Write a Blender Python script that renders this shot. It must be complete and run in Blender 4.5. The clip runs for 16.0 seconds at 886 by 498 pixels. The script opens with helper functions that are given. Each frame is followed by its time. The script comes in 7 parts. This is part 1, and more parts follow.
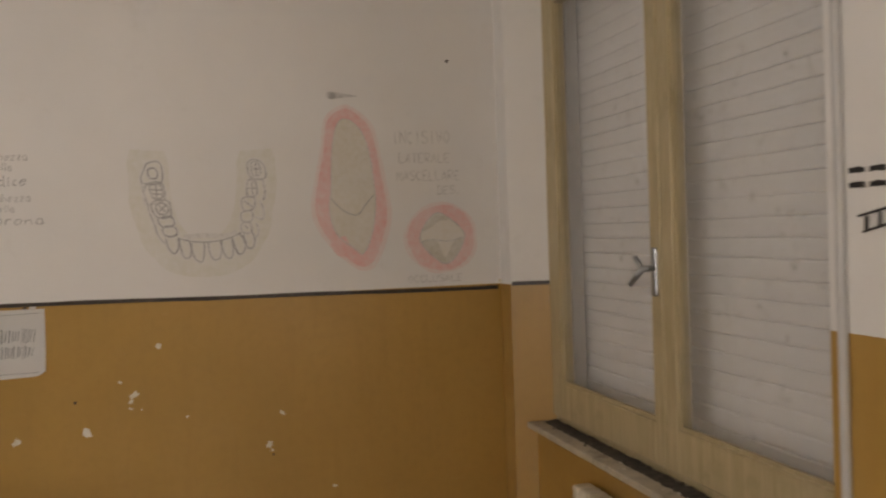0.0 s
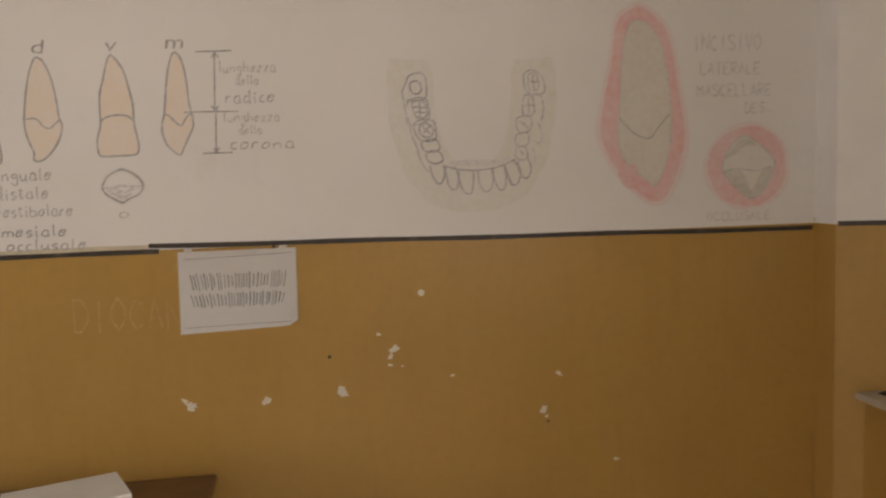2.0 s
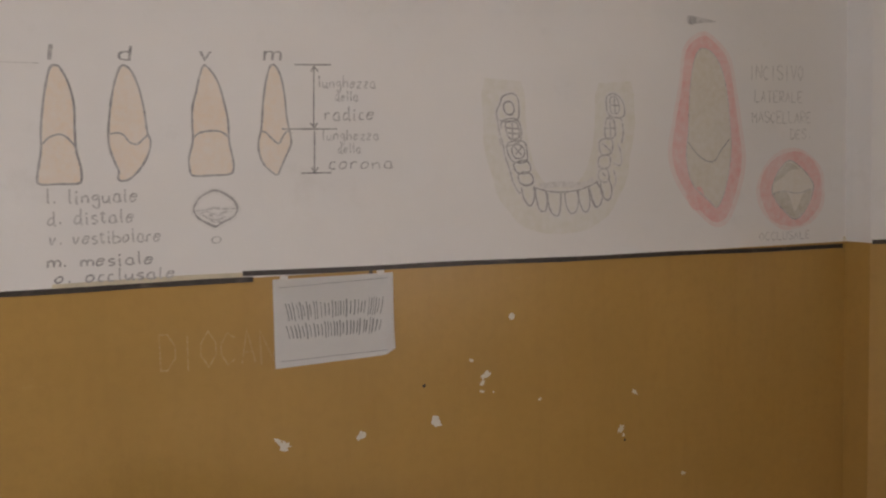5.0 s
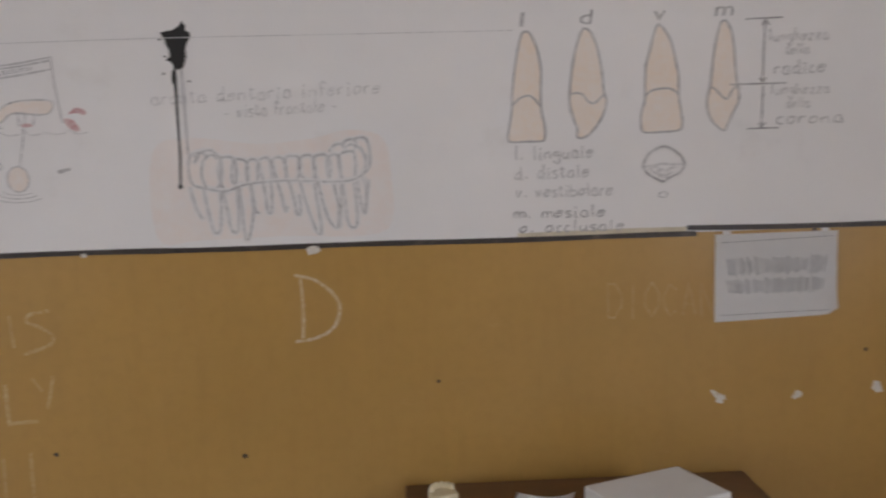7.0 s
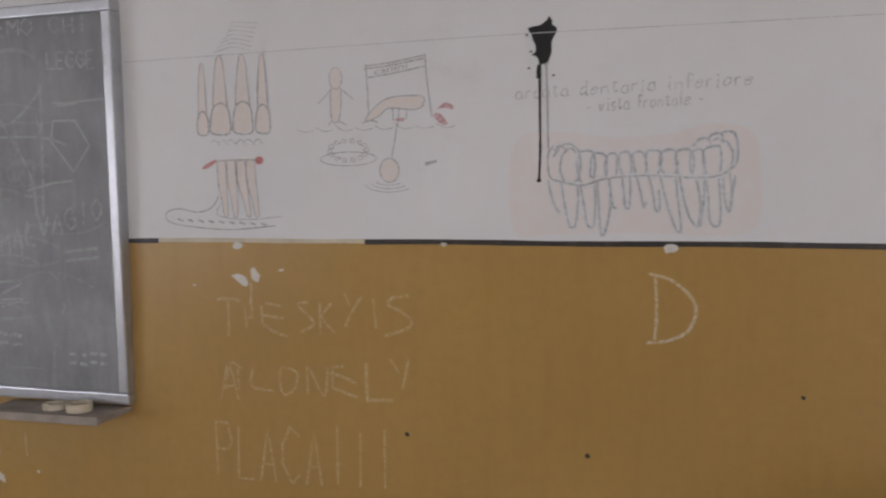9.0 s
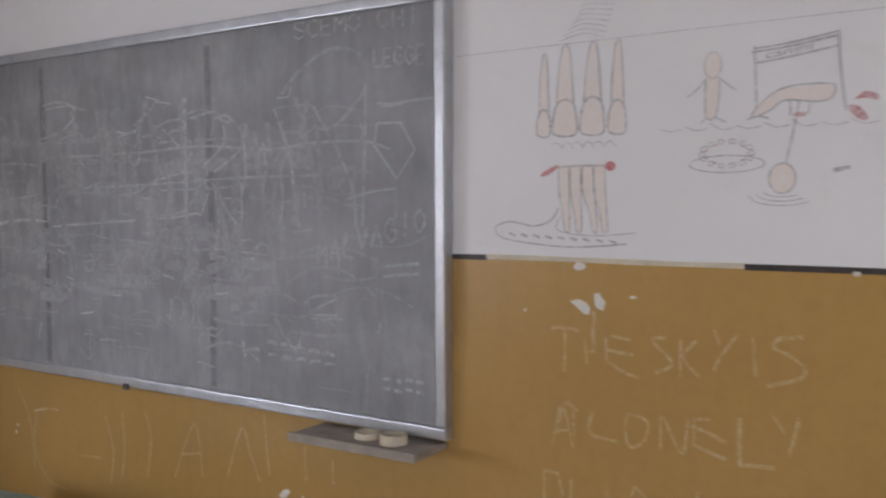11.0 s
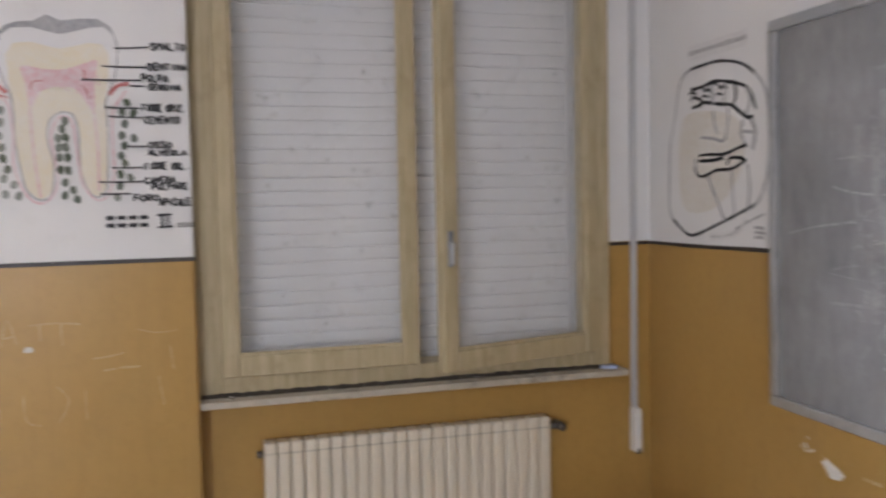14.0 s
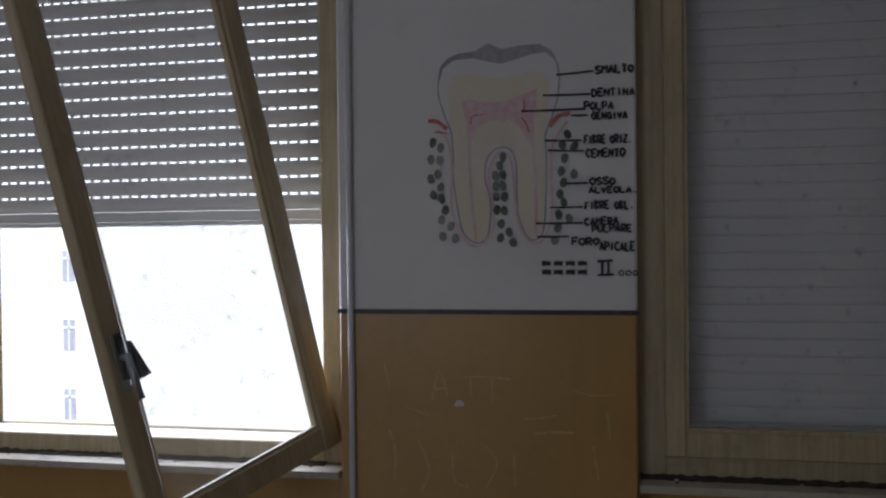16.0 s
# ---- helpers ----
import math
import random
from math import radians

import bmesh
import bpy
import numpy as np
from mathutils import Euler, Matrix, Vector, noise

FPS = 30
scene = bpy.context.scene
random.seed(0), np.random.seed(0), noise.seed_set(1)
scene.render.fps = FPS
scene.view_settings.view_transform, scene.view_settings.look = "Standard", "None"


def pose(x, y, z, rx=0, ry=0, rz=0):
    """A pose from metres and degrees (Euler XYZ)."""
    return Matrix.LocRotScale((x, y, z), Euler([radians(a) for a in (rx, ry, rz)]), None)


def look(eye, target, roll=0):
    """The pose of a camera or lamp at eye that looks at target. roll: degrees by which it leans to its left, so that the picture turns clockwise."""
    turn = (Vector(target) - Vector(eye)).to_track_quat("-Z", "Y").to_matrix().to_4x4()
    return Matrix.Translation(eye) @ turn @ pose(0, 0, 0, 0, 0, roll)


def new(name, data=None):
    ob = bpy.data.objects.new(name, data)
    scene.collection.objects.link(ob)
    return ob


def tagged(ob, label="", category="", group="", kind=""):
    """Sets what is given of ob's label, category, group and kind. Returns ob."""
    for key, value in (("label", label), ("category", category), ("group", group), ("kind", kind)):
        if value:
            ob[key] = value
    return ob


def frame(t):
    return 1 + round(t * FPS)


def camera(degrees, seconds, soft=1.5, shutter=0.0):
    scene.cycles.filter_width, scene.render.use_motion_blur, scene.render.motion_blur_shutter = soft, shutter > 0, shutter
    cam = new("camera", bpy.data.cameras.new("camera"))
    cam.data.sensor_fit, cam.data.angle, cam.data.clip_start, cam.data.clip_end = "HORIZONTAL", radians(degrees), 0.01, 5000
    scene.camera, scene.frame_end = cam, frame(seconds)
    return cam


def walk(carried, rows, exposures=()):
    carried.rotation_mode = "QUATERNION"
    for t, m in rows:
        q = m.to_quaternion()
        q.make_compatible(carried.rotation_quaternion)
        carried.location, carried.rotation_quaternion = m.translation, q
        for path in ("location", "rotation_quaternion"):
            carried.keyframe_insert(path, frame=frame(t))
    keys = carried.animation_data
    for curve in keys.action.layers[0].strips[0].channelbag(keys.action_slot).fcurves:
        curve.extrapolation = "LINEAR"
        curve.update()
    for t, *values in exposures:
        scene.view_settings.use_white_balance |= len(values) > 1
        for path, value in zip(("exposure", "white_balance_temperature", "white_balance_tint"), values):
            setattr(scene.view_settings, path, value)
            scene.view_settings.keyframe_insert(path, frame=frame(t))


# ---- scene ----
cam = camera(53.8, 16.0, soft=2.2, shutter=0.4)
PATH = [
    (0, (1.849, -3.021, 1.689), (2.381, -1.094, 1.65), -1.9),
    (0.5, (1.74, -2.854, 1.684), (2.207, -0.91, 1.638), -1.2),
    (1, (1.562, -2.67, 1.704), (2.071, -0.737, 1.65), -1.9),
    (1.5, (1.443, -2.542, 1.738), (1.867, -0.592, 1.607), -1.5),
    (2, (1.39, -2.408, 1.686), (1.697, -0.44, 1.505), -1.7),
    (2.5, (1.328, -2.212, 1.659), (1.578, -0.238, 1.453), -1.8),
    (3, (1.216, -2.063, 1.633), (1.468, -0.087, 1.463), -1.5),
    (3.2, (1.146, -1.999, 1.643), (1.409, -0.021, 1.502), -1.7),
    (5.3, (0.559, -2.189, 1.718), (1.306, -0.339, 1.575), -1.4),
    (5.5, (0.484, -2.204, 1.682), (1.206, -0.342, 1.561), -1.8),
    (6, (0.396, -2.209, 1.696), (0.924, -0.286, 1.539), -1.8),
    (6.5, (0.35, -2.181, 1.711), (0.626, -0.209, 1.529), -2.1),
    (7, (0.299, -2.159, 1.718), (0.358, -0.173, 1.495), -1.9),
    (7.5, (0.236, -2.143, 1.701), (0.034, -0.165, 1.482), -1.6),
    (8, (0.2, -2.142, 1.673), (-0.135, -0.18, 1.479), -1.5),
    (8.2, (0.183, -2.146, 1.671), (-0.203, -0.192, 1.485), -1.4),
    (10.3, (-0.122, -2.06, 1.599), (-0.993, -0.262, 1.512), -0.0),
    (10.5, (-0.162, -2.008, 1.601), (-1.107, -0.248, 1.507), -0.0),
    (11, (-0.314, -1.897, 1.621), (-1.36, -0.195, 1.527), 0.1),
    (11.5, (-0.539, -1.803, 1.679), (-1.741, -0.213, 1.515), -0.5),
    (12, (-0.816, -1.698, 1.662), (-2.243, -0.308, 1.483), -0.7),
    (12.5, (-1.037, -1.648, 1.658), (-2.645, -0.473, 1.469), -0.7),
    (13, (-1.277, -1.566, 1.663), (-3.011, -0.584, 1.495), -0.9),
    (13.5, (-1.501, -1.57, 1.66), (-3.328, -0.769, 1.512), -0.7),
    (14, (-1.719, -1.658, 1.676), (-3.636, -1.102, 1.555), -1.1),
    (14.5, (-1.886, -1.719, 1.651), (-3.865, -1.436, 1.581), -1.0),
    (15, (-2.052, -1.713, 1.662), (-4.052, -1.728, 1.675), -0.8),
    (15.5, (-2.138, -1.722, 1.679), (-4.12, -1.994, 1.683), -0.5),
    (16, (-2.164, -1.711, 1.698), (-4.127, -2.091, 1.675), -0.6),
]
EXPOSURES = [
    (0, 1.87, 8200, 11),
    (0.5, 1.96, 8250, 11.2),
    (1, 1.96, 8300, 11.5),
    (3.2, 1.92, 8500, 13),
    (5.5, 1.87, 7000, 12),
    (8, 1.84, 6550, 11),
    (11, 1.99, 6300, 12),
    (12.3, 2.46, 6300, 12),
    (13, 2.55, 6300, 12),
    (14, 2.61, 6350, 12),
    (14.5, 2.34, 6400, 13),
    (15, 1.86, 6300, 12),
    (15.5, 1.22, 5950, 11),
    (16, 0.18, 5900, 10),
]
walk(cam, [(t, look(eye, target, roll)) for t, eye, target, roll in PATH], EXPOSURES)

# ---- world, sun, window light ----
world = bpy.data.worlds.new("sky")
scene.world = world
world.use_nodes = True
wn = world.node_tree.nodes
sky = wn.new("ShaderNodeTexSky")
sky.sky_type = "NISHITA"
sky.sun_disc = False
sky.sun_elevation = radians(48)
sky.sun_rotation = radians(80)
wn["Background"].inputs["Strength"].default_value = 0.15
world.node_tree.links.new(sky.outputs["Color"], wn["Background"].inputs["Color"])

sun_data = bpy.data.lights.new("sun", "SUN")
sun_data.energy, sun_data.angle, sun_data.color = 5.0, radians(0.5), (1.0, 0.95, 0.88)
sun = new("sun", sun_data)
sun.matrix_world = look((30, 5, 40), (0, 0, 0))


def window_lamp(x, y, z, width, height, rz, watts, dip=0):
    """Daylight through a window opening, and added fill; rz turns it into the room, dip tilts it down."""
    data = bpy.data.lights.new("window_daylight", "AREA")
    data.shape, data.size, data.size_y = "RECTANGLE", width, height
    data.energy, data.color = watts, (0.86, 0.885, 1.0)
    lamp = new("window_daylight", data)
    lamp.matrix_world = pose(x, y, z, 0, 0, rz) @ pose(0, 0, 0, 90 - dip, 0, 0)
    return lamp


# ---- plan ----
XL, XR, YB, HC = -4.65, 2.90, -7.6, 3.15     # inner faces of the side walls, the rear wall and the ceiling
PILX, PIL0, PIL1 = -4.545, -2.475, -1.645    # pilaster between the west windows
DADO = 1.495

window_lamp(-4.80, -3.19, 1.42, 1.28, 0.66, -90, 13.0)
window_lamp(-5.27, -4.45, 1.93, 0.44, 0.40, -21, 28, dip=14)      # added lamp, aimed between jamb and pilaster to brighten the dado under the board
# two fill lamps in unseen rear openings, added to brighten the room
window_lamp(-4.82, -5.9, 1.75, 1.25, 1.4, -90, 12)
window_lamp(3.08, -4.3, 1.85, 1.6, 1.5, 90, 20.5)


# ---- materials ----
def material(name):
    m = bpy.data.materials.new(name)
    m.use_nodes = True
    n, l = m.node_tree.nodes, m.node_tree.links
    return m, n, l, n["Principled BSDF"]


def coords(n, l, scale=(1, 1, 1), kind="Object"):
    c, mp = n.new("ShaderNodeTexCoord"), n.new("ShaderNodeMapping")
    mp.inputs["Scale"].default_value = scale
    l.new(c.outputs[kind], mp.inputs["Vector"])
    return mp.outputs["Vector"]


def noise_tex(n, l, vec, scale, detail=4.0, rough=0.55):
    t = n.new("ShaderNodeTexNoise")
    t.inputs["Scale"].default_value, t.inputs["Detail"].default_value, t.inputs["Roughness"].default_value = scale, detail, rough
    l.new(vec, t.inputs["Vector"])
    return t.outputs["Fac"]


def ramp(n, l, fac, a, b, ca, cb):
    r = n.new("ShaderNodeValToRGB")
    r.color_ramp.elements[0].position, r.color_ramp.elements[1].position = a, b
    r.color_ramp.elements[0].color, r.color_ramp.elements[1].color = (*ca, 1), (*cb, 1)
    l.new(fac, r.inputs["Fac"])
    return r.outputs["Color"]


def mix(n, l, fac, a, b, how="MIX"):
    x = n.new("ShaderNodeMix")
    x.data_type, x.blend_type = "RGBA", how
    for socket, v in ((x.inputs[0], fac), (x.inputs[6], a), (x.inputs[7], b)):
        if isinstance(v, (int, float)):
            socket.default_value = v
        elif isinstance(v, tuple):
            socket.default_value = (*v, 1)
        else:
            l.new(v, socket)
    return x.outputs[2]


def bump(n, l, bsdf, height, strength, distance=0.002):
    b = n.new("ShaderNodeBump")
    b.inputs["Strength"].default_value, b.inputs["Distance"].default_value = strength, distance
    l.new(height, b.inputs["Height"])
    l.new(b.outputs["Normal"], bsdf.inputs["Normal"])


def plain(name, colour, rough=0.5, metal=0.0, vary=0.12, scale=14.0, grain=0.0, dirt=None):
    """A surface with two scales of variation round one colour, and dirt in patches."""
    m, n, l, b = material(name)
    v = coords(n, l)
    big = noise_tex(n, l, v, scale, 5)
    dark, light = tuple(c * (1 - vary) for c in colour), tuple(min(1, c * (1 + vary)) for c in colour)
    col = ramp(n, l, big, 0.3, 0.7, dark, light)
    fine = noise_tex(n, l, v, scale * 14, 3)
    col = mix(n, l, 0.25, col, ramp(n, l, fine, 0.3, 0.7, dark, light))
    if dirt:
        spot = ramp(n, l, noise_tex(n, l, v, scale * 0.7, 8, 0.7), 0.55, 0.72, (0, 0, 0), (1, 1, 1))
        col = mix(n, l, spot, col, dirt)
    l.new(col, b.inputs["Base Color"])
    b.inputs["Roughness"].default_value, b.inputs["Metallic"].default_value = rough, metal
    if grain:
        bump(n, l, b, fine, grain)
    return m


def wall_colour(n, l, v):
    """White distemper above, ochre enamel dado below: the colour, the scuffs and where the white begins."""
    cloud = noise_tex(n, l, v, 1.3, 5, 0.6)
    white = ramp(n, l, cloud, 0.25, 0.8, (0.70, 0.69, 0.685), (0.80, 0.79, 0.785))
    stain = ramp(n, l, noise_tex(n, l, v, 5, 8, 0.7), 0.58, 0.80, (0, 0, 0), (0.30, 0.30, 0.30))
    white = mix(n, l, stain, white, (0.50, 0.47, 0.43))
    ochre = ramp(n, l, cloud, 0.25, 0.8, (0.38, 0.225, 0.060), (0.47, 0.285, 0.086))
    streak = noise_tex(n, l, coords(n, l, (7, 7, 0.7)), 3, 6, 0.65)
    ochre = mix(n, l, ramp(n, l, streak, 0.5, 0.8, (0, 0, 0), (0.35, 0.35, 0.35)), ochre, (0.34, 0.19, 0.055))
    mottle = noise_tex(n, l, v, 34, 5, 0.6)
    ochre = mix(n, l, ramp(n, l, mottle, 0.45, 0.75, (0, 0, 0), (0.30, 0.30, 0.30)), ochre, (0.33, 0.19, 0.055))
    scuff = noise_tex(n, l, coords(n, l, (1.0, 1.0, 2.2)), 9, 9, 0.75)
    ochre = mix(n, l, ramp(n, l, scuff, 0.62, 0.80, (0, 0, 0), (0.5, 0.5, 0.5)), ochre, (0.50, 0.37, 0.18))
    xyz = n.new("ShaderNodeSeparateXYZ")
    l.new(v, xyz.inputs[0])
    edge = n.new("ShaderNodeMath")
    edge.operation = "GREATER_THAN"
    l.new(xyz.outputs["Z"], edge.inputs[0])
    edge.inputs[1].default_value = DADO
    return mix(n, l, edge.outputs[0], ochre, white), scuff, edge.outputs[0]


def wall_paint():
    """Glossy dado and dull white on uneven plaster."""
    m, n, l, b = material("wall_paint")
    v = coords(n, l)
    colour, scuff, edge = wall_colour(n, l, v)
    l.new(colour, b.inputs["Base Color"])
    l.new(mix(n, l, edge, ramp(n, l, scuff, 0.3, 0.8, (0.27,) * 3, (0.44,) * 3), (0.85, 0.85, 0.85)), b.inputs["Roughness"])
    h = n.new("ShaderNodeMath")
    h.operation = "ADD"
    l.new(noise_tex(n, l, v, 60, 4, 0.6), h.inputs[0])
    l.new(noise_tex(n, l, v, 7, 4), h.inputs[1])
    bump(n, l, b, h.outputs[0], 0.22, 0.003)
    return m


def sash_paint():
    """Old cream-yellow enamel on wood, grimy along the grain."""
    m, n, l, b = material("sash_paint")
    v = coords(n, l)
    grain = noise_tex(n, l, coords(n, l, (30, 30, 2.0)), 2.2, 6, 0.65)
    col = ramp(n, l, grain, 0.3, 0.75, (0.375, 0.305, 0.175), (0.545, 0.455, 0.295))
    dirt = ramp(n, l, noise_tex(n, l, v, 9, 9, 0.75), 0.52, 0.78, (0, 0, 0), (0.55, 0.55, 0.55))
    col = mix(n, l, dirt, col, (0.25, 0.195, 0.10))
    l.new(col, b.inputs["Base Color"])
    b.inputs["Roughness"].default_value = 0.45
    bump(n, l, b, grain, 0.15, 0.001)
    return m


def slate_colour(n, l, v):
    """Blackboard grey with wiped chalk dust in clouds and upright streaks."""
    dust = noise_tex(n, l, coords(n, l, (1.2, 1, 1.6)), 2.4, 9, 0.66)
    fine = noise_tex(n, l, coords(n, l, (5, 1, 1.3)), 6, 7, 0.7)
    col = ramp(n, l, dust, 0.30, 0.75, (0.19, 0.19, 0.198), (0.40, 0.40, 0.41))
    centre = n.new("ShaderNodeMapping")
    centre.inputs["Location"].default_value, centre.inputs["Scale"].default_value = (2.15, 0, -2.52), (0.83, 0, 1.65)
    l.new(v, centre.inputs["Vector"])
    far = n.new("ShaderNodeVectorMath")
    far.operation = "LENGTH"
    l.new(centre.outputs[0], far.inputs[0])
    rim = n.new("ShaderNodeMath")
    rim.operation = "MULTIPLY_ADD"
    l.new(dust, rim.inputs[0])
    rim.inputs[1].default_value = -0.9
    l.new(far.outputs["Value"], rim.inputs[2])
    clean = ramp(n, l, rim.outputs[0], 0.25, 0.95, (0, 0, 0), (0.75, 0.75, 0.75))
    col = mix(n, l, clean, col, (0.165, 0.165, 0.172))
    return mix(n, l, 0.33, col, ramp(n, l, fine, 0.35, 0.75, (0.19, 0.19, 0.197), (0.43, 0.43, 0.44)))


def slate():
    m, n, l, b = material("blackboard_slate")
    v = coords(n, l)
    l.new(slate_colour(n, l, v), b.inputs["Base Color"])
    b.inputs["Roughness"].default_value = 0.55
    bump(n, l, b, noise_tex(n, l, v, 90, 4), 0.06, 0.001)
    return m


def stroke_ink(name, colour, cover=0.6, ground="wall", grain=110.0, rough=0.8, spread=0.22):
    """Pencil, crayon or chalk that takes on the grain of its ground, so that the ground shows between."""
    m, n, l, b = material(name)
    v = coords(n, l)
    fac = n.new("ShaderNodeMapRange")
    l.new(noise_tex(n, l, v, grain, 3, 0.6), fac.inputs["Value"])
    fac.inputs["From Min"].default_value, fac.inputs["From Max"].default_value = 0.30, 0.70
    fac.inputs["To Min"].default_value, fac.inputs["To Max"].default_value = max(0.0, cover - spread), min(1.0, cover + spread)
    slow = n.new("ShaderNodeMapRange")
    l.new(noise_tex(n, l, v, 7, 3), slow.inputs["Value"])
    slow.inputs["From Min"].default_value, slow.inputs["From Max"].default_value = 0.3, 0.65
    slow.inputs["To Min"].default_value, slow.inputs["To Max"].default_value = 0.6, 1.0
    both = n.new("ShaderNodeMath")
    both.operation = "MULTIPLY"
    l.new(fac.outputs[0], both.inputs[0])
    l.new(slow.outputs[0], both.inputs[1])
    under = slate_colour(n, l, v) if ground == "slate" else wall_colour(n, l, v)[0]
    l.new(mix(n, l, both.outputs[0], under, colour), b.inputs["Base Color"])
    b.inputs["Roughness"].default_value = rough
    return m


def window_glass():
    m, n, l, b = material("dusty_glass")
    b.inputs["Base Color"].default_value = (0.9, 0.92, 0.92, 1)
    b.inputs["Roughness"].default_value = 0.06
    dirt = ramp(n, l, noise_tex(n, l, coords(n, l), 28, 9, 0.75), 0.58, 0.75, (0.09,) * 3, (0.38,) * 3)
    l.new(dirt, b.inputs["Alpha"])
    return m


WALL, SASH, SLATE, GLASS = wall_paint(), sash_paint(), slate(), window_glass()
CEIL = plain("ceiling_plaster", (0.78, 0.77, 0.74), 0.9, vary=0.05, scale=3, grain=0.2)
FLOOR = plain("terrazzo", (0.46, 0.42, 0.37), 0.35, vary=0.25, scale=22, dirt=(0.25, 0.22, 0.19))
TAPE = plain("black_tape", (0.035, 0.028, 0.025), 0.45, vary=0.4, scale=20, dirt=(0.12, 0.10, 0.08))
CREAM = plain("bare_plaster_strip", (0.58, 0.52, 0.40), 0.85, vary=0.2, scale=25)
SHUTTER = plain("shutter_plastic", (0.66, 0.66, 0.67), 0.42, vary=0.07, scale=3, dirt=(0.50, 0.49, 0.47))
GREYSHUT = plain("grey_shutter_plastic", (0.68, 0.68, 0.70), 0.45, vary=0.08, scale=4)
ALU = plain("board_aluminium", (0.50, 0.51, 0.53), 0.38, 0.75, vary=0.15, scale=9, dirt=(0.36, 0.36, 0.37))
STEEL = plain("handle_steel", (0.35, 0.37, 0.40), 0.32, 0.9, vary=0.15, scale=30)
RADI = plain("radiator_enamel", (0.67, 0.595, 0.475), 0.35, vary=0.05, scale=6, dirt=(0.50, 0.45, 0.36))
SEAM = plain("radiator_seam", (0.36, 0.32, 0.25), 0.6, vary=0.3, scale=40)
BRASS = plain("valve_dark_metal", (0.12, 0.11, 0.10), 0.4, 0.6, vary=0.2, scale=30)
STONE = plain("sill_stone", (0.46, 0.41, 0.33), 0.6, vary=0.22, scale=16, grain=0.2, dirt=(0.20, 0.17, 0.13))
GRIME = plain("black_grime", (0.055, 0.045, 0.035), 0.9, vary=0.5, scale=40)
PVC = plain("grey_conduit", (0.50, 0.50, 0.51), 0.4, vary=0.06, scale=8)
WHITEPL = plain("white_plastic", (0.75, 0.74, 0.72), 0.35, vary=0.05, scale=20)
GREEN = plain("green_laminate", (0.215, 0.285, 0.235), 0.32, vary=0.09, scale=6, dirt=(0.26, 0.30, 0.27))
LEG = plain("grey_leg_steel", (0.22, 0.22, 0.23), 0.4, 0.7, vary=0.1)
BROWN = plain("brown_veneer", (0.155, 0.078, 0.034), 0.45, vary=0.22, scale=9, grain=0.1)
PAPER = plain("white_paper", (0.90, 0.895, 0.89), 0.8, vary=0.03, scale=8)
CARD = plain("white_cardboard", (0.72, 0.715, 0.70), 0.7, vary=0.04, scale=9)
PLASTER = plain("model_plaster", (0.72, 0.64, 0.44), 0.6, vary=0.1, scale=40)
TRAYW = plain("worn_tray_wood", (0.30, 0.255, 0.215), 0.65, vary=0.25, scale=18, dirt=(0.38, 0.35, 0.31))
PAPERTAPE = plain("cream_tape_roll", (0.62, 0.54, 0.40), 0.6, vary=0.1, scale=30)
CHIP = plain("chipped_plaster", (0.66, 0.63, 0.58), 0.9, vary=0.1, scale=40, grain=0.3)
FACADE = plain("far_render", (0.80, 0.79, 0.77), 0.9, vary=0.03, scale=0.6)
FARGLASS = plain("far_window_glass", (0.42, 0.42, 0.50), 0.15, vary=0.2, scale=2)
ASPHALT = plain("yard_asphalt", (0.06, 0.06, 0.06), 0.9, vary=0.2, scale=2)


# ---- building helpers ----
def thing(name, label="", category="", group="", kind="", at=None):
    ob = new(name)
    ob.empty_display_size = 0.1
    if at is not None:
        ob.matrix_basis = at
    return tagged(ob, label, category, group, kind)


def part(name, bm, mat, parent=None, label="", world=False, smooth=False):
    """Links a bmesh as one mesh object, under a thing or a part; world: its points are in the room's axes."""
    me = bpy.data.meshes.new(name)
    bmesh.ops.recalc_face_normals(bm, faces=bm.faces) if len(bm.faces) < 20000 else None
    bm.to_mesh(me)
    bm.free()
    me.materials.append(mat)
    if smooth:
        me.polygons.foreach_set("use_smooth", [True] * len(me.polygons))
    ob = new(name, me)
    if parent is not None:
        ob.parent = parent
        if world:
            m = parent.matrix_basis.copy()
            if parent.parent is not None:
                m = parent.parent.matrix_basis @ parent.matrix_parent_inverse @ m
            ob.matrix_parent_inverse = m.inverted()
    return tagged(ob, label) if label else ob


def parts(name, bm, mat, parent, world=True):
    """Links each loose piece of a bmesh as a part of its own."""
    seen = set()
    for start in list(bm.verts):
        if start in seen:
            continue
        seen.add(start)
        heap, island = [start], [start]
        while heap:
            for e in heap.pop().link_edges:
                for w in e.verts:
                    if w not in seen:
                        seen.add(w)
                        heap.append(w)
                        island.append(w)
        one, twin = bmesh.new(), {}
        for w in island:
            twin[w] = one.verts.new(w.co)
        for f in {f for w in island for f in w.link_faces}:
            one.faces.new([twin[w] for w in f.verts])
        part(name, one, mat, parent, world=world)
    bm.free()


def again(ob, m):
    """Another piece on the same mesh, under the same parent."""
    c = bpy.data.objects.new(ob.name, ob.data)
    scene.collection.objects.link(c)
    c.parent, c.matrix_parent_inverse, c.matrix_basis = ob.parent, ob.matrix_parent_inverse, m
    return c


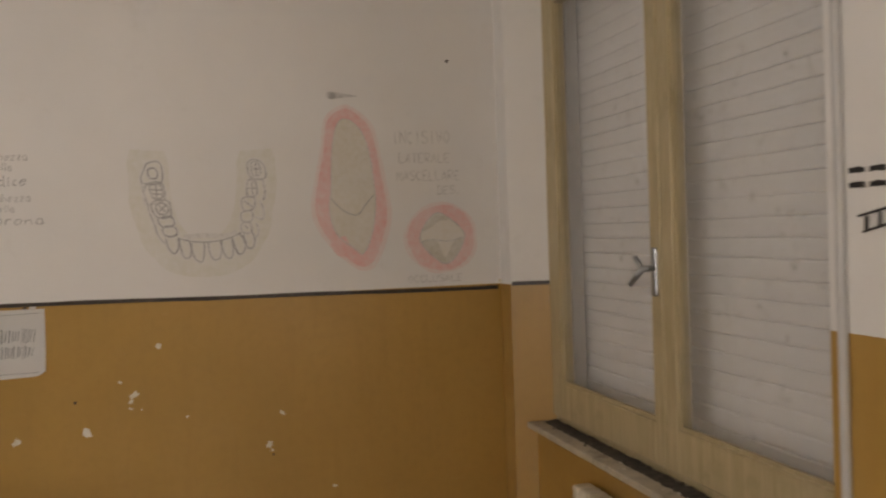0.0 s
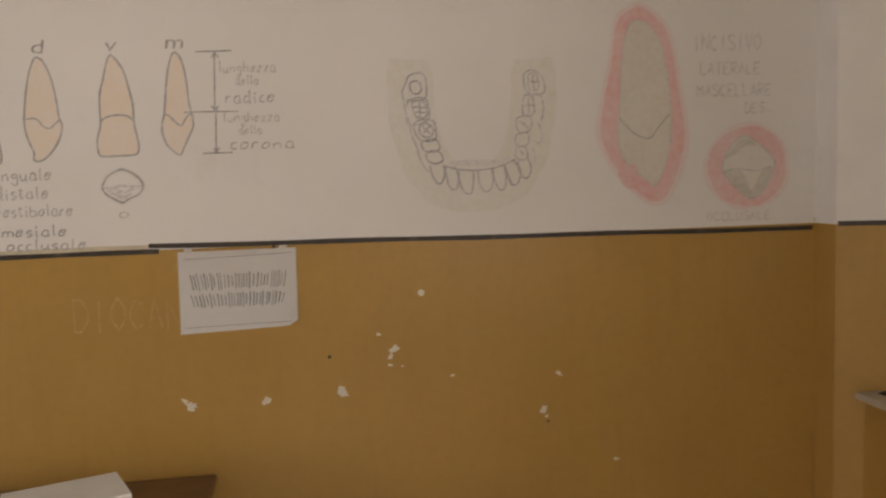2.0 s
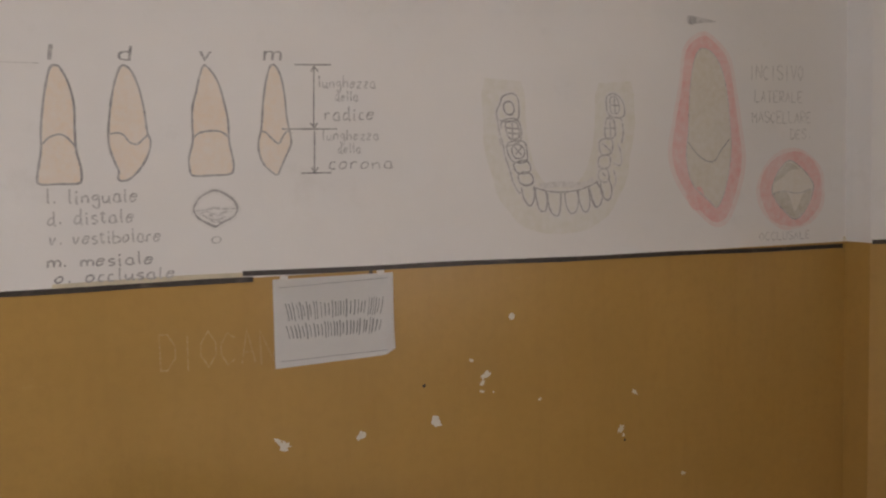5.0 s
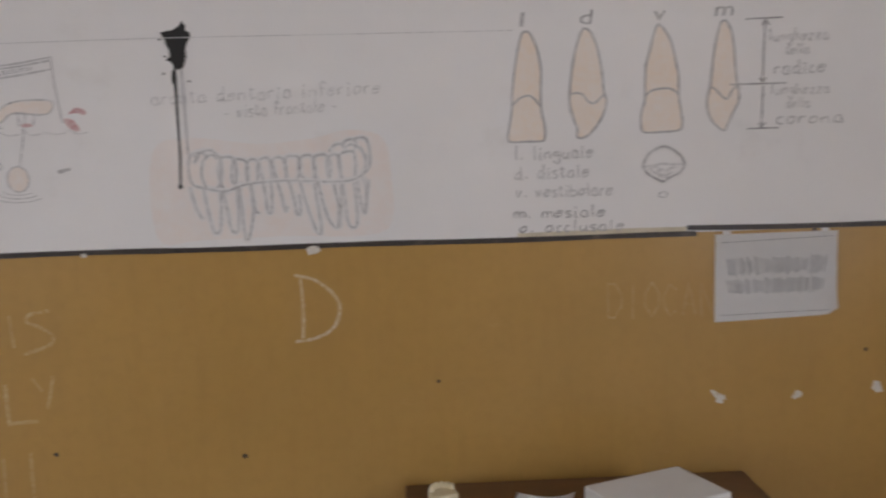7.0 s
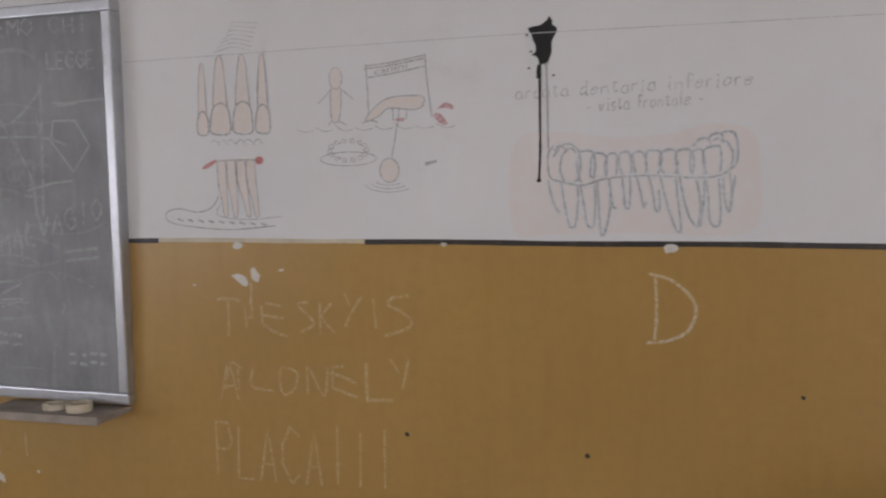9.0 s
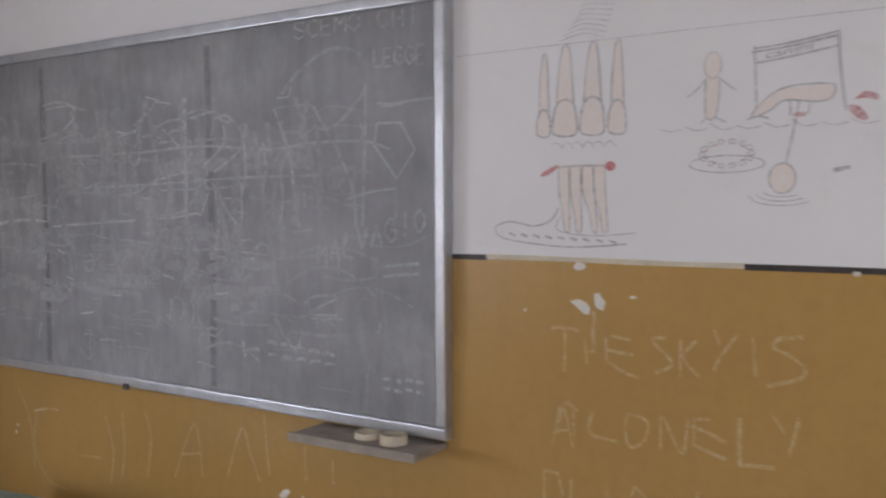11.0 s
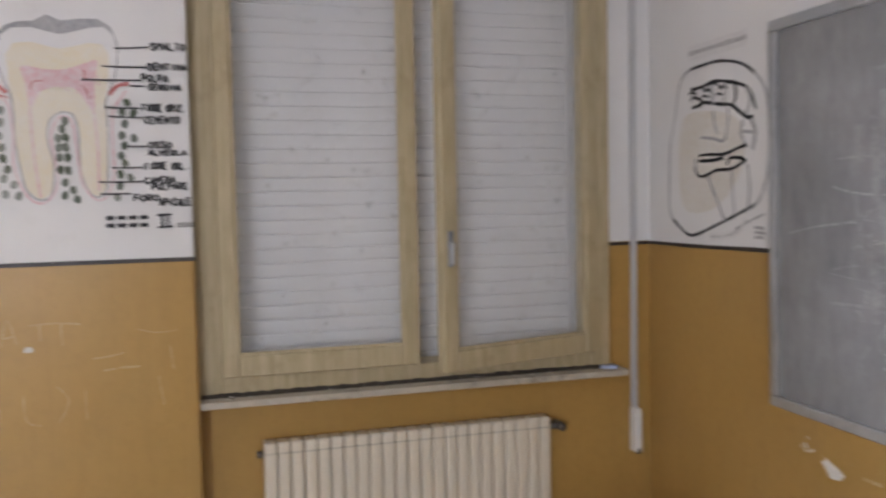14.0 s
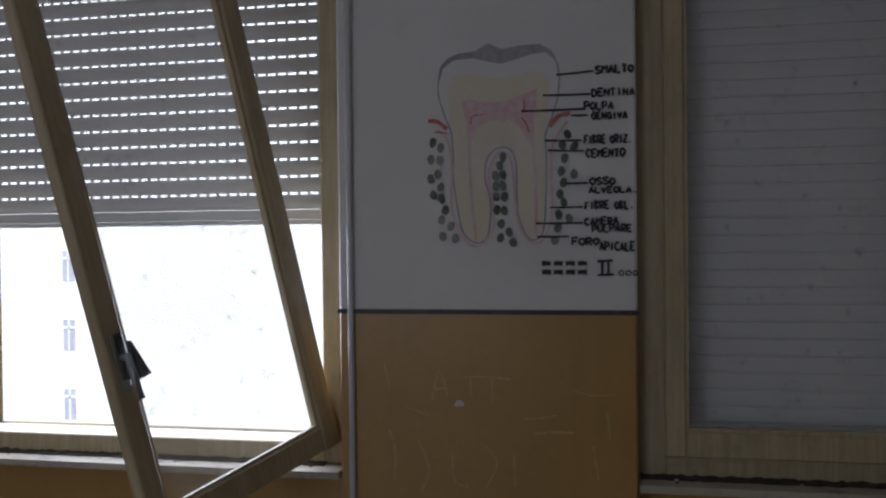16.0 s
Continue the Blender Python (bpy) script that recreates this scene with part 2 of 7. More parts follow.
def box(bm, x0, x1, y0, y1, z0, z1, bevel=0.0, seg=1):
    vs = [bm.verts.new(p) for p in ((x0, y0, z0), (x1, y0, z0), (x1, y1, z0), (x0, y1, z0), (x0, y0, z1), (x1, y0, z1), (x1, y1, z1), (x0, y1, z1))]
    fs = [bm.faces.new([vs[i] for i in f]) for f in ((0, 3, 2, 1), (4, 5, 6, 7), (0, 1, 5, 4), (1, 2, 6, 5), (2, 3, 7, 6), (3, 0, 4, 7))]
    if bevel:
        es = list({e for f in fs for e in f.edges})
        bmesh.ops.bevel(bm, geom=es, offset=bevel, segments=seg, affect="EDGES", profile=0.6)
    return bm


def boxes(*rows, bevel=0.0, seg=1):
    bm = bmesh.new()
    for r in rows:
        box(bm, *r, bevel=bevel, seg=seg)
    return bm


def tube(bm, a, b, r, n=12, r2=None):
    a, b = Vector(a), Vector(b)
    q = (b - a).to_track_quat("Z", "Y").to_matrix().to_4x4()
    bmesh.ops.create_cone(bm, cap_ends=True, segments=n, radius1=r, radius2=r if r2 is None else r2, depth=(b - a).length, matrix=Matrix.Translation((a + b) / 2) @ q)
    return bm


def piece(name, bm, mat, label, category, group="", kind="", smooth=False):
    ob = part(name, bm, mat, smooth=smooth)
    return tagged(ob, label, category, group, kind)


# ---- the room ----
W2Y, W2W = -1.645, 1.462      # west window beside the corner: its near edge and width along the wall
W3Y, W3W = -3.905, 1.43       # west window with the broken sash
W4Y, W4W = -6.55, 1.3         # unseen opening at the rear of the west wall, added for light
SILL, HEAD = 1.05, 2.62
W1Y, W1W = -0.187, 1.546       # east window
T = 0.34

floor = piece("floor", boxes((XL - T, XR + T, YB - T, T, -0.2, 0)), FLOOR, "worn grey terrazzo classroom floor", "floor", kind="structure")
ceiling = piece("ceiling", boxes((XL - T, XR + T, YB - T, T, HC, HC + 0.2)), CEIL, "plain white plaster ceiling", "ceiling", kind="structure")
wall_north = piece("wall_north", boxes((XL - T, XR + T, 0, T, 0, HC)), WALL, "white wall with glossy ochre dado and drawings", "wall", kind="structure")
wall_south = piece("wall_south", boxes((XL - T, XR + T, YB - T, YB, 0, HC)), WALL, "white wall with glossy ochre dado", "wall", kind="structure")


def pierced(x0, x1, y0, y1, holes):
    """A wall along y with window openings given by their y range."""
    bm, y = bmesh.new(), y0
    for a, b in sorted(holes):
        box(bm, x0, x1, y, a, 0, HC)
        box(bm, x0, x1, a, b, 0, SILL)
        box(bm, x0, x1, a, b, HEAD, HC)
        y = b
    return box(bm, x0, x1, y, y1, 0, HC)


wall_west = piece("wall_west", pierced(XL - T, XL, YB, 0, ((W2Y, W2Y + W2W), (W3Y, W3Y + W3W), (W4Y, W4Y + W4W))), WALL, "window wall with white plaster over ochre dado", "wall", kind="structure")
bm = bmesh.new()
E0, E1, NICHE = -1.735, -0.1, 0.065      # the bay of the east window, and how far its parapet stands back
# gap from y -5.15 to -3.45: unseen opening added for a fill lamp
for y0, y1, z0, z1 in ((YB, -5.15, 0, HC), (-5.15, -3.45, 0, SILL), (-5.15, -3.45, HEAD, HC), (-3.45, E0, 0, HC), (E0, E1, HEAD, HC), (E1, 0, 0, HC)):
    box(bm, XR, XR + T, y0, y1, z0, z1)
box(bm, XR + NICHE, XR + T, E0, E1, 0, SILL - 0.058)
jamb = [bm.verts.new((x, y, z)) for z in (0, HEAD) for x, y in ((XR, E1), (XR + 0.122, -0.190), (XR + T, -0.190), (XR + T, E1))]
for f in ((0, 1, 5, 4), (1, 2, 6, 5), (2, 3, 7, 6), (3, 0, 4, 7), (0, 3, 2, 1), (4, 5, 6, 7)):
    bm.faces.new([jamb[i] for i in f])
wall_east = piece("wall_east", bm, WALL, "window wall with white plaster over ochre dado", "wall", kind="structure")
pilaster = piece("pilaster", boxes((XL, PILX, PIL0, PIL1, 0, HC), bevel=0.006), WALL, "painted pilaster between two windows, white over ochre", "pilaster", kind="structure")


def strip(bm, x0, z0, x1, z1, h, t=0.004):
    """A sagging strip on the north wall."""
    n = max(2, int(abs(x1 - x0) / 0.12))
    last = None
    for i in range(n + 1):
        k = i / n
        x, z = x0 + (x1 - x0) * k, z0 + (z1 - z0) * k + 0.0012 * math.sin(9.1 * (x0 + (x1 - x0) * k))
        hh = h * (1 + 0.08 * math.sin(31 * x))
        ring = [bm.verts.new(p) for p in ((x, 0, z - hh / 2), (x, -t, z - hh / 2 + 0.001), (x, -t, z + hh / 2 - 0.001), (x, 0, z + hh / 2))]
        if last:
            for a in range(3):
                bm.faces.new((last[a], last[a + 1], ring[a + 1], ring[a]))
        last = ring
    return bm


trim = thing("trim", "black tape line along the dado, torn in places", "dado line", kind="structure")
for x0, z0, x1, z1 in ((0.975, 1.506, 2.886, 1.480), (-0.733, 1.498, 1.0, 1.4905), (-1.46, 1.499, -1.352, 1.4985), (XL, 1.487, -3.89, 1.494)):
    part("tape_strip", strip(bmesh.new(), x0, z0, x1, z1, 0.0135), TAPE, trim)
for x0, x1, z in ((-1.352, -0.733, 1.5), (0.55, 0.975, 1.503), (2.89, 2.90, 1.503)):
    part("bare_strip", strip(bmesh.new(), x0, z, x1, z, 0.012, 0.0015), CREAM, trim, "pale strip where the tape is gone")
part("tape_strip", boxes((XL, XL + 0.004, W2Y + W2W, 0, 1.481, 1.493)), TAPE, trim)
part("tape_strip", boxes((PILX, PILX + 0.004, PIL0 - 0.003, PIL1 + 0.004, 1.489, 1.502)), TAPE, trim)
part("tape_strip", boxes((PILX - 0.06, PILX + 0.003, PIL1, PIL1 + 0.004, 1.489, 1.502)), TAPE, trim)
bm = bmesh.new()
strip4 = [bm.verts.new((x - d * 0.59, y - d * 0.81, z)) for d in (0.0, 0.004) for x, y, z in ((2.904, -0.103, 1.491), (3.016, -0.186, 1.494), (3.016, -0.186, 1.508), (2.904, -0.103, 1.505))]
for f in ((4, 5, 6, 7), (0, 1, 5, 4), (1, 2, 6, 5), (2, 3, 7, 6), (3, 0, 4, 7)):
    bm.faces.new([strip4[i] for i in f])
part("tape_strip", bm, TAPE, trim)


# ---- windows ----
def sash_mesh(w, h, stile=0.055, rail=0.07, t=0.045, far=None):
    """A glazed casement, hinged at x = 0, its room face at y = 0."""
    bm, far = bmesh.new(), far or stile
    for r in ((0, stile, 0, t, 0, h), (w - far, w, 0, t, 0, h), (stile, w - far, 0.001, t - 0.001, 0, rail), (stile, w - far, 0.001, t - 0.001, h - rail, h)):
        box(bm, *r, bevel=0.004)
    b = 0.009
    for r in ((stile, stile + b, 0.008, 0.02, rail, h - rail), (w - far - b, w - far, 0.008, 0.02, rail, h - rail), (stile + b, w - far - b, 0.008, 0.02, rail, rail + b)):
        box(bm, *r)
    return bm


def lever(parent, x, z, side, turned=False):
    """Window handle: a back plate, a boss and a bent lever."""
    plate = part("handle", boxes((x - 0.012, x + 0.012, -0.007, 0.0, z - 0.065, z + 0.065), bevel=0.003), STEEL, parent, "worn steel window handle")
    bm = tube(bmesh.new(), (x, 0, z + 0.01), (x, -0.045, z + 0.01), 0.009)
    if turned:
        tube(bm, (x, -0.04, z + 0.01), (x - side * 0.055, -0.048, z - 0.035), 0.009, r2=0.007)
        tube(bm, (x, -0.04, z + 0.01), (x - side * 0.03, -0.045, z + 0.04), 0.007)
    else:
        tube(bm, (x, -0.04, z + 0.012), (x, -0.05, z - 0.09), 0.010, r2=0.008)
    c = part("lever", bm, STEEL, plate, smooth=True)
    return plate


def flush_handle(parent, x, z):
    """A flat espagnolette plate with its short lever folded down along it."""
    plate = part("handle", boxes((x - 0.010, x + 0.010, -0.006, 0.0, z - 0.058, z + 0.058), bevel=0.002), STEEL, parent, "worn steel window handle")
    part("boss", tube(bmesh.new(), (x, 0, z + 0.012), (x, -0.018, z + 0.012), 0.010), STEEL, plate, smooth=True)
    part("lever", boxes((x - 0.006, x + 0.006, -0.022, -0.012, z - 0.050, z + 0.020), bevel=0.003), ALU, plate)
    return plate


def casement(window, name_label, m, w, h, **kw):
    s = part("sash", sash_mesh(w, h, **kw), SASH, window, name_label)
    s.matrix_basis = m
    g = part("pane", boxes((0.04, w - 0.05, 0.022, 0.026, 0.06, h - 0.06)), GLASS, s, "dusty window pane")
    g.visible_shadow = False
    return s


def slat_mesh(w, pitch, slots):
    """A hollow shutter slat, bowed outwards; slots: with a row of light slots along its upper edge."""
    bm = bmesh.new()
    hh = pitch - (0.0088 if slots else -0.0015)
    prof = []
    for i in range(7):
        a = i / 6
        prof.append((-0.0065 * math.sin(math.pi * a) ** 0.8, hh * a))
    if not slots:          # flat face, a small rounded lip above and a shallow groove at the joint
        prof = [(0.0015, 0), (-0.0030, 0.0035), (-0.0056, 0.011), (-0.0068, hh * 0.50), (-0.0058, hh * 0.76), (-0.0058, hh * 0.86), (-0.0042, hh * 0.94), (0.0015, hh)]
    rows = [[bm.verts.new((x, y, z)) for y, z in prof] + [bm.verts.new((x, 0.008, hh)), bm.verts.new((x, 0.008, 0))] for x in (0, w)]
    k = len(rows[0])
    for i in range(k):
        bm.faces.new((rows[0][i], rows[0][(i + 1) % k], rows[1][(i + 1) % k], rows[1][i]))
    if slots:
        n = int(w / 0.0335)
        for i in range(n + 1):
            x = i * w / n
            box(bm, max(0, x - 0.0038), min(w, x + 0.0038), 0.001, 0.006, hh, pitch)
    return bm


def shutter(window, u0, u1, y, z0, z1, mat, slots, label):
    body = part("shutter", boxes((u0, u1, y - 0.008, y + 0.012, z0 - 0.05, z0 - 0.034), (u0, u1, y - 0.005, y + 0.010, z0 - 0.033, z0 - 0.002), bevel=0.003), mat, window, label)
    pitch = 0.0538 if slots else 0.0492
    first = part("slat", slat_mesh(u1 - u0, pitch, slots), mat, body)
    first.matrix_basis = pose(u0, y, z0)
    for i in range(1, int((z1 - z0) / pitch)):
        again(first, pose(u0, y + 0.0006 * math.sin(i * 2.3), z0 + i * pitch))
    return body


def window_shell(name, label, m, w, front, jambs=(0.075, 0.075), foot=-0.010):
    """The fixed frame, sill and reveal of a window; x along the wall, y outwards, z up from the sill."""
    win = thing(name, label, "window", kind="structure", at=m)
    h = HEAD - SILL
    a, b = jambs
    part("window_frame", boxes((0, a, front, 0.10, foot, h), (w - b, w, front, 0.10, foot, h), (a, w - b, front + 0.002, 0.09, foot, 0.05), (a, w - b, front + 0.002, 0.09, h - 0.06, h), bevel=0.004), SASH, win, "grimy cream window frame")
    part("shutter_guide", boxes((a - 0.01, a + 0.022, 0.105, 0.15, 0, h), (w - b - 0.022, w - b + 0.01, 0.105, 0.15, 0, h)), PVC, win)
    return win, h


def grime(win, u0, u1, y0, y1, z):
    """A ragged line of dirt and crumbs where the frame meets the sill."""
    bm, n = bmesh.new(), int((u1 - u0) / 0.012)
    rows = []
    for i in range(n + 1):
        u, a = u0 + (u1 - u0) * i / n, random.uniform(0.0, 0.010)
        rows.append([bm.verts.new(p) for p in ((u, y0 - a, z), (u, y0 + 0.006 - a * 0.5, z + random.uniform(0.002, 0.007)), (u, y1, z + random.uniform(0.005, 0.012)))])
    for a, b in zip(rows, rows[1:]):
        bm.faces.new((a[0], a[1], b[1], b[0])), bm.faces.new((a[1], a[2], b[2], b[1]))
    part("grime_line", bm, GRIME, win, "black grime along the sill")
    for _ in range(26):
        u, y, r = random.uniform(u0, u1), random.uniform(y0 - 0.03, y0), random.uniform(0.002, 0.005)
        bm = bmesh.new()
        bmesh.ops.create_icosphere(bm, subdivisions=1, radius=r, matrix=pose(u, y, z + r * 0.4) @ Matrix.Diagonal((1.5, 1, 0.6, 1)))
        part("crumb", bm, random.choice((GRIME, CHIP, STONE)), win)


def sill_slab(win, u0, u1, front, top=-0.010, thick=0.022):
    deep = front < -0.1
    grime(win, max(u0, 0) + 0.004, u1 - 0.06, -0.060 if deep else 0.010, -0.03 if deep else 0.045, top)
    return part("window_sill", boxes((u0, u1, front, 0.12, top - thick, top), bevel=0.004, seg=2), STONE, win, "dusty stone window sill")


# west window beside the corner: one casement shut, one ajar
win2, H = window_shell("window_2", "two-leaf window, one casement ajar, roller shutter down", pose(XL, W2Y, SILL, 0, 0, 90), W2W, -0.035)
sill_slab(win2, 0.002, W2W + 0.030, -0.125)
s = casement(win2, "shut cream casement", pose(0.072, -0.053, 0.05), 0.664, H - 0.11)
s = casement(win2, "cream casement standing ajar", pose(1.408, -0.053, 0.05, 0, 0, 0) @ pose(0, 0, 0, 0, 0, 16.4) @ pose(-0.668, 0, 0), 0.668, H - 0.11)
flush_handle(s, 0.028, 0.405)
shutter(win2, 0.03, W2W - 0.03, 0.125, 0.010, H + 0.05, SHUTTER, False, "closed white roller shutter")

# west window with the broken casement
win3, H = window_shell("window_3", "open window, roller shutter half down, casement off its hinge", pose(XL, W3Y, SILL, 0, 0, 90), W3W, -0.035)
sill_slab(win3, -0.05, W3W - 0.002, -0.125)
s = casement(win3, "cream casement leaning in on one hinge", Matrix.Identity(4), 0.645, 1.45, stile=0.056, far=0.062)
s.matrix_basis = pose(XL, W3Y, SILL, 0, 0, 90).inverted() @ pose(-4.617, -2.513, 1.106, 11.97, -5.2, 63.7) @ pose(0, 0, 0, 0, 0, 90) @ pose(-0.645, -0.022, 0)
grip = lever(s, 0.030, 0.455, -1)
# the dark metal puts the plate's backlit shade into its colour
bm = boxes((0.016, 0.046, -0.016, -0.0072, 0.410, 0.520), bevel=0.004)
part("handle_cover", bm, BRASS, grip, "cover plate with its backlit shade in the colour")
bm = bmesh.new()
fin = [bm.verts.new((x, y, z)) for y in (-0.05, -0.028) for x, z in ((0.040, 0.500), (0.070, 0.412), (0.040, 0.408))]
for f in ((0, 1, 2), (5, 4, 3), (0, 3, 4, 1), (1, 4, 5, 2), (2, 5, 3, 0)):
    bm.faces.new([fin[i] for i in f])
part("broken_lever", bm, STEEL, grip, "bent broken lever")
part("hinge", tube(bmesh.new(), (W3W - 0.08, -0.045, 0.08), (W3W - 0.08, -0.045, 0.15), 0.008), STEEL, win3, smooth=True)
shutter(win3, 0.03, W3W - 0.03, 0.125, 0.747, H + 0.05, GREYSHUT, True, "grey roller shutter half down, light through its slots")

# east window
win1, H = window_shell("window_1", "shut two-leaf window with closed roller shutter", pose(2.97, W1Y, SILL, 0, 0, -90), W1W, 0.052, (0.03, 0.095), foot=-0.034)
sill_slab(win1, -0.026, W1W, -0.047, top=-0.034, thick=0.020)
s = casement(win1, "shut cream casement", pose(0.003, 0.040, -0.008), 0.772, H - 0.05, stile=0.092, rail=0.118, far=0.057)
lever(s, 0.744, 0.522, 1, True)
s = casement(win1, "shut cream casement", pose(0.777, 0.042, -0.008), 0.706, H - 0.05, stile=0.058, rail=0.118, far=0.072)
shutter(win1, 0.02, W1W - 0.02, 0.16, 0.010, H + 0.05, SHUTTER, False, "closed white roller shutter")


# ---- blackboard ----
BX0, BX1, BZ0, BZ1 = -3.892, -1.449, 1.032, 2.164
board = thing("blackboard", "long grey blackboard covered with smeared chalk", "blackboard", at=pose((BX0 + BX1) / 2, -0.01, BZ0))
part("writing_surface", boxes((BX0 + 0.02, BX1 - 0.02, -0.022, 0, BZ0 + 0.02, BZ1 - 0.02)), SLATE, board, world=True)
f = 0.032
for r in ((BX0, BX1, BZ0, BZ0 + f), (BX0, BX1, BZ1 - f, BZ1)):
    part("frame_rail", boxes((r[0], r[1], -0.034, 0, r[2], r[3]), bevel=0.005, seg=2), ALU, board, "scratched aluminium edge", world=True)
for x in (BX0, BX1 - f):
    part("frame_stile", boxes((x, x + f, -0.0345, 0, BZ0 + f, BZ1 - f), bevel=0.005, seg=2), ALU, board, "scratched aluminium edge", world=True)
part("clip", boxes((-2.676, -2.650, -0.045, -0.034, BZ0 - 0.008, BZ0 + 0.012), bevel=0.003), BRASS, board, "small dark clip", world=True)
for ob in board.children:          # the board hangs a little out of square
    for q in ob.data.vertices:
        k, h = (q.co.x - BX0) / (BX1 - BX0), (q.co.z - BZ0) / (BZ1 - BZ0)
        q.co.z = (1.044 - 0.014 * k) * (1 - h) + (2.157 + 0.012 * k) * h
        q.co.y -= 0.014 * h * (q.co.y < -0.005)
tray = thing("chalk_tray", "worn wooden chalk ledge below the blackboard", "chalk tray", at=pose(-1.66, -0.08, 1.0))
part("ledge", boxes((-1.868, -1.462, -0.150, 0, 1.004, 1.020), bevel=0.003), TRAYW, tray, world=True)
part("lip", boxes((-1.868, -1.462, -0.158, -0.1505, 1.002, 1.026), bevel=0.002), TRAYW, tray, world=True)


def tape_roll(x, y, z, r, h, tilt):
    bm = bmesh.new()
    n, rings = 28, ((r, 0), (r, h), (r * 0.68, h), (r * 0.68, 0))
    vs = [[bm.verts.new((q * math.cos(6.2832 * i / n), q * math.sin(6.2832 * i / n), zz)) for q, zz in rings] for i in range(n)]
    for i in range(n):
        for k in range(4):
            bm.faces.new((vs[i][k], vs[(i + 1) % n][k], vs[(i + 1) % n][(k + 1) % 4], vs[i][(k + 1) % 4]))
    ob = piece("tape_roll", bm, PAPERTAPE, "roll of cream masking tape on the chalk ledge", "tape roll", "tape rolls on the ledge", smooth=False)
    ob.matrix_basis = pose(x, y, z, tilt, 0, 20)


tape_roll(-1.575, -0.085, 1.0205, 0.036, 0.024, 0)
tape_roll(-1.665, -0.075, 1.0205, 0.034, 0.016, 0)


# ---- radiators ----
def radiator(m, label):
    rad = thing("radiator", label, "radiator", "radiators under the windows", at=m)
    n, w, h = 23, 1.012, 0.585
    p = w / n
    e = part("element", boxes((0.0015, p - 0.0015, -0.03, 0.03, 0, h), bevel=0.009, seg=3), RADI, rad, smooth=True)
    for i in range(1, n):
        again(e, pose(i * p, 0, 0))
    part("top_grille", boxes((0.002, w - 0.002, -0.020, 0.020, h - 0.012, h - 0.006)), SEAM, rad, "dark grille in the gaps between the fins")
    for z in (0.045, h - 0.055):
        part("weld_seam", boxes((0.004, w - 0.004, -0.0306, 0.0306, z + 0.016, z + 0.0185)), SEAM, rad, "thin dark weld line")
        bm = tube(bmesh.new(), (w, 0, z + 0.012), (w + 0.05, 0, z + 0.012), 0.013)
        tube(bm, (w + 0.045, -0.03, z + 0.012), (w + 0.045, 0.05, z + 0.012), 0.015)
        part("valve", bm, BRASS, rad, "dark metal valve", smooth=True)
        part("plug", tube(bmesh.new(), (-0.02, 0, z + 0.012), (0, 0, z + 0.012), 0.012), BRASS, rad, smooth=True)
    for u in (0.18, w - 0.18):
        part("bracket", boxes((u - 0.012, u + 0.012, 0.02, 0.05, h - 0.10, h - 0.07)), LEG, rad)
    return rad


radiator(pose(-4.607, -1.450, 0.296, 0, 0, 90), "cream fluted steel radiator below the ajar window")
radiator(pose(XR + 0.015, -0.62, 0.34, 0, 0, -90), "cream fluted steel radiator below the shut window")

# ---- belt guides ----
belt = thing("shutter_belt_guide", "grey shutter belt guide ending in a white winder", "belt guide", "shutter belt guides", at=pose(XL, -0.072, 0.7))
part("channel", boxes((XL + 0.0, XL + 0.022, -0.084, -0.062, 0.86, HC), bevel=0.004), PVC, belt, world=True)
part("winder", boxes((XL, XL + 0.045, -0.088, -0.058, 0.705, 0.87), bevel=0.006, seg=2), WHITEPL, belt, "white plastic belt winder", world=True)
part("belt_slot", boxes((XL + 0.02, XL + 0.047, -0.079, -0.066, 0.70, 0.72)), BRASS, belt, world=True)
belt = thing("shutter_belt_guide", "grey shutter belt guide running down the pilaster", "belt guide", "shutter belt guides", at=pose(PILX, -2.428, 0.6))
part("channel", boxes((PILX, PILX + 0.016, -2.446, -2.429, 0.58, HC), bevel=0.004), PVC, belt, world=True)
part("winder", boxes((PILX, PILX + 0.035, -2.457, -2.418, 0.42, 0.579), bevel=0.006, seg=2), PVC, belt, world=True)
belt = thing("shutter_belt_guide", "grey shutter belt guide beside the shut window", "belt guide", "shutter belt guides", at=pose(XR, -1.775, 0.6))
part("channel", boxes((XR - 0.016, XR, -1.783, -1.767, 0.9, HC), bevel=0.004), PVC, belt, world=True)
part("winder", boxes((XR - 0.035, XR, -1.795, -1.755, 0.74, 0.899), bevel=0.006, seg=2), WHITEPL, belt, world=True)


# ---- green desk under the blackboard ----
def rounded_top(bm, w, d, r, z0, z1, n=6):
    ring = []
    for cx, cy, a0 in ((w - r, r, -90), (w - r, d - r, 0), (r, d - r, 90), (r, r, 180)):
        for i in range(n + 1):
            a = radians(a0 + 90 * i / n)
            ring.append((cx + r * math.cos(a), cy + r * math.sin(a)))
    lo, hi = ([bm.verts.new((x, y, z)) for x, y in ring] for z in (z0, z1))
    bm.faces.new(lo[::-1])
    bm.faces.new(hi)
    for i in range(len(ring)):
        bm.faces.new((lo[i - 1], lo[i], hi[i], hi[i - 1]))
    return bm


desk = thing("school_desk", "school desk with green laminate top, stained", "desk", at=pose(-3.24, -1.09, 0, 0, 0, 8.5))
DW, DD = 1.30, 0.70
part("desk_top", rounded_top(bmesh.new(), DW, DD, 0.035, 0.718, 0.74), GREEN, desk, "green laminate top with rounded corners")
for x in (0.06, DW - 0.06):
    for y in (0.06, DD - 0.06):
        part("leg", tube(bmesh.new(), (x, y, 0), (x, y, 0.718), 0.014), LEG, desk, smooth=True)
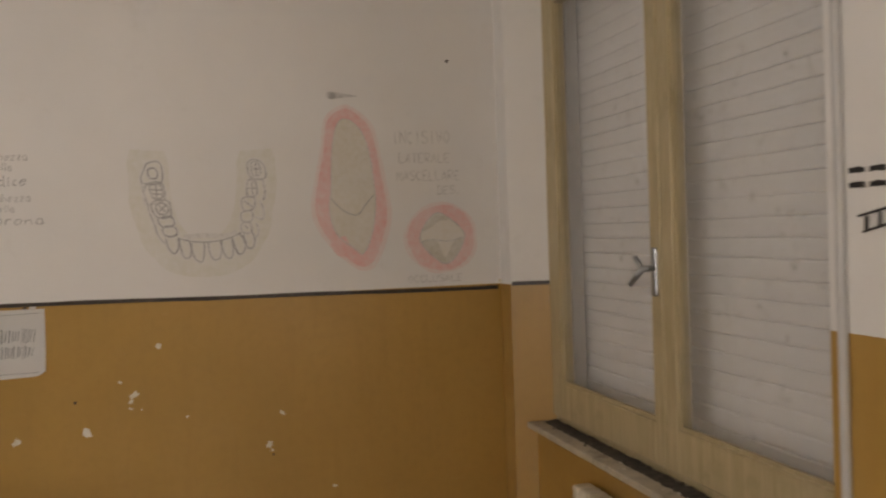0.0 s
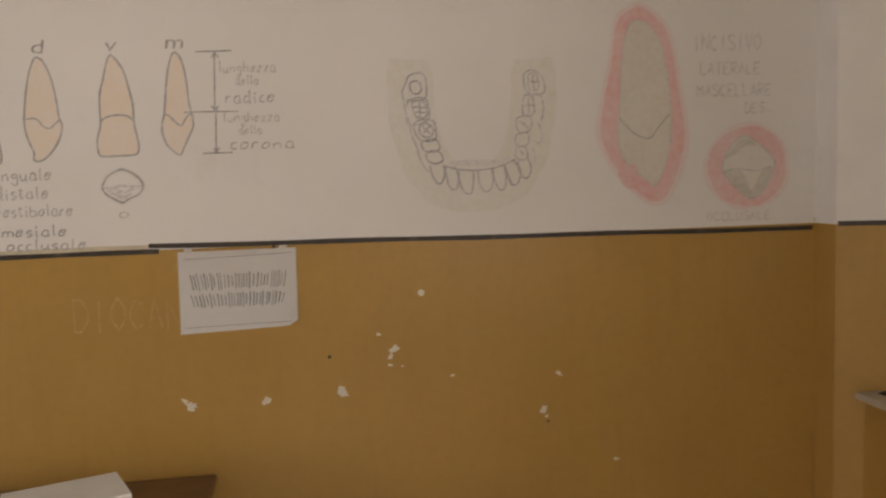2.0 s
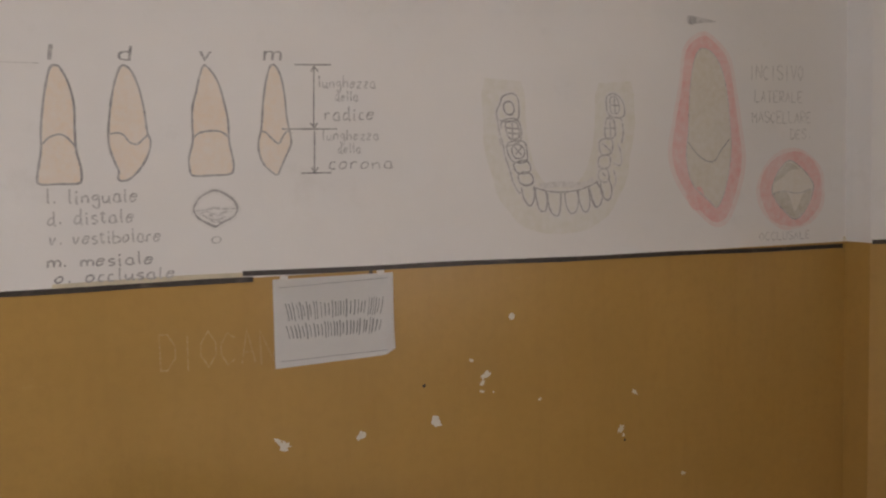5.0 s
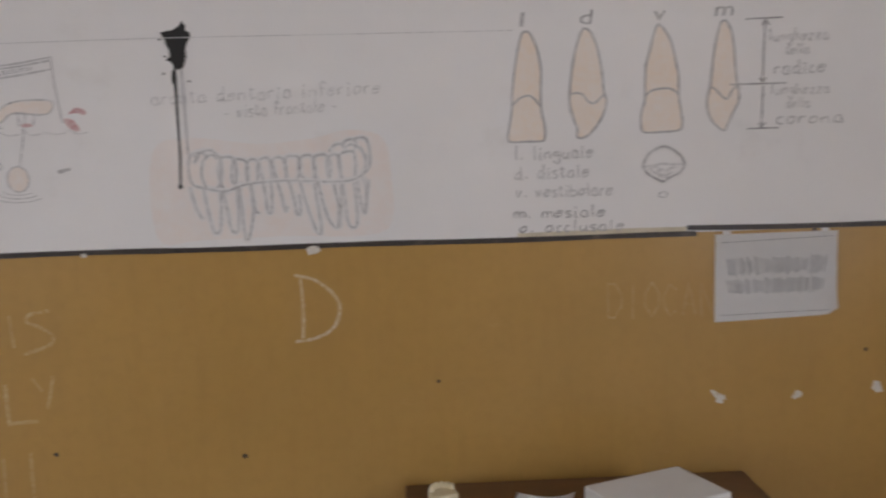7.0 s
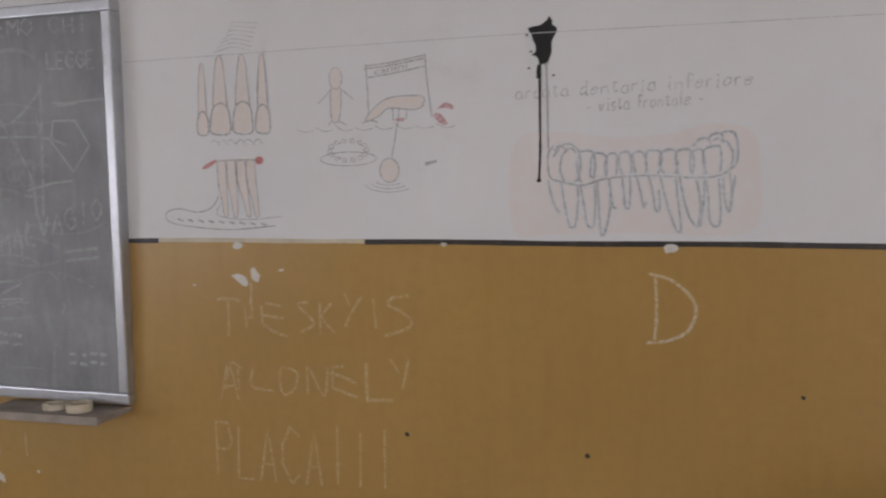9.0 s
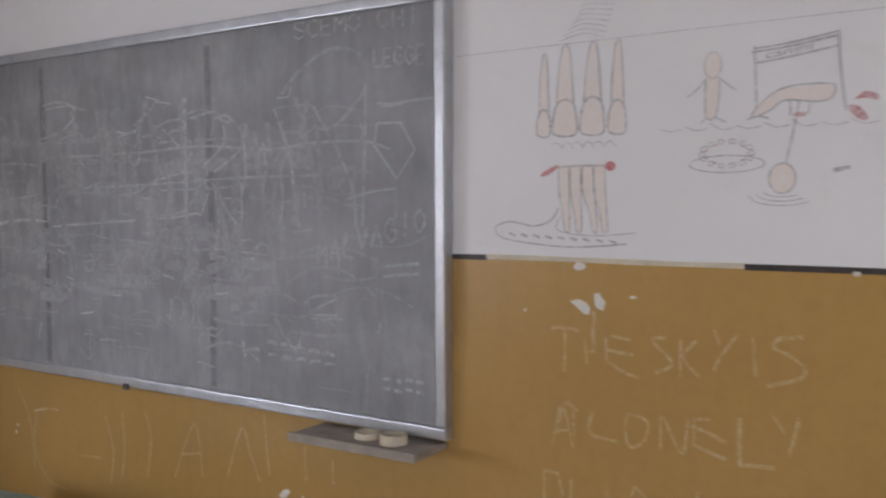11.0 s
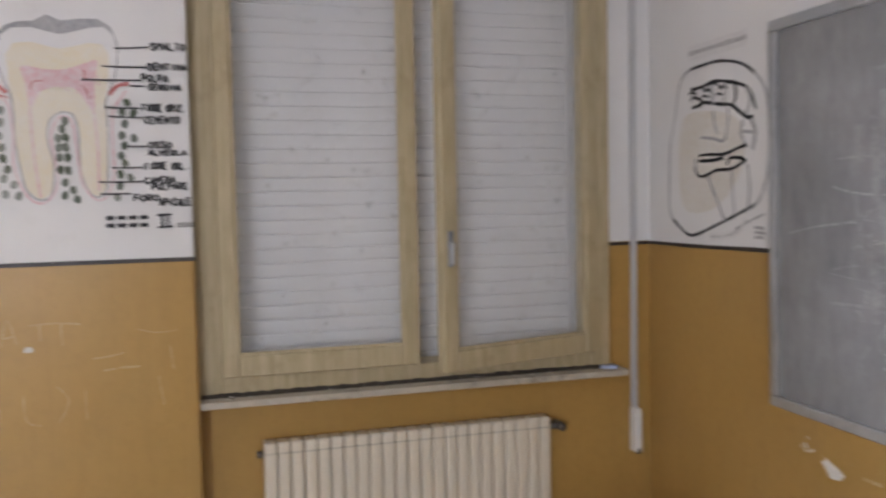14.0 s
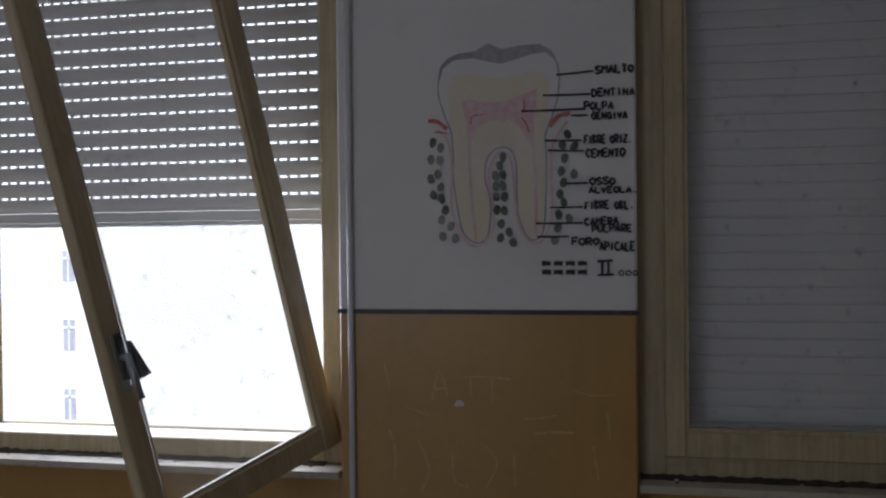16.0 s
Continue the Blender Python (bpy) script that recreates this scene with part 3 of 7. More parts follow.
part("apron", boxes((0.06, DW - 0.06, DD - 0.075, DD - 0.055, 0.62, 0.718), (0.06, DW - 0.06, 0.05, 0.07, 0.66, 0.718)), LEG, desk)


# ---- low cabinet with things on it ----
CZ = 0.875
cab = thing("low_cabinet", "low brown wooden cabinet against the wall", "cabinet", at=pose(0.69, -0.25, 0))
part("top", boxes((0.247, 1.118, -0.46, -0.012, CZ - 0.022, CZ), bevel=0.003), BROWN, cab, world=True)
part("carcass", boxes((0.260, 1.105, -0.44, -0.016, 0.06, CZ - 0.0225), bevel=0.002), BROWN, cab, world=True)
for x in (0.270, 0.6880):
    d = part("door", boxes((x, x + 0.412, -0.459, -0.4405, 0.075, CZ - 0.035), bevel=0.003), BROWN, cab, world=True)
part("plinth", boxes((0.30, 1.08, -0.42, -0.03, 0, 0.0595)), BROWN, cab, world=True)


# ---- things on the low cabinet and the desk ----
def closed_box(name, m, w, d, h, mat, label, category):
    t = thing(name, label, category, at=m)
    part("body", boxes((0, w, 0, d, 0, h - 0.012), bevel=0.004, seg=2), mat, t)
    part("lid", boxes((-0.003, w + 0.003, -0.003, d + 0.003, h - 0.03, h), bevel=0.004, seg=2), mat, t)
    return t


closed_box("carton", pose(0.735, -0.470, CZ, 0, 0, 22) @ pose(0, 0.03, 0), 0.255, 0.175, 0.085, CARD, "white cardboard box on the brown cabinet", "box")


def cast_model(m, label, n=6):
    """A plaster dental cast: a horseshoe base with a row of tooth bumps."""
    t = thing("dental_cast", label, "dental cast", at=m)
    bm = bmesh.new()
    ring = [(0.034 * math.cos(a), 0.034 * math.sin(a)) for a in (radians(-20 + 220 * i / 14) for i in range(15))] + [(-0.032, -0.03), (0.032, -0.03)]
    lo, hi = ([bm.verts.new((x, y, z)) for x, y in ring] for z in (0, 0.022))
    bm.faces.new(lo[::-1]), bm.faces.new(hi)
    for i in range(len(ring)):
        bm.faces.new((lo[i - 1], lo[i], hi[i], hi[i - 1]))
    part("base", bm, PLASTER, t)
    for i in range(n):
        a = radians(180 * (i + 0.5) / n)
        bm = bmesh.new()
        bmesh.ops.create_icosphere(bm, subdivisions=2, radius=0.008, matrix=pose(0.026 * math.cos(a), 0.026 * math.sin(a), 0.025) @ Matrix.Diagonal((1, 0.8, 1.5, 1)))
        part("tooth", bm, PLASTER, t, smooth=True)


cast_model(pose(0.338, -0.115, CZ, 0, 0, 15), "cream plaster dental cast on the brown cabinet")


def sheet(name, m, w, d, label, curl=0.02, mat=PAPER):
    """A loose sheet of paper with lifted edges."""
    bm, nx, ny = bmesh.new(), 10, 8
    g = [[bm.verts.new((w * i / nx, d * j / ny, 0.0015 + curl * ((i / nx) ** 3 * 0.6 + (j / ny) ** 4 * 0.7))) for j in range(ny + 1)] for i in range(nx + 1)]
    for i in range(nx):
        for j in range(ny):
            bm.faces.new((g[i][j], g[i + 1][j], g[i + 1][j + 1], g[i][j + 1]))
    bmesh.ops.solidify(bm, geom=bm.faces[:], thickness=0.0006)
    ob = piece(name, bm, mat, label, "paper", smooth=True)
    ob.matrix_basis = m
    return ob


sheet("paper_sheet", pose(0.45, -0.27, CZ, 0, 0, -35), 0.15, 0.11, "white folded paper on the brown cabinet", 0.05)
sheet("paper_sheet", pose(-2.516, -0.556, 0.7405, 0, 0, 22), 0.297, 0.21, "white sheet of paper curling up on the green desk", 0.035)
bar = piece("sweet_wrapper", boxes((-0.03, 0.03, -0.012, 0.012, 0, 0.014), bevel=0.005, seg=2), plain("blue_wrapper", (0.35, 0.42, 0.60), 0.35, vary=0.4, scale=60), "crumpled blue and white wrapper on the window sill", "wrapper")
bar.matrix_basis = pose(XL + 0.085, -0.215, SILL - 0.010, 0, 0, 70)


# ---- what is drawn, taped and scratched on the walls ----
def north(u, v, d):
    return (u, -d, v)


def slateface(u, v, d):
    return (u, -0.022 - 0.014 * (v - 1.052) / 1.092 - d, v)


def pilface(u, v, d):
    return (PILX + d, u, v)


def east(u, v, d):
    return (XR - d, -u, v)


def spline(pts, closed=False, k=5):
    """A smooth curve through a few points."""
    n, out = len(pts), []
    if n < 3:
        return list(pts)
    for i in range(n if closed else n - 1):
        p = [pts[(i + j) % n] if closed else pts[min(max(i + j, 0), n - 1)] for j in (-1, 0, 1, 2)]
        for s in range(k):
            t = s / k
            out.append(tuple(0.5 * (2 * b + (c - a) * t + (2 * a - 5 * b + 4 * c - e) * t * t + (3 * b - a - 3 * c + e) * t ** 3) for a, b, c, e in zip(*p)))
    return out if closed else out + [pts[-1]]


LAYER = [0]


def layer():
    """Each stroke lies a hair above the one before."""
    LAYER[0] = (LAYER[0] + 1) % 120
    return LAYER[0] * 8e-6


def ribbon(bm, face, pts, width, d=0.0012, closed=False, smooth=True, shake=0.0):
    """A drawn stroke of uneven width on a wall face."""
    q = spline(pts, closed) if smooth else list(pts)
    if shake:
        q = [(u + random.uniform(-shake, shake), v + random.uniform(-shake, shake)) for u, v in q]
    n, last, first = len(q), None, None
    d += layer()
    for i in range(n):
        a, b = (q[i - 1], q[(i + 1) % n]) if closed else (q[max(i - 1, 0)], q[min(i + 1, n - 1)])
        dx, dy = b[0] - a[0], b[1] - a[1]
        s = math.hypot(dx, dy) or 1.0
        w = width / 2 * random.uniform(0.75, 1.15)
        ring = [bm.verts.new(face(q[i][0] - dy / s * k * w, q[i][1] + dx / s * k * w, d + (0 if closed else 3e-6 * i))) for k in (-1, 1)]
        if last:
            bm.faces.new((*last, *ring[::-1]))
        last, first = ring, first or ring
    if closed:
        bm.faces.new((*last, *first[::-1]))
    return bm


def blot(bm, face, pts, d=0.0007, smooth=True):
    q = spline(pts, True) if smooth else pts
    d += layer() * 0.3
    f = bm.faces.new([bm.verts.new(face(u, v, d)) for u, v in q])
    f.normal_update()
    bmesh.ops.triangulate(bm, faces=[f], quad_method="BEAUTY", ngon_method="EAR_CLIP")
    return bm


def fitted(pts, u0, v0, u1, v1):
    """Unit-square points laid into a rectangle of the wall."""
    return [(u0 + (u1 - u0) * x, v0 + (v1 - v0) * y) for x, y in pts]


def oval(u, v, ru, rv, n=12, wob=0.0, turn=0.0):
    out = []
    for i in range(n):
        a = 2 * math.pi * i / n
        k = 1 + random.uniform(-wob, wob)
        x, y = ru * k * math.cos(a), rv * k * math.sin(a)
        out.append((u + x * math.cos(turn) - y * math.sin(turn), v + x * math.sin(turn) + y * math.cos(turn)))
    return out


LETTERS = {"A": "00 26 40|12 32", "B": "00 06 35 03 31 00", "C": "45 26 04 02 20 41", "D": "00 06 26 44 42 20 00", "E": "46 06 00 40|03 33", "F": "46 06 00|03 33",
           "G": "45 26 04 02 20 41 43 23", "H": "00 06|40 46|03 43", "I": "20 26", "K": "00 06|46 03 40", "L": "06 00 40", "M": "00 06 23 46 40", "N": "00 06 40 46",
           "O": "26 04 02 20 42 44 26", "P": "00 06 36 44 33 03", "R": "00 06 36 44 33 03 40", "S": "45 26 05 04 42 41 20 01", "T": "06 46|26 20", "U": "06 01 20 41 46",
           "V": "06 20 46", "Y": "06 23 46|23 20", "Z": "06 46 00 40", "!": "26 20", ".": "20 21", "-": "13 33"}


def capitals(bm, face, words, u, v, w, h, width, d=0.0012, slope=0.0, jitter=0.05):
    """Hand-drawn capitals that fill a width w, h high."""
    step = w / len(words)
    for i, c in enumerate(words):
        lift, size = random.uniform(-jitter, jitter) * h, random.uniform(0.92, 1.06)
        for stroke in LETTERS.get(c, "").split("|"):
            pts = []
            for p in stroke.split():
                x, y = (2, int(p[1])) if c in "I!." else (int(p[0]), int(p[1]))
                pts.append((u + step * (i + 0.12 + 0.72 * x / 4 * size) + random.uniform(-1, 1) * 0.03 * step, v + lift + slope * step * i + h * y / 6 * size))
            if len(pts) > 1:
                fine = []
                for a, b in zip(pts, pts[1:]):
                    fine += [tuple(p + (q - p) * k / 3 for p, q in zip(a, b)) for k in range(3)]
                ribbon(bm, face, fine + [pts[-1]], width, d, smooth=c in "SCOGBRPDU")
    return bm


def letters(face, words, u, v, w, h, width, mat, parent, d=0.0012, slope=0.0, name="letter"):
    """Hand-drawn capitals, each a part of its own."""
    step = w / len(words)
    for i, c in enumerate(words):
        if c in LETTERS:
            part(name, capitals(bmesh.new(), face, c, u + step * i, v + slope * step * i, step, h, width, d), mat, parent, world=True)


def lettering(body, face, u, v, w, h, d=0.0012, slope=0.0):
    """Printed letters of the built-in font, squeezed to a width and height on a wall face."""
    data = bpy.data.curves.new("lettering", "FONT")
    data.body, data.resolution_u, data.size = body, 3, 1.0
    ob = bpy.data.objects.new("lettering", data)
    scene.collection.objects.link(ob)
    bpy.context.view_layer.update()
    me = bpy.data.meshes.new_from_object(ob.evaluated_get(bpy.context.evaluated_depsgraph_get()))
    bpy.data.objects.remove(ob)
    bm = bmesh.new()
    bm.from_mesh(me)
    bpy.data.meshes.remove(me)
    xs = [p.co.x for p in bm.verts]
    x0, x1 = min(xs), max(xs)
    for p in bm.verts:
        x, y = (p.co.x - x0) / (x1 - x0), p.co.y / 0.7
        p.co = face(u + w * x + 0.15 * h * y, v + h * y + slope * w * x, d)
    return bm


PENCIL = stroke_ink("pencil_line", (0.10, 0.10, 0.115), 0.66)
SOFT = stroke_ink("faint_pencil", (0.16, 0.155, 0.17), 0.38, spread=0.30)
FAINT = stroke_ink("rubbed_pencil", (0.22, 0.205, 0.20), 0.20, spread=0.20)
HAZE = stroke_ink("pencil_haze", (0.30, 0.285, 0.29), 0.13, spread=0.13)
BEIGE = stroke_ink("beige_crayon", (0.78, 0.54, 0.31), 0.37, grain=60, spread=0.12)
PALEBEIGE = stroke_ink("pale_beige_crayon", (0.76, 0.52, 0.33), 0.28, grain=60, spread=0.14)
BLUSH = stroke_ink("pale_peach_crayon", (0.78, 0.52, 0.38), 0.19, grain=30, spread=0.10)
REDSOFT = stroke_ink("rubbed_red_crayon", (0.42, 0.05, 0.06), 0.62, spread=0.3)
OLIVE = stroke_ink("olive_crayon", (0.46, 0.44, 0.24), 0.20, grain=50, spread=0.12)
PINK = stroke_ink("pink_crayon", (0.74, 0.20, 0.20), 0.48, grain=50, spread=0.14)
ROSE = stroke_ink("rose_crayon", (0.68, 0.22, 0.28), 0.42, grain=60, spread=0.2)
PALEPINK = stroke_ink("pale_pink_crayon", (0.76, 0.34, 0.32), 0.24, grain=50, spread=0.12)
BEIGEGREY = stroke_ink("light_beige_crayon", (0.56, 0.47, 0.31), 0.36, grain=60, spread=0.12)
RED = stroke_ink("red_crayon", (0.50, 0.045, 0.04), 0.85)
STONEY = stroke_ink("grey_beige_crayon", (0.50, 0.43, 0.27), 0.42, grain=60, spread=0.12)
YELLOW = stroke_ink("pale_yellow_crayon", (0.74, 0.62, 0.36), 0.50, grain=60, spread=0.12)
GREYC = stroke_ink("grey_crayon", (0.20, 0.20, 0.22), 0.78, grain=70, spread=0.12)
GREENC = stroke_ink("green_crayon", (0.036, 0.060, 0.020), 0.98, grain=60, spread=0.1)
UMBER = stroke_ink("umber_crayon", (0.34, 0.29, 0.17), 0.52, grain=60, spread=0.16)
MARKER = plain("black_marker", (0.014, 0.014, 0.016), 0.5, vary=0.4, scale=30)
MID = stroke_ink("firm_pencil", (0.14, 0.135, 0.15), 0.52, spread=0.3)
INK = plain("black_paint", (0.008, 0.008, 0.008), 0.3, vary=0.3, scale=20)
CHALK = stroke_ink("chalk_line", (0.85, 0.85, 0.85), 0.42, "slate", 120, spread=0.3)
CHALKMID = stroke_ink("rubbed_chalk", (0.82, 0.82, 0.83), 0.22, "slate", 70, spread=0.26)
CHALKSOFT = stroke_ink("wiped_chalk", (0.82, 0.82, 0.83), 0.12, "slate", 60, spread=0.11)
CHALKDADO = stroke_ink("chalk_on_paint", (0.78, 0.74, 0.66), 0.68, "wall", 120, spread=0.3)
SCRATCH = stroke_ink("scratched_line", (0.72, 0.64, 0.49), 0.23, "wall", 120, spread=0.36)


def pen(parent, mat, width, *pts, closed=False, face=north, name="pencil_stroke", d=0.0012, smooth=True):
    """One drawn stroke, a part of its own; pencil is gone over a second time, a little off the first."""
    bm = ribbon(bmesh.new(), face, pts, width, d, closed, smooth)
    if mat in (MID, PENCIL, SOFT):
        a, b = random.uniform(-0.0022, 0.0022), random.uniform(-0.0022, 0.0022)
        ribbon(bm, face, [(u + a + random.uniform(-0.0012, 0.0012), v + b + random.uniform(-0.0012, 0.0012)) for u, v in pts], width * 0.55, d, closed)
        part("smudge", ribbon(bmesh.new(), face, pts, width * 3.2, 0.0010, closed), HAZE, parent, world=True)
    return part(name, bm, mat, parent, world=True)


def fill(parent, mat, *pts, name="shading", face=north, d=0.0007):
    """One area of crayon."""
    return part(name, blot(bmesh.new(), face, pts, d), mat, parent, world=True)


SCRIPT = {"a": "33 13 01 10 30 32|33 31 40", "b": "06 00|03 23 42 41 20 00", "c": "33 13 01 10 30", "d": "33 13 01 10 31|36 30 40", "e": "02 32 33 13 01 10 31", "f": "45 26 15 10|03 33",
          "g": "33 13 02 11 32|33 3m 1m 0n", "h": "06 00|02 23 32 30", "i": "13 10 20|14 15", "l": "16 11 20", "m": "03 00|02 13 22 20|22 33 42 40", "n": "03 00|02 23 32 30", "o": "13 01 10 31 33 13",
          "r": "03 00|02 13 33", "s": "33 13 02 31 20 00", "t": "15 11 20 31|04 34", "u": "03 01 10 31|33 30 40", "v": "03 10 33", "z": "03 33 00 30", ".": "10 11", "-": "02 32"}


def handwriting(words, u, v, w, h, width, mat, parent, slope=0.0, face=north):
    """Lower-case letters written by hand to fill a width, each word a part."""
    step = {c: 0.62 if c in "li." else 0.8 if c in "tfrsc " else 1.25 if c == "m" else 1.0 for c in words}
    unit, at = w / sum(step[c] for c in words), 0.0
    for word in words.split(" "):
        bm = bmesh.new()
        for c in word:
            lift, size = random.uniform(-0.03, 0.03) * h, random.uniform(0.92, 1.08)
            for stroke in SCRIPT[c].split("|"):
                pts = []
                for p in stroke.split():
                    y = {"n": -1.0, "m": -2.0}.get(p[1]) or float(p[1])
                    x = at + 0.78 * step[c] * int(p[0]) / 4 + 0.05 * y / 6 + random.uniform(-0.03, 0.03)
                    pts.append((u + unit * x, v + lift + slope * unit * x + h * size * y / 6))
                ribbon(bm, face, pts, width)
            at += step[c]
        at += step.get(" ", 0)
        part("word", bm, mat, parent, world=True)


def name_bars(face, u, v, w, h, n, width, parent, d, slope=0.0):
    """A name turned into plain bars: two short dashes for each letter."""
    for i in range(n):
        a, b = u + w * (i + 0.08) / n, u + w * (i + 0.84) / n
        for k in (0.22, 0.78):
            z = v + h * k
            part("name_bar", ribbon(bmesh.new(), face, [(a, z + slope * (a - u)), ((a + b) / 2, z + 0.001 + slope * ((a + b) / 2 - u)), (b, z + slope * (b - u))], width, d), MARKER, parent, world=True)


def drawing(name, label, u, v, face, category="drawing", group=""):
    return thing(name, label, category, group, at=Matrix.Translation(face(u, v, 0)))


# four incisor views with their key
TEETH = {}
TEETH["l"] = (((0.45, 0.99), (0.35, 0.9), (0.23, 0.69), (0.14, 0.45), (0.13, 0.31), (0.07, 0.19), (0, 0.05), (0.07, 0), (0.49, 0), (0.91, 0), (1, 0.04), (0.99, 0.15), (0.91, 0.28), (0.9, 0.45), (0.92, 0.66), (0.82, 0.85), (0.65, 0.98), (0.55, 1)), ((0.17, 0.34), (0.3, 0.39), (0.52, 0.42), (0.7, 0.4), (0.91, 0.31)))
TEETH["d"] = (((0.36, 0.99), (0.21, 0.86), (0.09, 0.67), (0, 0.43), (0.01, 0.29), (0.12, 0.16), (0.2, 0.09), (0.18, 0.02), (0.3, 0), (0.51, 0.03), (0.77, 0.13), (0.95, 0.25), (1, 0.35), (0.93, 0.43), (0.88, 0.62), (0.78, 0.81), (0.63, 0.95), (0.49, 1)), ((0.04, 0.41), (0.21, 0.42), (0.36, 0.4), (0.49, 0.34), (0.66, 0.32), (0.81, 0.36), (0.97, 0.41)))
TEETH["v"] = (((0.4, 1), (0.3, 0.89), (0.22, 0.76), (0.13, 0.64), (0.1, 0.47), (0.1, 0.32), (0, 0.17), (0, 0.07), (0.08, 0), (0.51, 0), (0.91, 0.01), (1, 0.08), (0.97, 0.19), (0.92, 0.31), (0.91, 0.51), (0.83, 0.69), (0.72, 0.86), (0.57, 0.96), (0.47, 1)), ((0.1, 0.34), (0.25, 0.39), (0.5, 0.41), (0.75, 0.4), (0.94, 0.34)))
TEETH["m"] = (((0.41, 0.97), (0.28, 0.84), (0.18, 0.65), (0.1, 0.43), (0, 0.31), (0, 0.21), (0.11, 0.11), (0.32, 0.04), (0.53, 0), (0.65, 0.06), (0.81, 0.16), (1, 0.28), (0.99, 0.37), (0.9, 0.52), (0.85, 0.74), (0.75, 0.91), (0.59, 1), (0.48, 1)), ((0.06, 0.4), (0.23, 0.39), (0.42, 0.33), (0.62, 0.29), (0.75, 0.35), (0.89, 0.4), (1.04, 0.38)))
for letter, u0, v0, u1, v1, lu in (("l", 0.532, 1.734, 0.624, 1.999, 0.566), ("d", 0.686, 1.738, 0.777, 2.001, 0.712), ("v", 0.862, 1.747, 0.965, 2.005, 0.892), ("m", 1.027, 1.745, 1.106, 2.011, 1.045)):
    outline, neck = TEETH[letter]
    t = drawing("tooth_drawing", "pencil drawing of an incisor with beige crayon shading", (u0 + u1) / 2, v0, north, group="incisor views on the wall")
    part("shading", blot(bmesh.new(), north, fitted(outline, u0, v0, u1, v1)), BEIGE, t, world=True)
    bm = ribbon(bmesh.new(), north, fitted(outline, u0, v0, u1, v1), 0.0052, closed=True)
    part("outline", ribbon(bm, north, fitted(neck, u0, v0, u1, v1), 0.0045), PENCIL, t, world=True)
    part("letter", lettering(letter, north, lu, v1 + 0.012, 0.009 if letter == "l" else (0.045 if letter == "m" else 0.030), 0.035), PENCIL, t, world=True)

t = drawing("tooth_drawing", "small pencil drawing of a tooth seen end on", 0.92, 1.624, north, group="incisor views on the wall")
pen(t, SOFT, 0.0036, (0.869, 1.663), (0.898, 1.666), (0.917, 1.669), (0.942, 1.666), (0.968, 1.667))
pen(t, SOFT, 0.0036, (0.878, 1.655), (0.897, 1.661), (0.91, 1.655), (0.925, 1.651), (0.938, 1.658), (0.955, 1.659))
pen(t, SOFT, 0.0036, (0.887, 1.652), (0.907, 1.643), (0.922, 1.64), (0.941, 1.648))
pen(t, SOFT, 0.0036, (0.894, 1.646), (0.915, 1.634), (0.928, 1.639))
pen(t, SOFT, 0.0036, (0.903, 1.654), (0.913, 1.643))
pen(t, SOFT, 0.0036, (0.929, 1.656), (0.937, 1.645))
pen(t, PENCIL, 0.005, (0.919, 1.711), (0.944, 1.7), (0.962, 1.683), (0.969, 1.663), (0.958, 1.646), (0.928, 1.631), (0.915, 1.624), (0.898, 1.632), (0.877, 1.646), (0.867, 1.665), (0.877, 1.689), (0.897, 1.704), closed=True)
part("letter", lettering("o", north, 0.902, 1.583, 0.026, 0.028), SOFT, t, world=True)

key = drawing("drawing_key", "pencilled key to the incisor views, partly rubbed out", 0.68, 1.51, north, "lettering")
for words, u, v, w, h, s in (("l. linguale", 0.548, 1.690, 0.200, 0.030, -0.02), ("d. distale", 0.548, 1.643, 0.190, 0.030, -0.02), ("v. vestibolare", 0.550, 1.598, 0.244, 0.029, -0.03), ("m. mesiale", 0.543, 1.546, 0.234, 0.028, -0.03), ("o. occlusale", 0.556, 1.510, 0.268, 0.026, -0.03)):
    handwriting(words, u, v, w, h * 1.08, 0.0044, PENCIL if "m." in words or "o." in words else MID, key, s + 0.02)
scale = drawing("measure_lines", "pencilled height arrows for root and crown", 1.17, 1.75, north, "lettering")
bm = bmesh.new()
for a, b in (((1.122, 2.014), (1.214, 2.016)), ((1.085, 1.857), (1.224, 1.857)), ((1.128, 1.748), (1.205, 1.748)), ((1.170, 2.014), (1.164, 1.862)), ((1.166, 1.852), (1.162, 1.750)),
             ((1.162, 1.998), (1.170, 2.012)), ((1.180, 1.998), (1.170, 2.012)), ((1.156, 1.872), (1.165, 1.860)), ((1.174, 1.872), (1.165, 1.860)), ((1.155, 1.762), (1.162, 1.750)), ((1.172, 1.762), (1.162, 1.750))):
    ribbon(bm, north, [a, ((a[0] + b[0]) / 2, (a[1] + b[1]) / 2), b], 0.0042)
parts("arrow_line", bm, PENCIL, scale)
for words, u, v, w, h, m in (("lunghezza", 1.180, 1.960, 0.152, 0.024, SOFT), ("della", 1.222, 1.927, 0.062, 0.022, SOFT), ("radice", 1.194, 1.880, 0.134, 0.028, PENCIL), ("lunghezza", 1.186, 1.830, 0.150, 0.022, SOFT), ("della", 1.225, 1.797, 0.062, 0.020, SOFT), ("corona", 1.200, 1.757, 0.176, 0.026, PENCIL)):
    handwriting(words, u, v, w, h * 1.2, 0.0042, m if m is SOFT else MID, scale)

# lower arch seen from above
arch = drawing("dental_arch_drawing", "pencil drawing of a lower dental arch with olive gums", 1.86, 1.57, north)


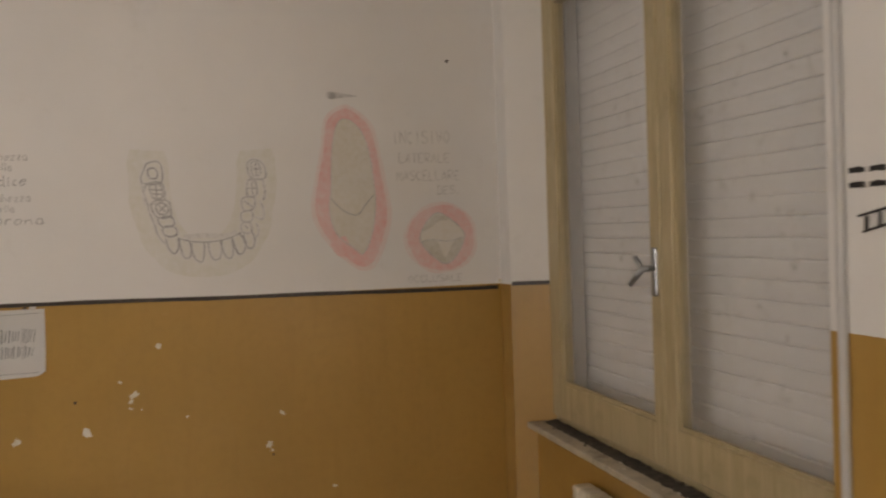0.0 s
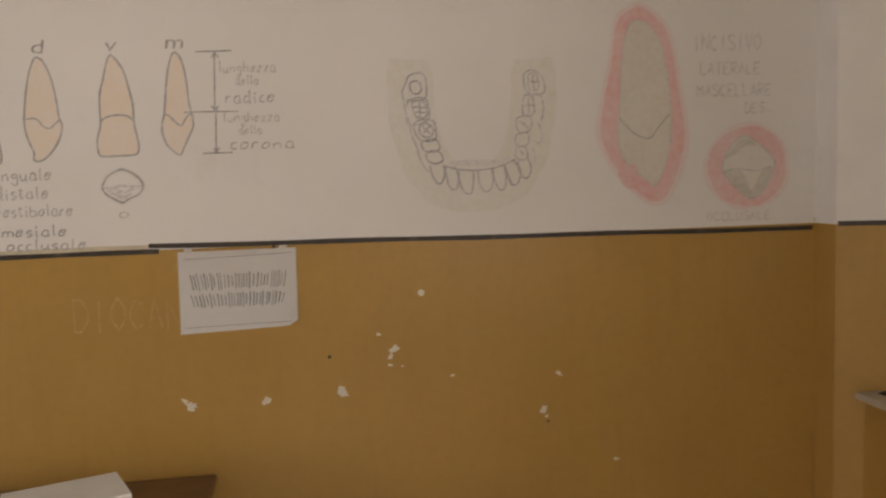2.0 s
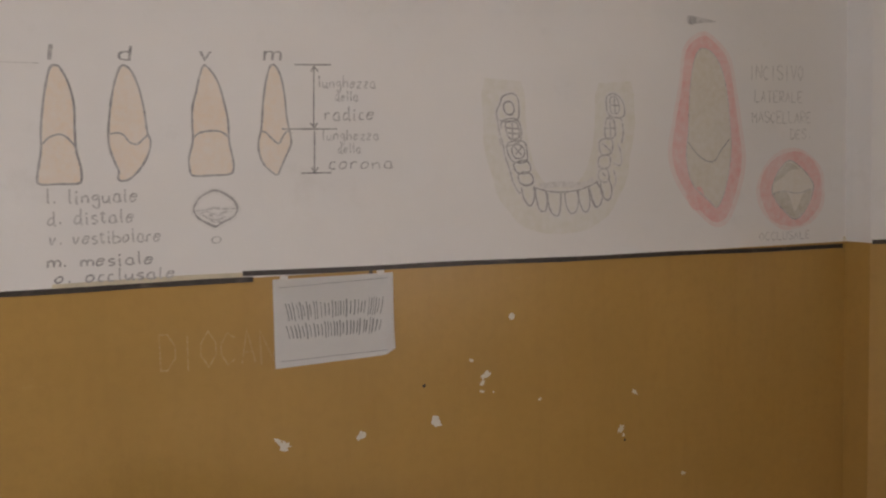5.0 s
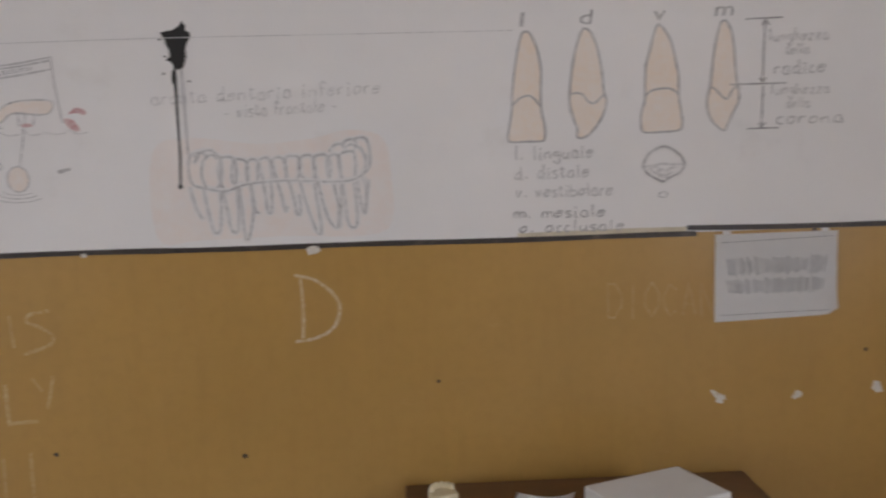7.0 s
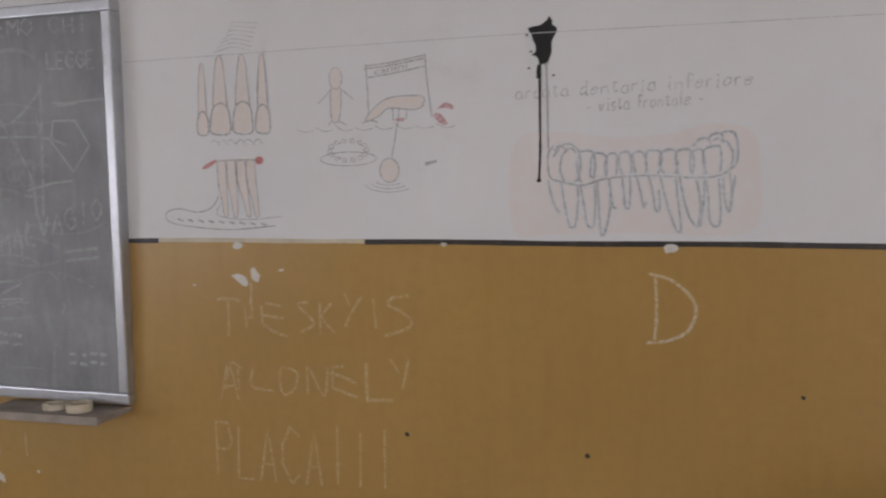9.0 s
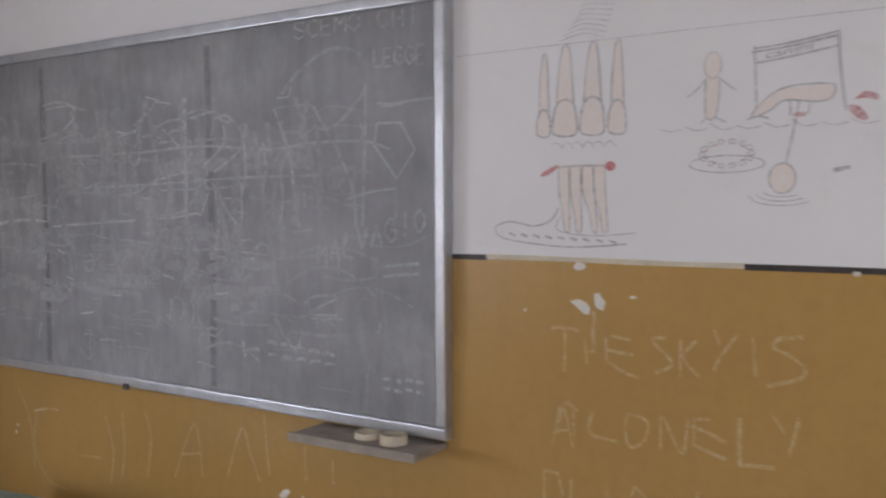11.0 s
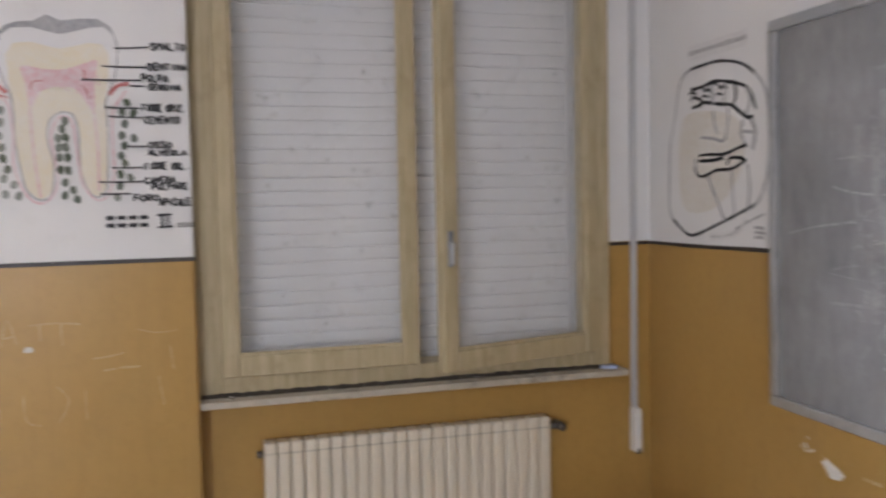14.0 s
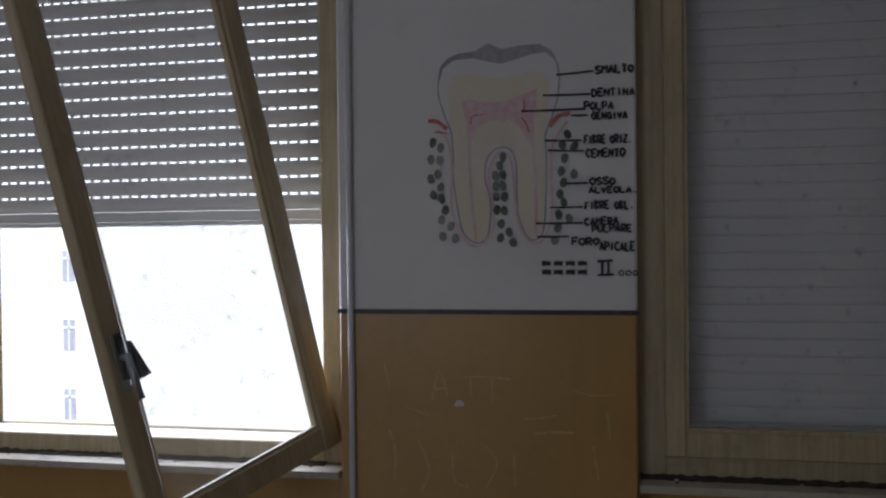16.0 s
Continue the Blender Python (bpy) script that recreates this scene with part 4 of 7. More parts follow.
def arm(k, out):
    """A point of the horseshoe: k runs 0..1 from one end to the other, out is the way off its middle line."""
    a = math.pi * (1.0 + k)
    u, v = 1.862 + (0.155 + out) * math.copysign(abs(math.cos(a)) ** 0.75, math.cos(a)), 1.95 + (0.30 + out) * -abs(math.sin(a)) ** 0.8
    return (u + (1 - abs(2 * k - 1)) * 0.0, v)


bm = bmesh.new()
last = None
for i in range(25):
    (a, b), (c, e) = arm(i / 24, 0.085), arm(i / 24, -0.045)
    ring = [bm.verts.new(north(a + 0.004 * math.sin(i * 2), b, 0.0007)), bm.verts.new(north(c, e, 0.0007))]
    if last:
        bm.faces.new((*last, *ring[::-1]))
    last = ring
for side in (-1, 1):
    u0, u1 = 1.862 + side * 0.240, 1.862 + side * 0.110
    bm.faces.new([bm.verts.new(north(u, v, 0.0007)) for u, v in ((u0, 1.95), (u1, 1.95), (u1 + side * 0.012, 1.985), (u0 - side * 0.012, 1.992))])
part("gum", bm, OLIVE, arch, world=True)
pen(arch, PENCIL, 0.0042, (1.685, 1.945), (1.713, 1.952), (1.729, 1.94), (1.733, 1.913), (1.73, 1.886), (1.712, 1.878), (1.684, 1.878), (1.667, 1.886), (1.666, 1.905), (1.675, 1.923), closed=True, name="tooth")
pen(arch, PENCIL, 0.0042, (1.689, 1.926), (1.706, 1.93), (1.718, 1.915), (1.713, 1.898), (1.697, 1.896), (1.687, 1.909), closed=True, name="tooth")
pen(arch, PENCIL, 0.0042, (1.684, 1.878), (1.712, 1.885), (1.732, 1.875), (1.739, 1.848), (1.734, 1.824), (1.71, 1.814), (1.682, 1.811), (1.673, 1.835), (1.676, 1.859), closed=True, name="tooth")
pen(arch, PENCIL, 0.0042, (1.693, 1.873), (1.725, 1.872), (1.732, 1.834), (1.701, 1.832), closed=True, name="tooth")
pen(arch, PENCIL, 0.0042, (1.695, 1.859), (1.728, 1.857))
pen(arch, PENCIL, 0.0042, (1.693, 1.846), (1.729, 1.843))
pen(arch, PENCIL, 0.0042, (1.712, 1.873), (1.712, 1.832))
pen(arch, PENCIL, 0.0042, (1.697, 1.817), (1.725, 1.824), (1.75, 1.818), (1.755, 1.793), (1.755, 1.773), (1.738, 1.764), (1.71, 1.77), (1.696, 1.794), closed=True, name="tooth")
pen(arch, PENCIL, 0.0042, (1.712, 1.81), (1.731, 1.814), (1.747, 1.8), (1.742, 1.78), (1.722, 1.778), (1.71, 1.791), closed=True, name="tooth")
pen(arch, PENCIL, 0.0042, (1.717, 1.808), (1.738, 1.786))
pen(arch, PENCIL, 0.0042, (1.738, 1.807), (1.72, 1.789))
pen(arch, PENCIL, 0.0042, (1.716, 1.763), (1.745, 1.772), (1.761, 1.762), (1.765, 1.746), (1.751, 1.736), (1.727, 1.737), (1.716, 1.749), closed=True, name="tooth")
pen(arch, PENCIL, 0.0042, (1.73, 1.733), (1.751, 1.739), (1.769, 1.728), (1.772, 1.711), (1.755, 1.702), (1.734, 1.708), (1.727, 1.722), closed=True, name="tooth")
pen(arch, MID, 0.0038, (1.667, 1.886), (1.673, 1.849), (1.683, 1.815), (1.689, 1.781), (1.702, 1.747), (1.709, 1.719), (1.722, 1.692), (1.733, 1.682))
pen(arch, MID, 0.0038, (2.013, 1.951), (2.031, 1.956), (2.05, 1.947), (2.065, 1.926), (2.067, 1.899), (2.053, 1.888), (2.024, 1.892), (2.01, 1.906), (2.007, 1.933), closed=True, name="tooth")
pen(arch, MID, 0.0038, (2.021, 1.943), (2.043, 1.943), (2.05, 1.906), (2.024, 1.902), closed=True, name="tooth")
pen(arch, MID, 0.0038, (2.018, 1.924), (2.049, 1.922))
pen(arch, MID, 0.0038, (2.034, 1.943), (2.037, 1.902))
pen(arch, MID, 0.0038, (2.009, 1.885), (2.038, 1.889), (2.057, 1.882), (2.063, 1.844), (2.057, 1.816))
pen(arch, MID, 0.0038, (2.007, 1.883), (2.031, 1.883), (2.035, 1.837), (2.005, 1.833), closed=True, name="tooth")
pen(arch, MID, 0.0038, (2.006, 1.858), (2.034, 1.859))
pen(arch, MID, 0.0038, (2.019, 1.883), (2.021, 1.835))
pen(arch, MID, 0.0038, (1.987, 1.824), (2.016, 1.831), (2.028, 1.819), (2.023, 1.789), (1.994, 1.785), (1.984, 1.803), closed=True, name="tooth")
pen(arch, MID, 0.0038, (1.993, 1.817), (2.02, 1.795))
pen(arch, SOFT, 0.0034, (2.045, 1.816), (2.057, 1.782), (2.052, 1.754), (2.03, 1.761))
pen(arch, MID, 0.0038, (1.987, 1.779), (2.013, 1.781), (2.02, 1.761), (2.009, 1.745), (1.984, 1.748), (1.98, 1.765), closed=True, name="tooth")
pen(arch, MID, 0.0038, (1.984, 1.741), (2.009, 1.741), (2.013, 1.713), (1.994, 1.707), (1.979, 1.721), closed=True, name="tooth")
pen(arch, MID, 0.0038, (1.993, 1.734), (2.003, 1.723))
pen(arch, SOFT, 0.0034, (2.03, 1.74), (2.037, 1.713), (2.03, 1.692))
pen(arch, PENCIL, 0.0042, (1.736, 1.698), (1.743, 1.668), (1.76, 1.647), (1.771, 1.654), (1.778, 1.677), (1.775, 1.7))
pen(arch, PENCIL, 0.0042, (1.779, 1.697), (1.782, 1.663), (1.792, 1.634), (1.81, 1.632), (1.815, 1.662), (1.811, 1.687))
pen(arch, PENCIL, 0.0042, (1.815, 1.68), (1.818, 1.648), (1.83, 1.623), (1.849, 1.617), (1.856, 1.647), (1.858, 1.68))
pen(arch, PENCIL, 0.0042, (1.871, 1.679), (1.874, 1.647), (1.888, 1.622), (1.906, 1.628), (1.914, 1.653), (1.91, 1.683))
pen(arch, PENCIL, 0.0042, (1.914, 1.686), (1.918, 1.653), (1.932, 1.625), (1.947, 1.631), (1.951, 1.659), (1.946, 1.691))
pen(arch, PENCIL, 0.0042, (1.95, 1.694), (1.957, 1.666), (1.969, 1.638), (1.986, 1.644), (1.994, 1.676), (1.975, 1.707))
pen(arch, PENCIL, 0.0042, (1.987, 1.707), (1.989, 1.676), (2.005, 1.655), (2.02, 1.664), (2.023, 1.692), (2.013, 1.713))
pen(arch, PENCIL, 0.0042, (1.774, 1.697), (1.814, 1.686), (1.857, 1.682), (1.91, 1.685), (1.95, 1.696), (1.979, 1.71))
pen(arch, FAINT, 0.016, (1.793, 1.7), (1.857, 1.704), (1.922, 1.7), (1.965, 1.713))

# incisor in pink gum, and its occlusal view
big = drawing("incisor_drawing", "crayon drawing of a beige incisor in pink gum", 2.36, 1.573, north)
GUMS = ((0.42, 1.0), (0.60, 0.97), (0.80, 0.87), (0.89, 0.68), (0.95, 0.52), (1.0, 0.34), (0.92, 0.17), (0.78, 0.03), (0.62, 0.0), (0.46, 0.04), (0.22, 0.15), (0.05, 0.28), (0.0, 0.40), (0.06, 0.56), (0.14, 0.74), (0.20, 0.92))
part("gum_halo", blot(bmesh.new(), north, fitted(GUMS, 2.216, 1.562, 2.500, 2.142), 0.0004), PALEPINK, big, world=True)
part("gum", blot(bmesh.new(), north, fitted(GUMS, 2.231, 1.577, 2.484, 2.128)), PINK, big, world=True)
CORE = ((0.42, 0.93), (0.56, 0.91), (0.69, 0.83), (0.77, 0.70), (0.81, 0.55), (0.83, 0.40), (0.77, 0.22), (0.64, 0.09), (0.50, 0.13), (0.28, 0.22), (0.20, 0.36), (0.23, 0.50), (0.24, 0.64), (0.27, 0.78), (0.33, 0.89))
part("tooth", blot(bmesh.new(), north, fitted(CORE, 2.229, 1.573, 2.487, 2.131), 0.001), STONEY, big, world=True)
part("tooth_edge", ribbon(bmesh.new(), north, fitted(CORE, 2.229, 1.573, 2.487, 2.131), 0.0030, 0.0014, closed=True), SOFT, big, world=True)
bm = ribbon(bmesh.new(), north, fitted(((0.22, 0.44), (0.36, 0.37), (0.50, 0.335), (0.60, 0.34), (0.68, 0.39), (0.80, 0.45)), 2.229, 1.573, 2.487, 2.131), 0.0036, 0.0014)
part("outline", bm, PENCIL, big, world=True)
part("red_shading", blot(bmesh.new(), north, fitted(((0.2, 0.16), (0.4, 0.20), (0.45, 0.10), (0.3, 0.08)), 2.229, 1.573, 2.487, 2.131), 0.0012), PINK, big, world=True)
part("red_shading", blot(bmesh.new(), north, fitted(((0.8, 0.16), (0.95, 0.27), (0.88, 0.30), (0.76, 0.22)), 2.229, 1.573, 2.487, 2.131), 0.0012), PINK, big, world=True)
end = drawing("incisor_drawing", "crayon drawing of an incisor end on in a pink ring", 2.665, 1.545, north)
part("gum_halo", blot(bmesh.new(), north, oval(2.678, 1.668, 0.137, 0.128, 14, 0.03), 0.0004), PALEPINK, end, world=True)
part("gum", blot(bmesh.new(), north, oval(2.678, 1.668, 0.124, 0.117, 14, 0.03)), PINK, end, world=True)
DIAMOND = [(2.600, 1.676), (2.622, 1.722), (2.664, 1.758), (2.712, 1.736), (2.752, 1.700), (2.764, 1.670), (2.738, 1.610), (2.692, 1.575), (2.640, 1.608), (2.606, 1.648)]
part("tooth", blot(bmesh.new(), north, DIAMOND, 0.001), BEIGEGREY, end, world=True)
part("shadow_half", blot(bmesh.new(), north, [(2.604, 1.656), (2.65, 1.662), (2.672, 1.640), (2.690, 1.600), (2.716, 1.640), (2.728, 1.662), (2.756, 1.664), (2.738, 1.612), (2.692, 1.579), (2.642, 1.610)], 0.0012), UMBER, end, world=True)
fill(end, UMBER, (2.606, 1.69), (2.628, 1.722), (2.664, 1.752), (2.706, 1.732), (2.672, 1.728), (2.640, 1.706), d=0.0012)
bm = ribbon(bmesh.new(), north, [(2.598, 1.652), (2.64, 1.664), (2.70, 1.656), (2.756, 1.668)], 0.0034, 0.0014)
ribbon(bm, north, DIAMOND, 0.0036, 0.0014, closed=True)
part("outline", bm, MID, end, world=True)
cap = drawing("drawing_caption", "pencilled capitals naming the incisor, half rubbed out", 2.63, 1.52, north, "lettering")
for words, u, v, w, h in (("INCISIVO", 2.508, 2.005, 0.215, 0.045), ("LATERALE", 2.530, 1.938, 0.190, 0.034), ("MASCELLARE", 2.520, 1.874, 0.235, 0.034), ("DES.", 2.668, 1.826, 0.090, 0.030), ("OCCLUSALE", 2.549, 1.512, 0.205, 0.026)):
    letters(north, words, u, v, w, h, 0.0034, SOFT, cap)
nail = thing("wall_plug", "dark nail hole with a smudge in the plaster", "nail", at=Matrix.Translation((2.303, 0, 2.172)))
part("plug", tube(bmesh.new(), (2.303, 0, 2.172), (2.303, -0.006, 2.172), 0.011, 10), GREYC, nail, world=True)
part("smudge", blot(bmesh.new(), north, [(2.29, 2.162), (2.33, 2.165), (2.39, 2.172), (2.33, 2.182), (2.288, 2.186)]), SOFT, nail, world=True)

# lower arch seen from the front
front = drawing("dental_arch_drawing", "pencil drawing of a lower dental arch on peach shading", -0.04, 1.53, north)
fill(front, BLUSH, (-0.336, 1.737), (-0.237, 1.769), (-0.082, 1.75), (0.057, 1.76), (0.139, 1.777), (0.225, 1.754), (0.242, 1.652), (0.238, 1.543), (0.162, 1.516), (-0.018, 1.522), (-0.231, 1.519), (-0.336, 1.527))
fill(front, BLUSH, (-0.318, 1.722), (-0.20, 1.752), (-0.05, 1.738), (0.07, 1.748), (0.20, 1.748), (0.222, 1.65), (0.205, 1.56), (0.10, 1.534), (-0.15, 1.536), (-0.315, 1.545), d=0.0009)
fill(front, BLUSH, (-0.330, 1.71), (-0.25, 1.735), (-0.235, 1.65), (-0.22, 1.58), (-0.255, 1.53), (-0.328, 1.538), d=0.0011)
fill(front, BLUSH, (-0.322, 1.66), (-0.262, 1.70), (-0.250, 1.62), (-0.265, 1.55), (-0.320, 1.552), d=0.0013)
pen(front, MID, 0.0046, (-0.249, 1.718), (-0.237, 1.732), (-0.216, 1.737), (-0.187, 1.73), (-0.173, 1.716), (-0.172, 1.677), (-0.183, 1.646), (-0.211, 1.647), (-0.24, 1.653), (-0.25, 1.679), closed=True, name="crown")
fill(front, BEIGE, (-0.249, 1.718), (-0.237, 1.732), (-0.216, 1.737), (-0.187, 1.73), (-0.173, 1.716), (-0.172, 1.677), (-0.183, 1.646), (-0.211, 1.647), (-0.24, 1.653), (-0.25, 1.679), name="crown_shading")
pen(front, MID, 0.0046, (-0.174, 1.712), (-0.179, 1.677), (-0.169, 1.642), (-0.152, 1.637), (-0.14, 1.655), (-0.136, 1.69), (-0.142, 1.715), (-0.159, 1.721), closed=True, name="crown")
fill(front, BEIGE, (-0.174, 1.712), (-0.179, 1.677), (-0.169, 1.642), (-0.152, 1.637), (-0.14, 1.655), (-0.136, 1.69), (-0.142, 1.715), (-0.159, 1.721), name="crown_shading")
pen(front, MID, 0.0046, (-0.142, 1.709), (-0.124, 1.714), (-0.11, 1.706), (-0.107, 1.675), (-0.114, 1.655), (-0.133, 1.654), (-0.147, 1.662), closed=True, name="crown")
fill(front, BEIGE, (-0.142, 1.709), (-0.124, 1.714), (-0.11, 1.706), (-0.107, 1.675), (-0.114, 1.655), (-0.133, 1.654), (-0.147, 1.662), name="crown_shading")
pen(front, MID, 0.0046, (-0.106, 1.708), (-0.086, 1.711), (-0.083, 1.681), (-0.087, 1.657), (-0.104, 1.654), (-0.111, 1.675), closed=True, name="crown")
fill(front, BEIGE, (-0.106, 1.708), (-0.086, 1.711), (-0.083, 1.681), (-0.087, 1.657), (-0.104, 1.654), (-0.111, 1.675), name="crown_shading")
pen(front, MID, 0.0046, (-0.078, 1.71), (-0.057, 1.714), (-0.05, 1.688), (-0.052, 1.66), (-0.069, 1.66), (-0.077, 1.681), closed=True, name="crown")
fill(front, BEIGE, (-0.078, 1.71), (-0.057, 1.714), (-0.05, 1.688), (-0.052, 1.66), (-0.069, 1.66), (-0.077, 1.681), name="crown_shading")
pen(front, MID, 0.0046, (-0.047, 1.71), (-0.023, 1.714), (-0.015, 1.687), (-0.02, 1.659), (-0.038, 1.662), (-0.043, 1.685), closed=True, name="crown")
fill(front, BEIGE, (-0.047, 1.71), (-0.023, 1.714), (-0.015, 1.687), (-0.02, 1.659), (-0.038, 1.662), (-0.043, 1.685), name="crown_shading")
pen(front, MID, 0.0046, (-0.015, 1.714), (0.005, 1.718), (0.019, 1.71), (0.018, 1.679), (0.008, 1.658), (-0.01, 1.659), (-0.015, 1.684), closed=True, name="crown")
fill(front, BEIGE, (-0.015, 1.714), (0.005, 1.718), (0.019, 1.71), (0.018, 1.679), (0.008, 1.658), (-0.01, 1.659), (-0.015, 1.684), name="crown_shading")
pen(front, MID, 0.0046, (0.02, 1.71), (0.037, 1.718), (0.05, 1.715), (0.057, 1.685), (0.049, 1.657), (0.029, 1.661), (0.018, 1.679), closed=True, name="crown")
fill(front, BEIGE, (0.02, 1.71), (0.037, 1.718), (0.05, 1.715), (0.057, 1.685), (0.049, 1.657), (0.029, 1.661), (0.018, 1.679), name="crown_shading")
pen(front, MID, 0.0046, (0.054, 1.712), (0.078, 1.72), (0.091, 1.708), (0.094, 1.677), (0.086, 1.654), (0.067, 1.653), (0.056, 1.671), closed=True, name="crown")
fill(front, BEIGE, (0.054, 1.712), (0.078, 1.72), (0.091, 1.708), (0.094, 1.677), (0.086, 1.654), (0.067, 1.653), (0.056, 1.671), name="crown_shading")
pen(front, MID, 0.0046, (0.087, 1.708), (0.105, 1.719), (0.116, 1.708), (0.118, 1.676), (0.115, 1.652), (0.097, 1.649), (0.087, 1.67), closed=True, name="crown")
fill(front, BEIGE, (0.087, 1.708), (0.105, 1.719), (0.116, 1.708), (0.118, 1.676), (0.115, 1.652), (0.097, 1.649), (0.087, 1.67), name="crown_shading")
pen(front, MID, 0.0046, (0.116, 1.713), (0.133, 1.723), (0.15, 1.723), (0.155, 1.696), (0.152, 1.662), (0.132, 1.655), (0.118, 1.667), closed=True, name="crown")
fill(front, BEIGE, (0.116, 1.713), (0.133, 1.723), (0.15, 1.723), (0.155, 1.696), (0.152, 1.662), (0.132, 1.655), (0.118, 1.667), name="crown_shading")
pen(front, MID, 0.004, (0.151, 1.73), (0.167, 1.733), (0.18, 1.708), (0.177, 1.681), (0.159, 1.659))
pen(front, MID, 0.004, (0.174, 1.756), (0.187, 1.746), (0.191, 1.722), (0.189, 1.688), (0.173, 1.679))
pen(front, MID, 0.004, (0.092, 1.725), (0.106, 1.741), (0.124, 1.743), (0.133, 1.727))
pen(front, MID, 0.004, (0.123, 1.74), (0.137, 1.753), (0.154, 1.753), (0.16, 1.736))
pen(front, MID, 0.004, (0.154, 1.755), (0.174, 1.757), (0.187, 1.752))
pen(front, MID, 0.004, (-0.238, 1.707), (-0.223, 1.727))
pen(front, MID, 0.004, (-0.216, 1.713), (-0.22, 1.678), (-0.211, 1.647))
pen(front, MID, 0.004, (-0.227, 1.731), (-0.201, 1.739), (-0.183, 1.73))
pen(front, MID, 0.004, (-0.235, 1.723), (-0.223, 1.734), (-0.206, 1.725), (-0.216, 1.712))
pen(front, MID, 0.004, (-0.206, 1.722), (-0.192, 1.728), (-0.181, 1.716))
pen(front, MID, 0.004, (0.137, 1.737), (0.148, 1.742), (0.16, 1.733))
pen(front, MID, 0.004, (-0.24, 1.653), (-0.169, 1.638), (-0.112, 1.653), (-0.013, 1.659), (0.09, 1.652), (0.152, 1.657), (0.189, 1.684))
pen(front, MID, 0.0046, (-0.25, 1.651), (-0.241, 1.608), (-0.228, 1.577), (-0.22, 1.573), name="root")
pen(front, MID, 0.0046, (-0.218, 1.647), (-0.21, 1.594), (-0.198, 1.54), (-0.183, 1.542), (-0.177, 1.6), (-0.179, 1.638), name="root")
fill(front, FAINT, (-0.218, 1.647), (-0.21, 1.594), (-0.198, 1.54), (-0.183, 1.542), (-0.177, 1.6), (-0.179, 1.638), name="root_shading")
pen(front, MID, 0.0046, (-0.172, 1.638), (-0.163, 1.593), (-0.155, 1.542), (-0.14, 1.539), (-0.135, 1.592), (-0.137, 1.648), name="root")
fill(front, FAINT, (-0.172, 1.638), (-0.163, 1.593), (-0.155, 1.542), (-0.14, 1.539), (-0.135, 1.592), (-0.137, 1.648), name="root_shading")
pen(front, MID, 0.0046, (-0.131, 1.651), (-0.127, 1.592), (-0.122, 1.522), (-0.111, 1.527), (-0.099, 1.591), (-0.103, 1.653), name="root")
fill(front, FAINT, (-0.131, 1.651), (-0.127, 1.592), (-0.122, 1.522), (-0.111, 1.527), (-0.099, 1.591), (-0.103, 1.653), name="root_shading")
pen(front, MID, 0.0046, (-0.102, 1.653), (-0.098, 1.619), (-0.092, 1.583), (-0.085, 1.584), name="root")
pen(front, MID, 0.0046, (-0.072, 1.66), (-0.067, 1.619), (-0.064, 1.584), (-0.054, 1.585), (-0.052, 1.632), (-0.054, 1.66), name="root")
fill(front, FAINT, (-0.072, 1.66), (-0.067, 1.619), (-0.064, 1.584), (-0.054, 1.585), (-0.052, 1.632), (-0.054, 1.66), name="root_shading")
pen(front, MID, 0.0046, (-0.038, 1.66), (-0.028, 1.618), (-0.021, 1.583), (-0.015, 1.597), name="root")
pen(front, MID, 0.0046, (-0.01, 1.659), (-0, 1.617), (0.006, 1.578), (0.016, 1.578), (0.014, 1.624), name="root")
pen(front, MID, 0.0046, (0.017, 1.658), (0.03, 1.603), (0.047, 1.547), (0.06, 1.524), (0.065, 1.539), (0.059, 1.595), (0.052, 1.655), name="root")
fill(front, FAINT, (0.017, 1.658), (0.03, 1.603), (0.047, 1.547), (0.06, 1.524), (0.065, 1.539), (0.059, 1.595), (0.052, 1.655), name="root_shading")
pen(front, MID, 0.0046, (0.063, 1.653), (0.072, 1.602), (0.082, 1.567), (0.095, 1.543), (0.106, 1.542), (0.11, 1.594), (0.1, 1.649), name="root")
fill(front, FAINT, (0.063, 1.653), (0.072, 1.602), (0.082, 1.567), (0.095, 1.543), (0.106, 1.542), (0.11, 1.594), (0.1, 1.649), name="root_shading")
pen(front, MID, 0.0046, (0.118, 1.652), (0.117, 1.601), (0.112, 1.546), (0.106, 1.54), name="root")
pen(front, MID, 0.0046, (0.121, 1.656), (0.127, 1.601), (0.13, 1.556), (0.139, 1.538), (0.153, 1.545), (0.154, 1.6), (0.149, 1.658), name="root")
fill(front, FAINT, (0.121, 1.656), (0.127, 1.601), (0.13, 1.556), (0.139, 1.538), (0.153, 1.545), (0.154, 1.6), (0.149, 1.658), name="root_shading")
pen(front, MID, 0.0046, (0.159, 1.659), (0.162, 1.613), (0.171, 1.572), (0.178, 1.586), (0.186, 1.654), name="root")
pen(front, MID, 0.0046, (0.173, 1.668), (0.179, 1.613), (0.171, 1.569), name="root")
cap = drawing("drawing_caption", "faint pencilled title over the arch drawing", 0.0, 1.83, north, "lettering")
handwriting("arcata dentaria inferiore", -0.330, 1.852, 0.560, 0.034, 0.0036, SOFT, cap, 0.02)
handwriting("- vista frontale -", -0.157, 1.815, 0.280, 0.032, 0.0036, SOFT, cap, 0.03)
rule = drawing("guide_line", "faint ruled pencil line across the wall", -0.4, 2.0, north, "lettering")
part("line", ribbon(bmesh.new(), north, [(-1.44, 1.999), (-0.9, 2.005), (-0.34, 2.009), (0.1, 2.006), (0.55, 2.003)], 0.0022), SOFT, rule, world=True)

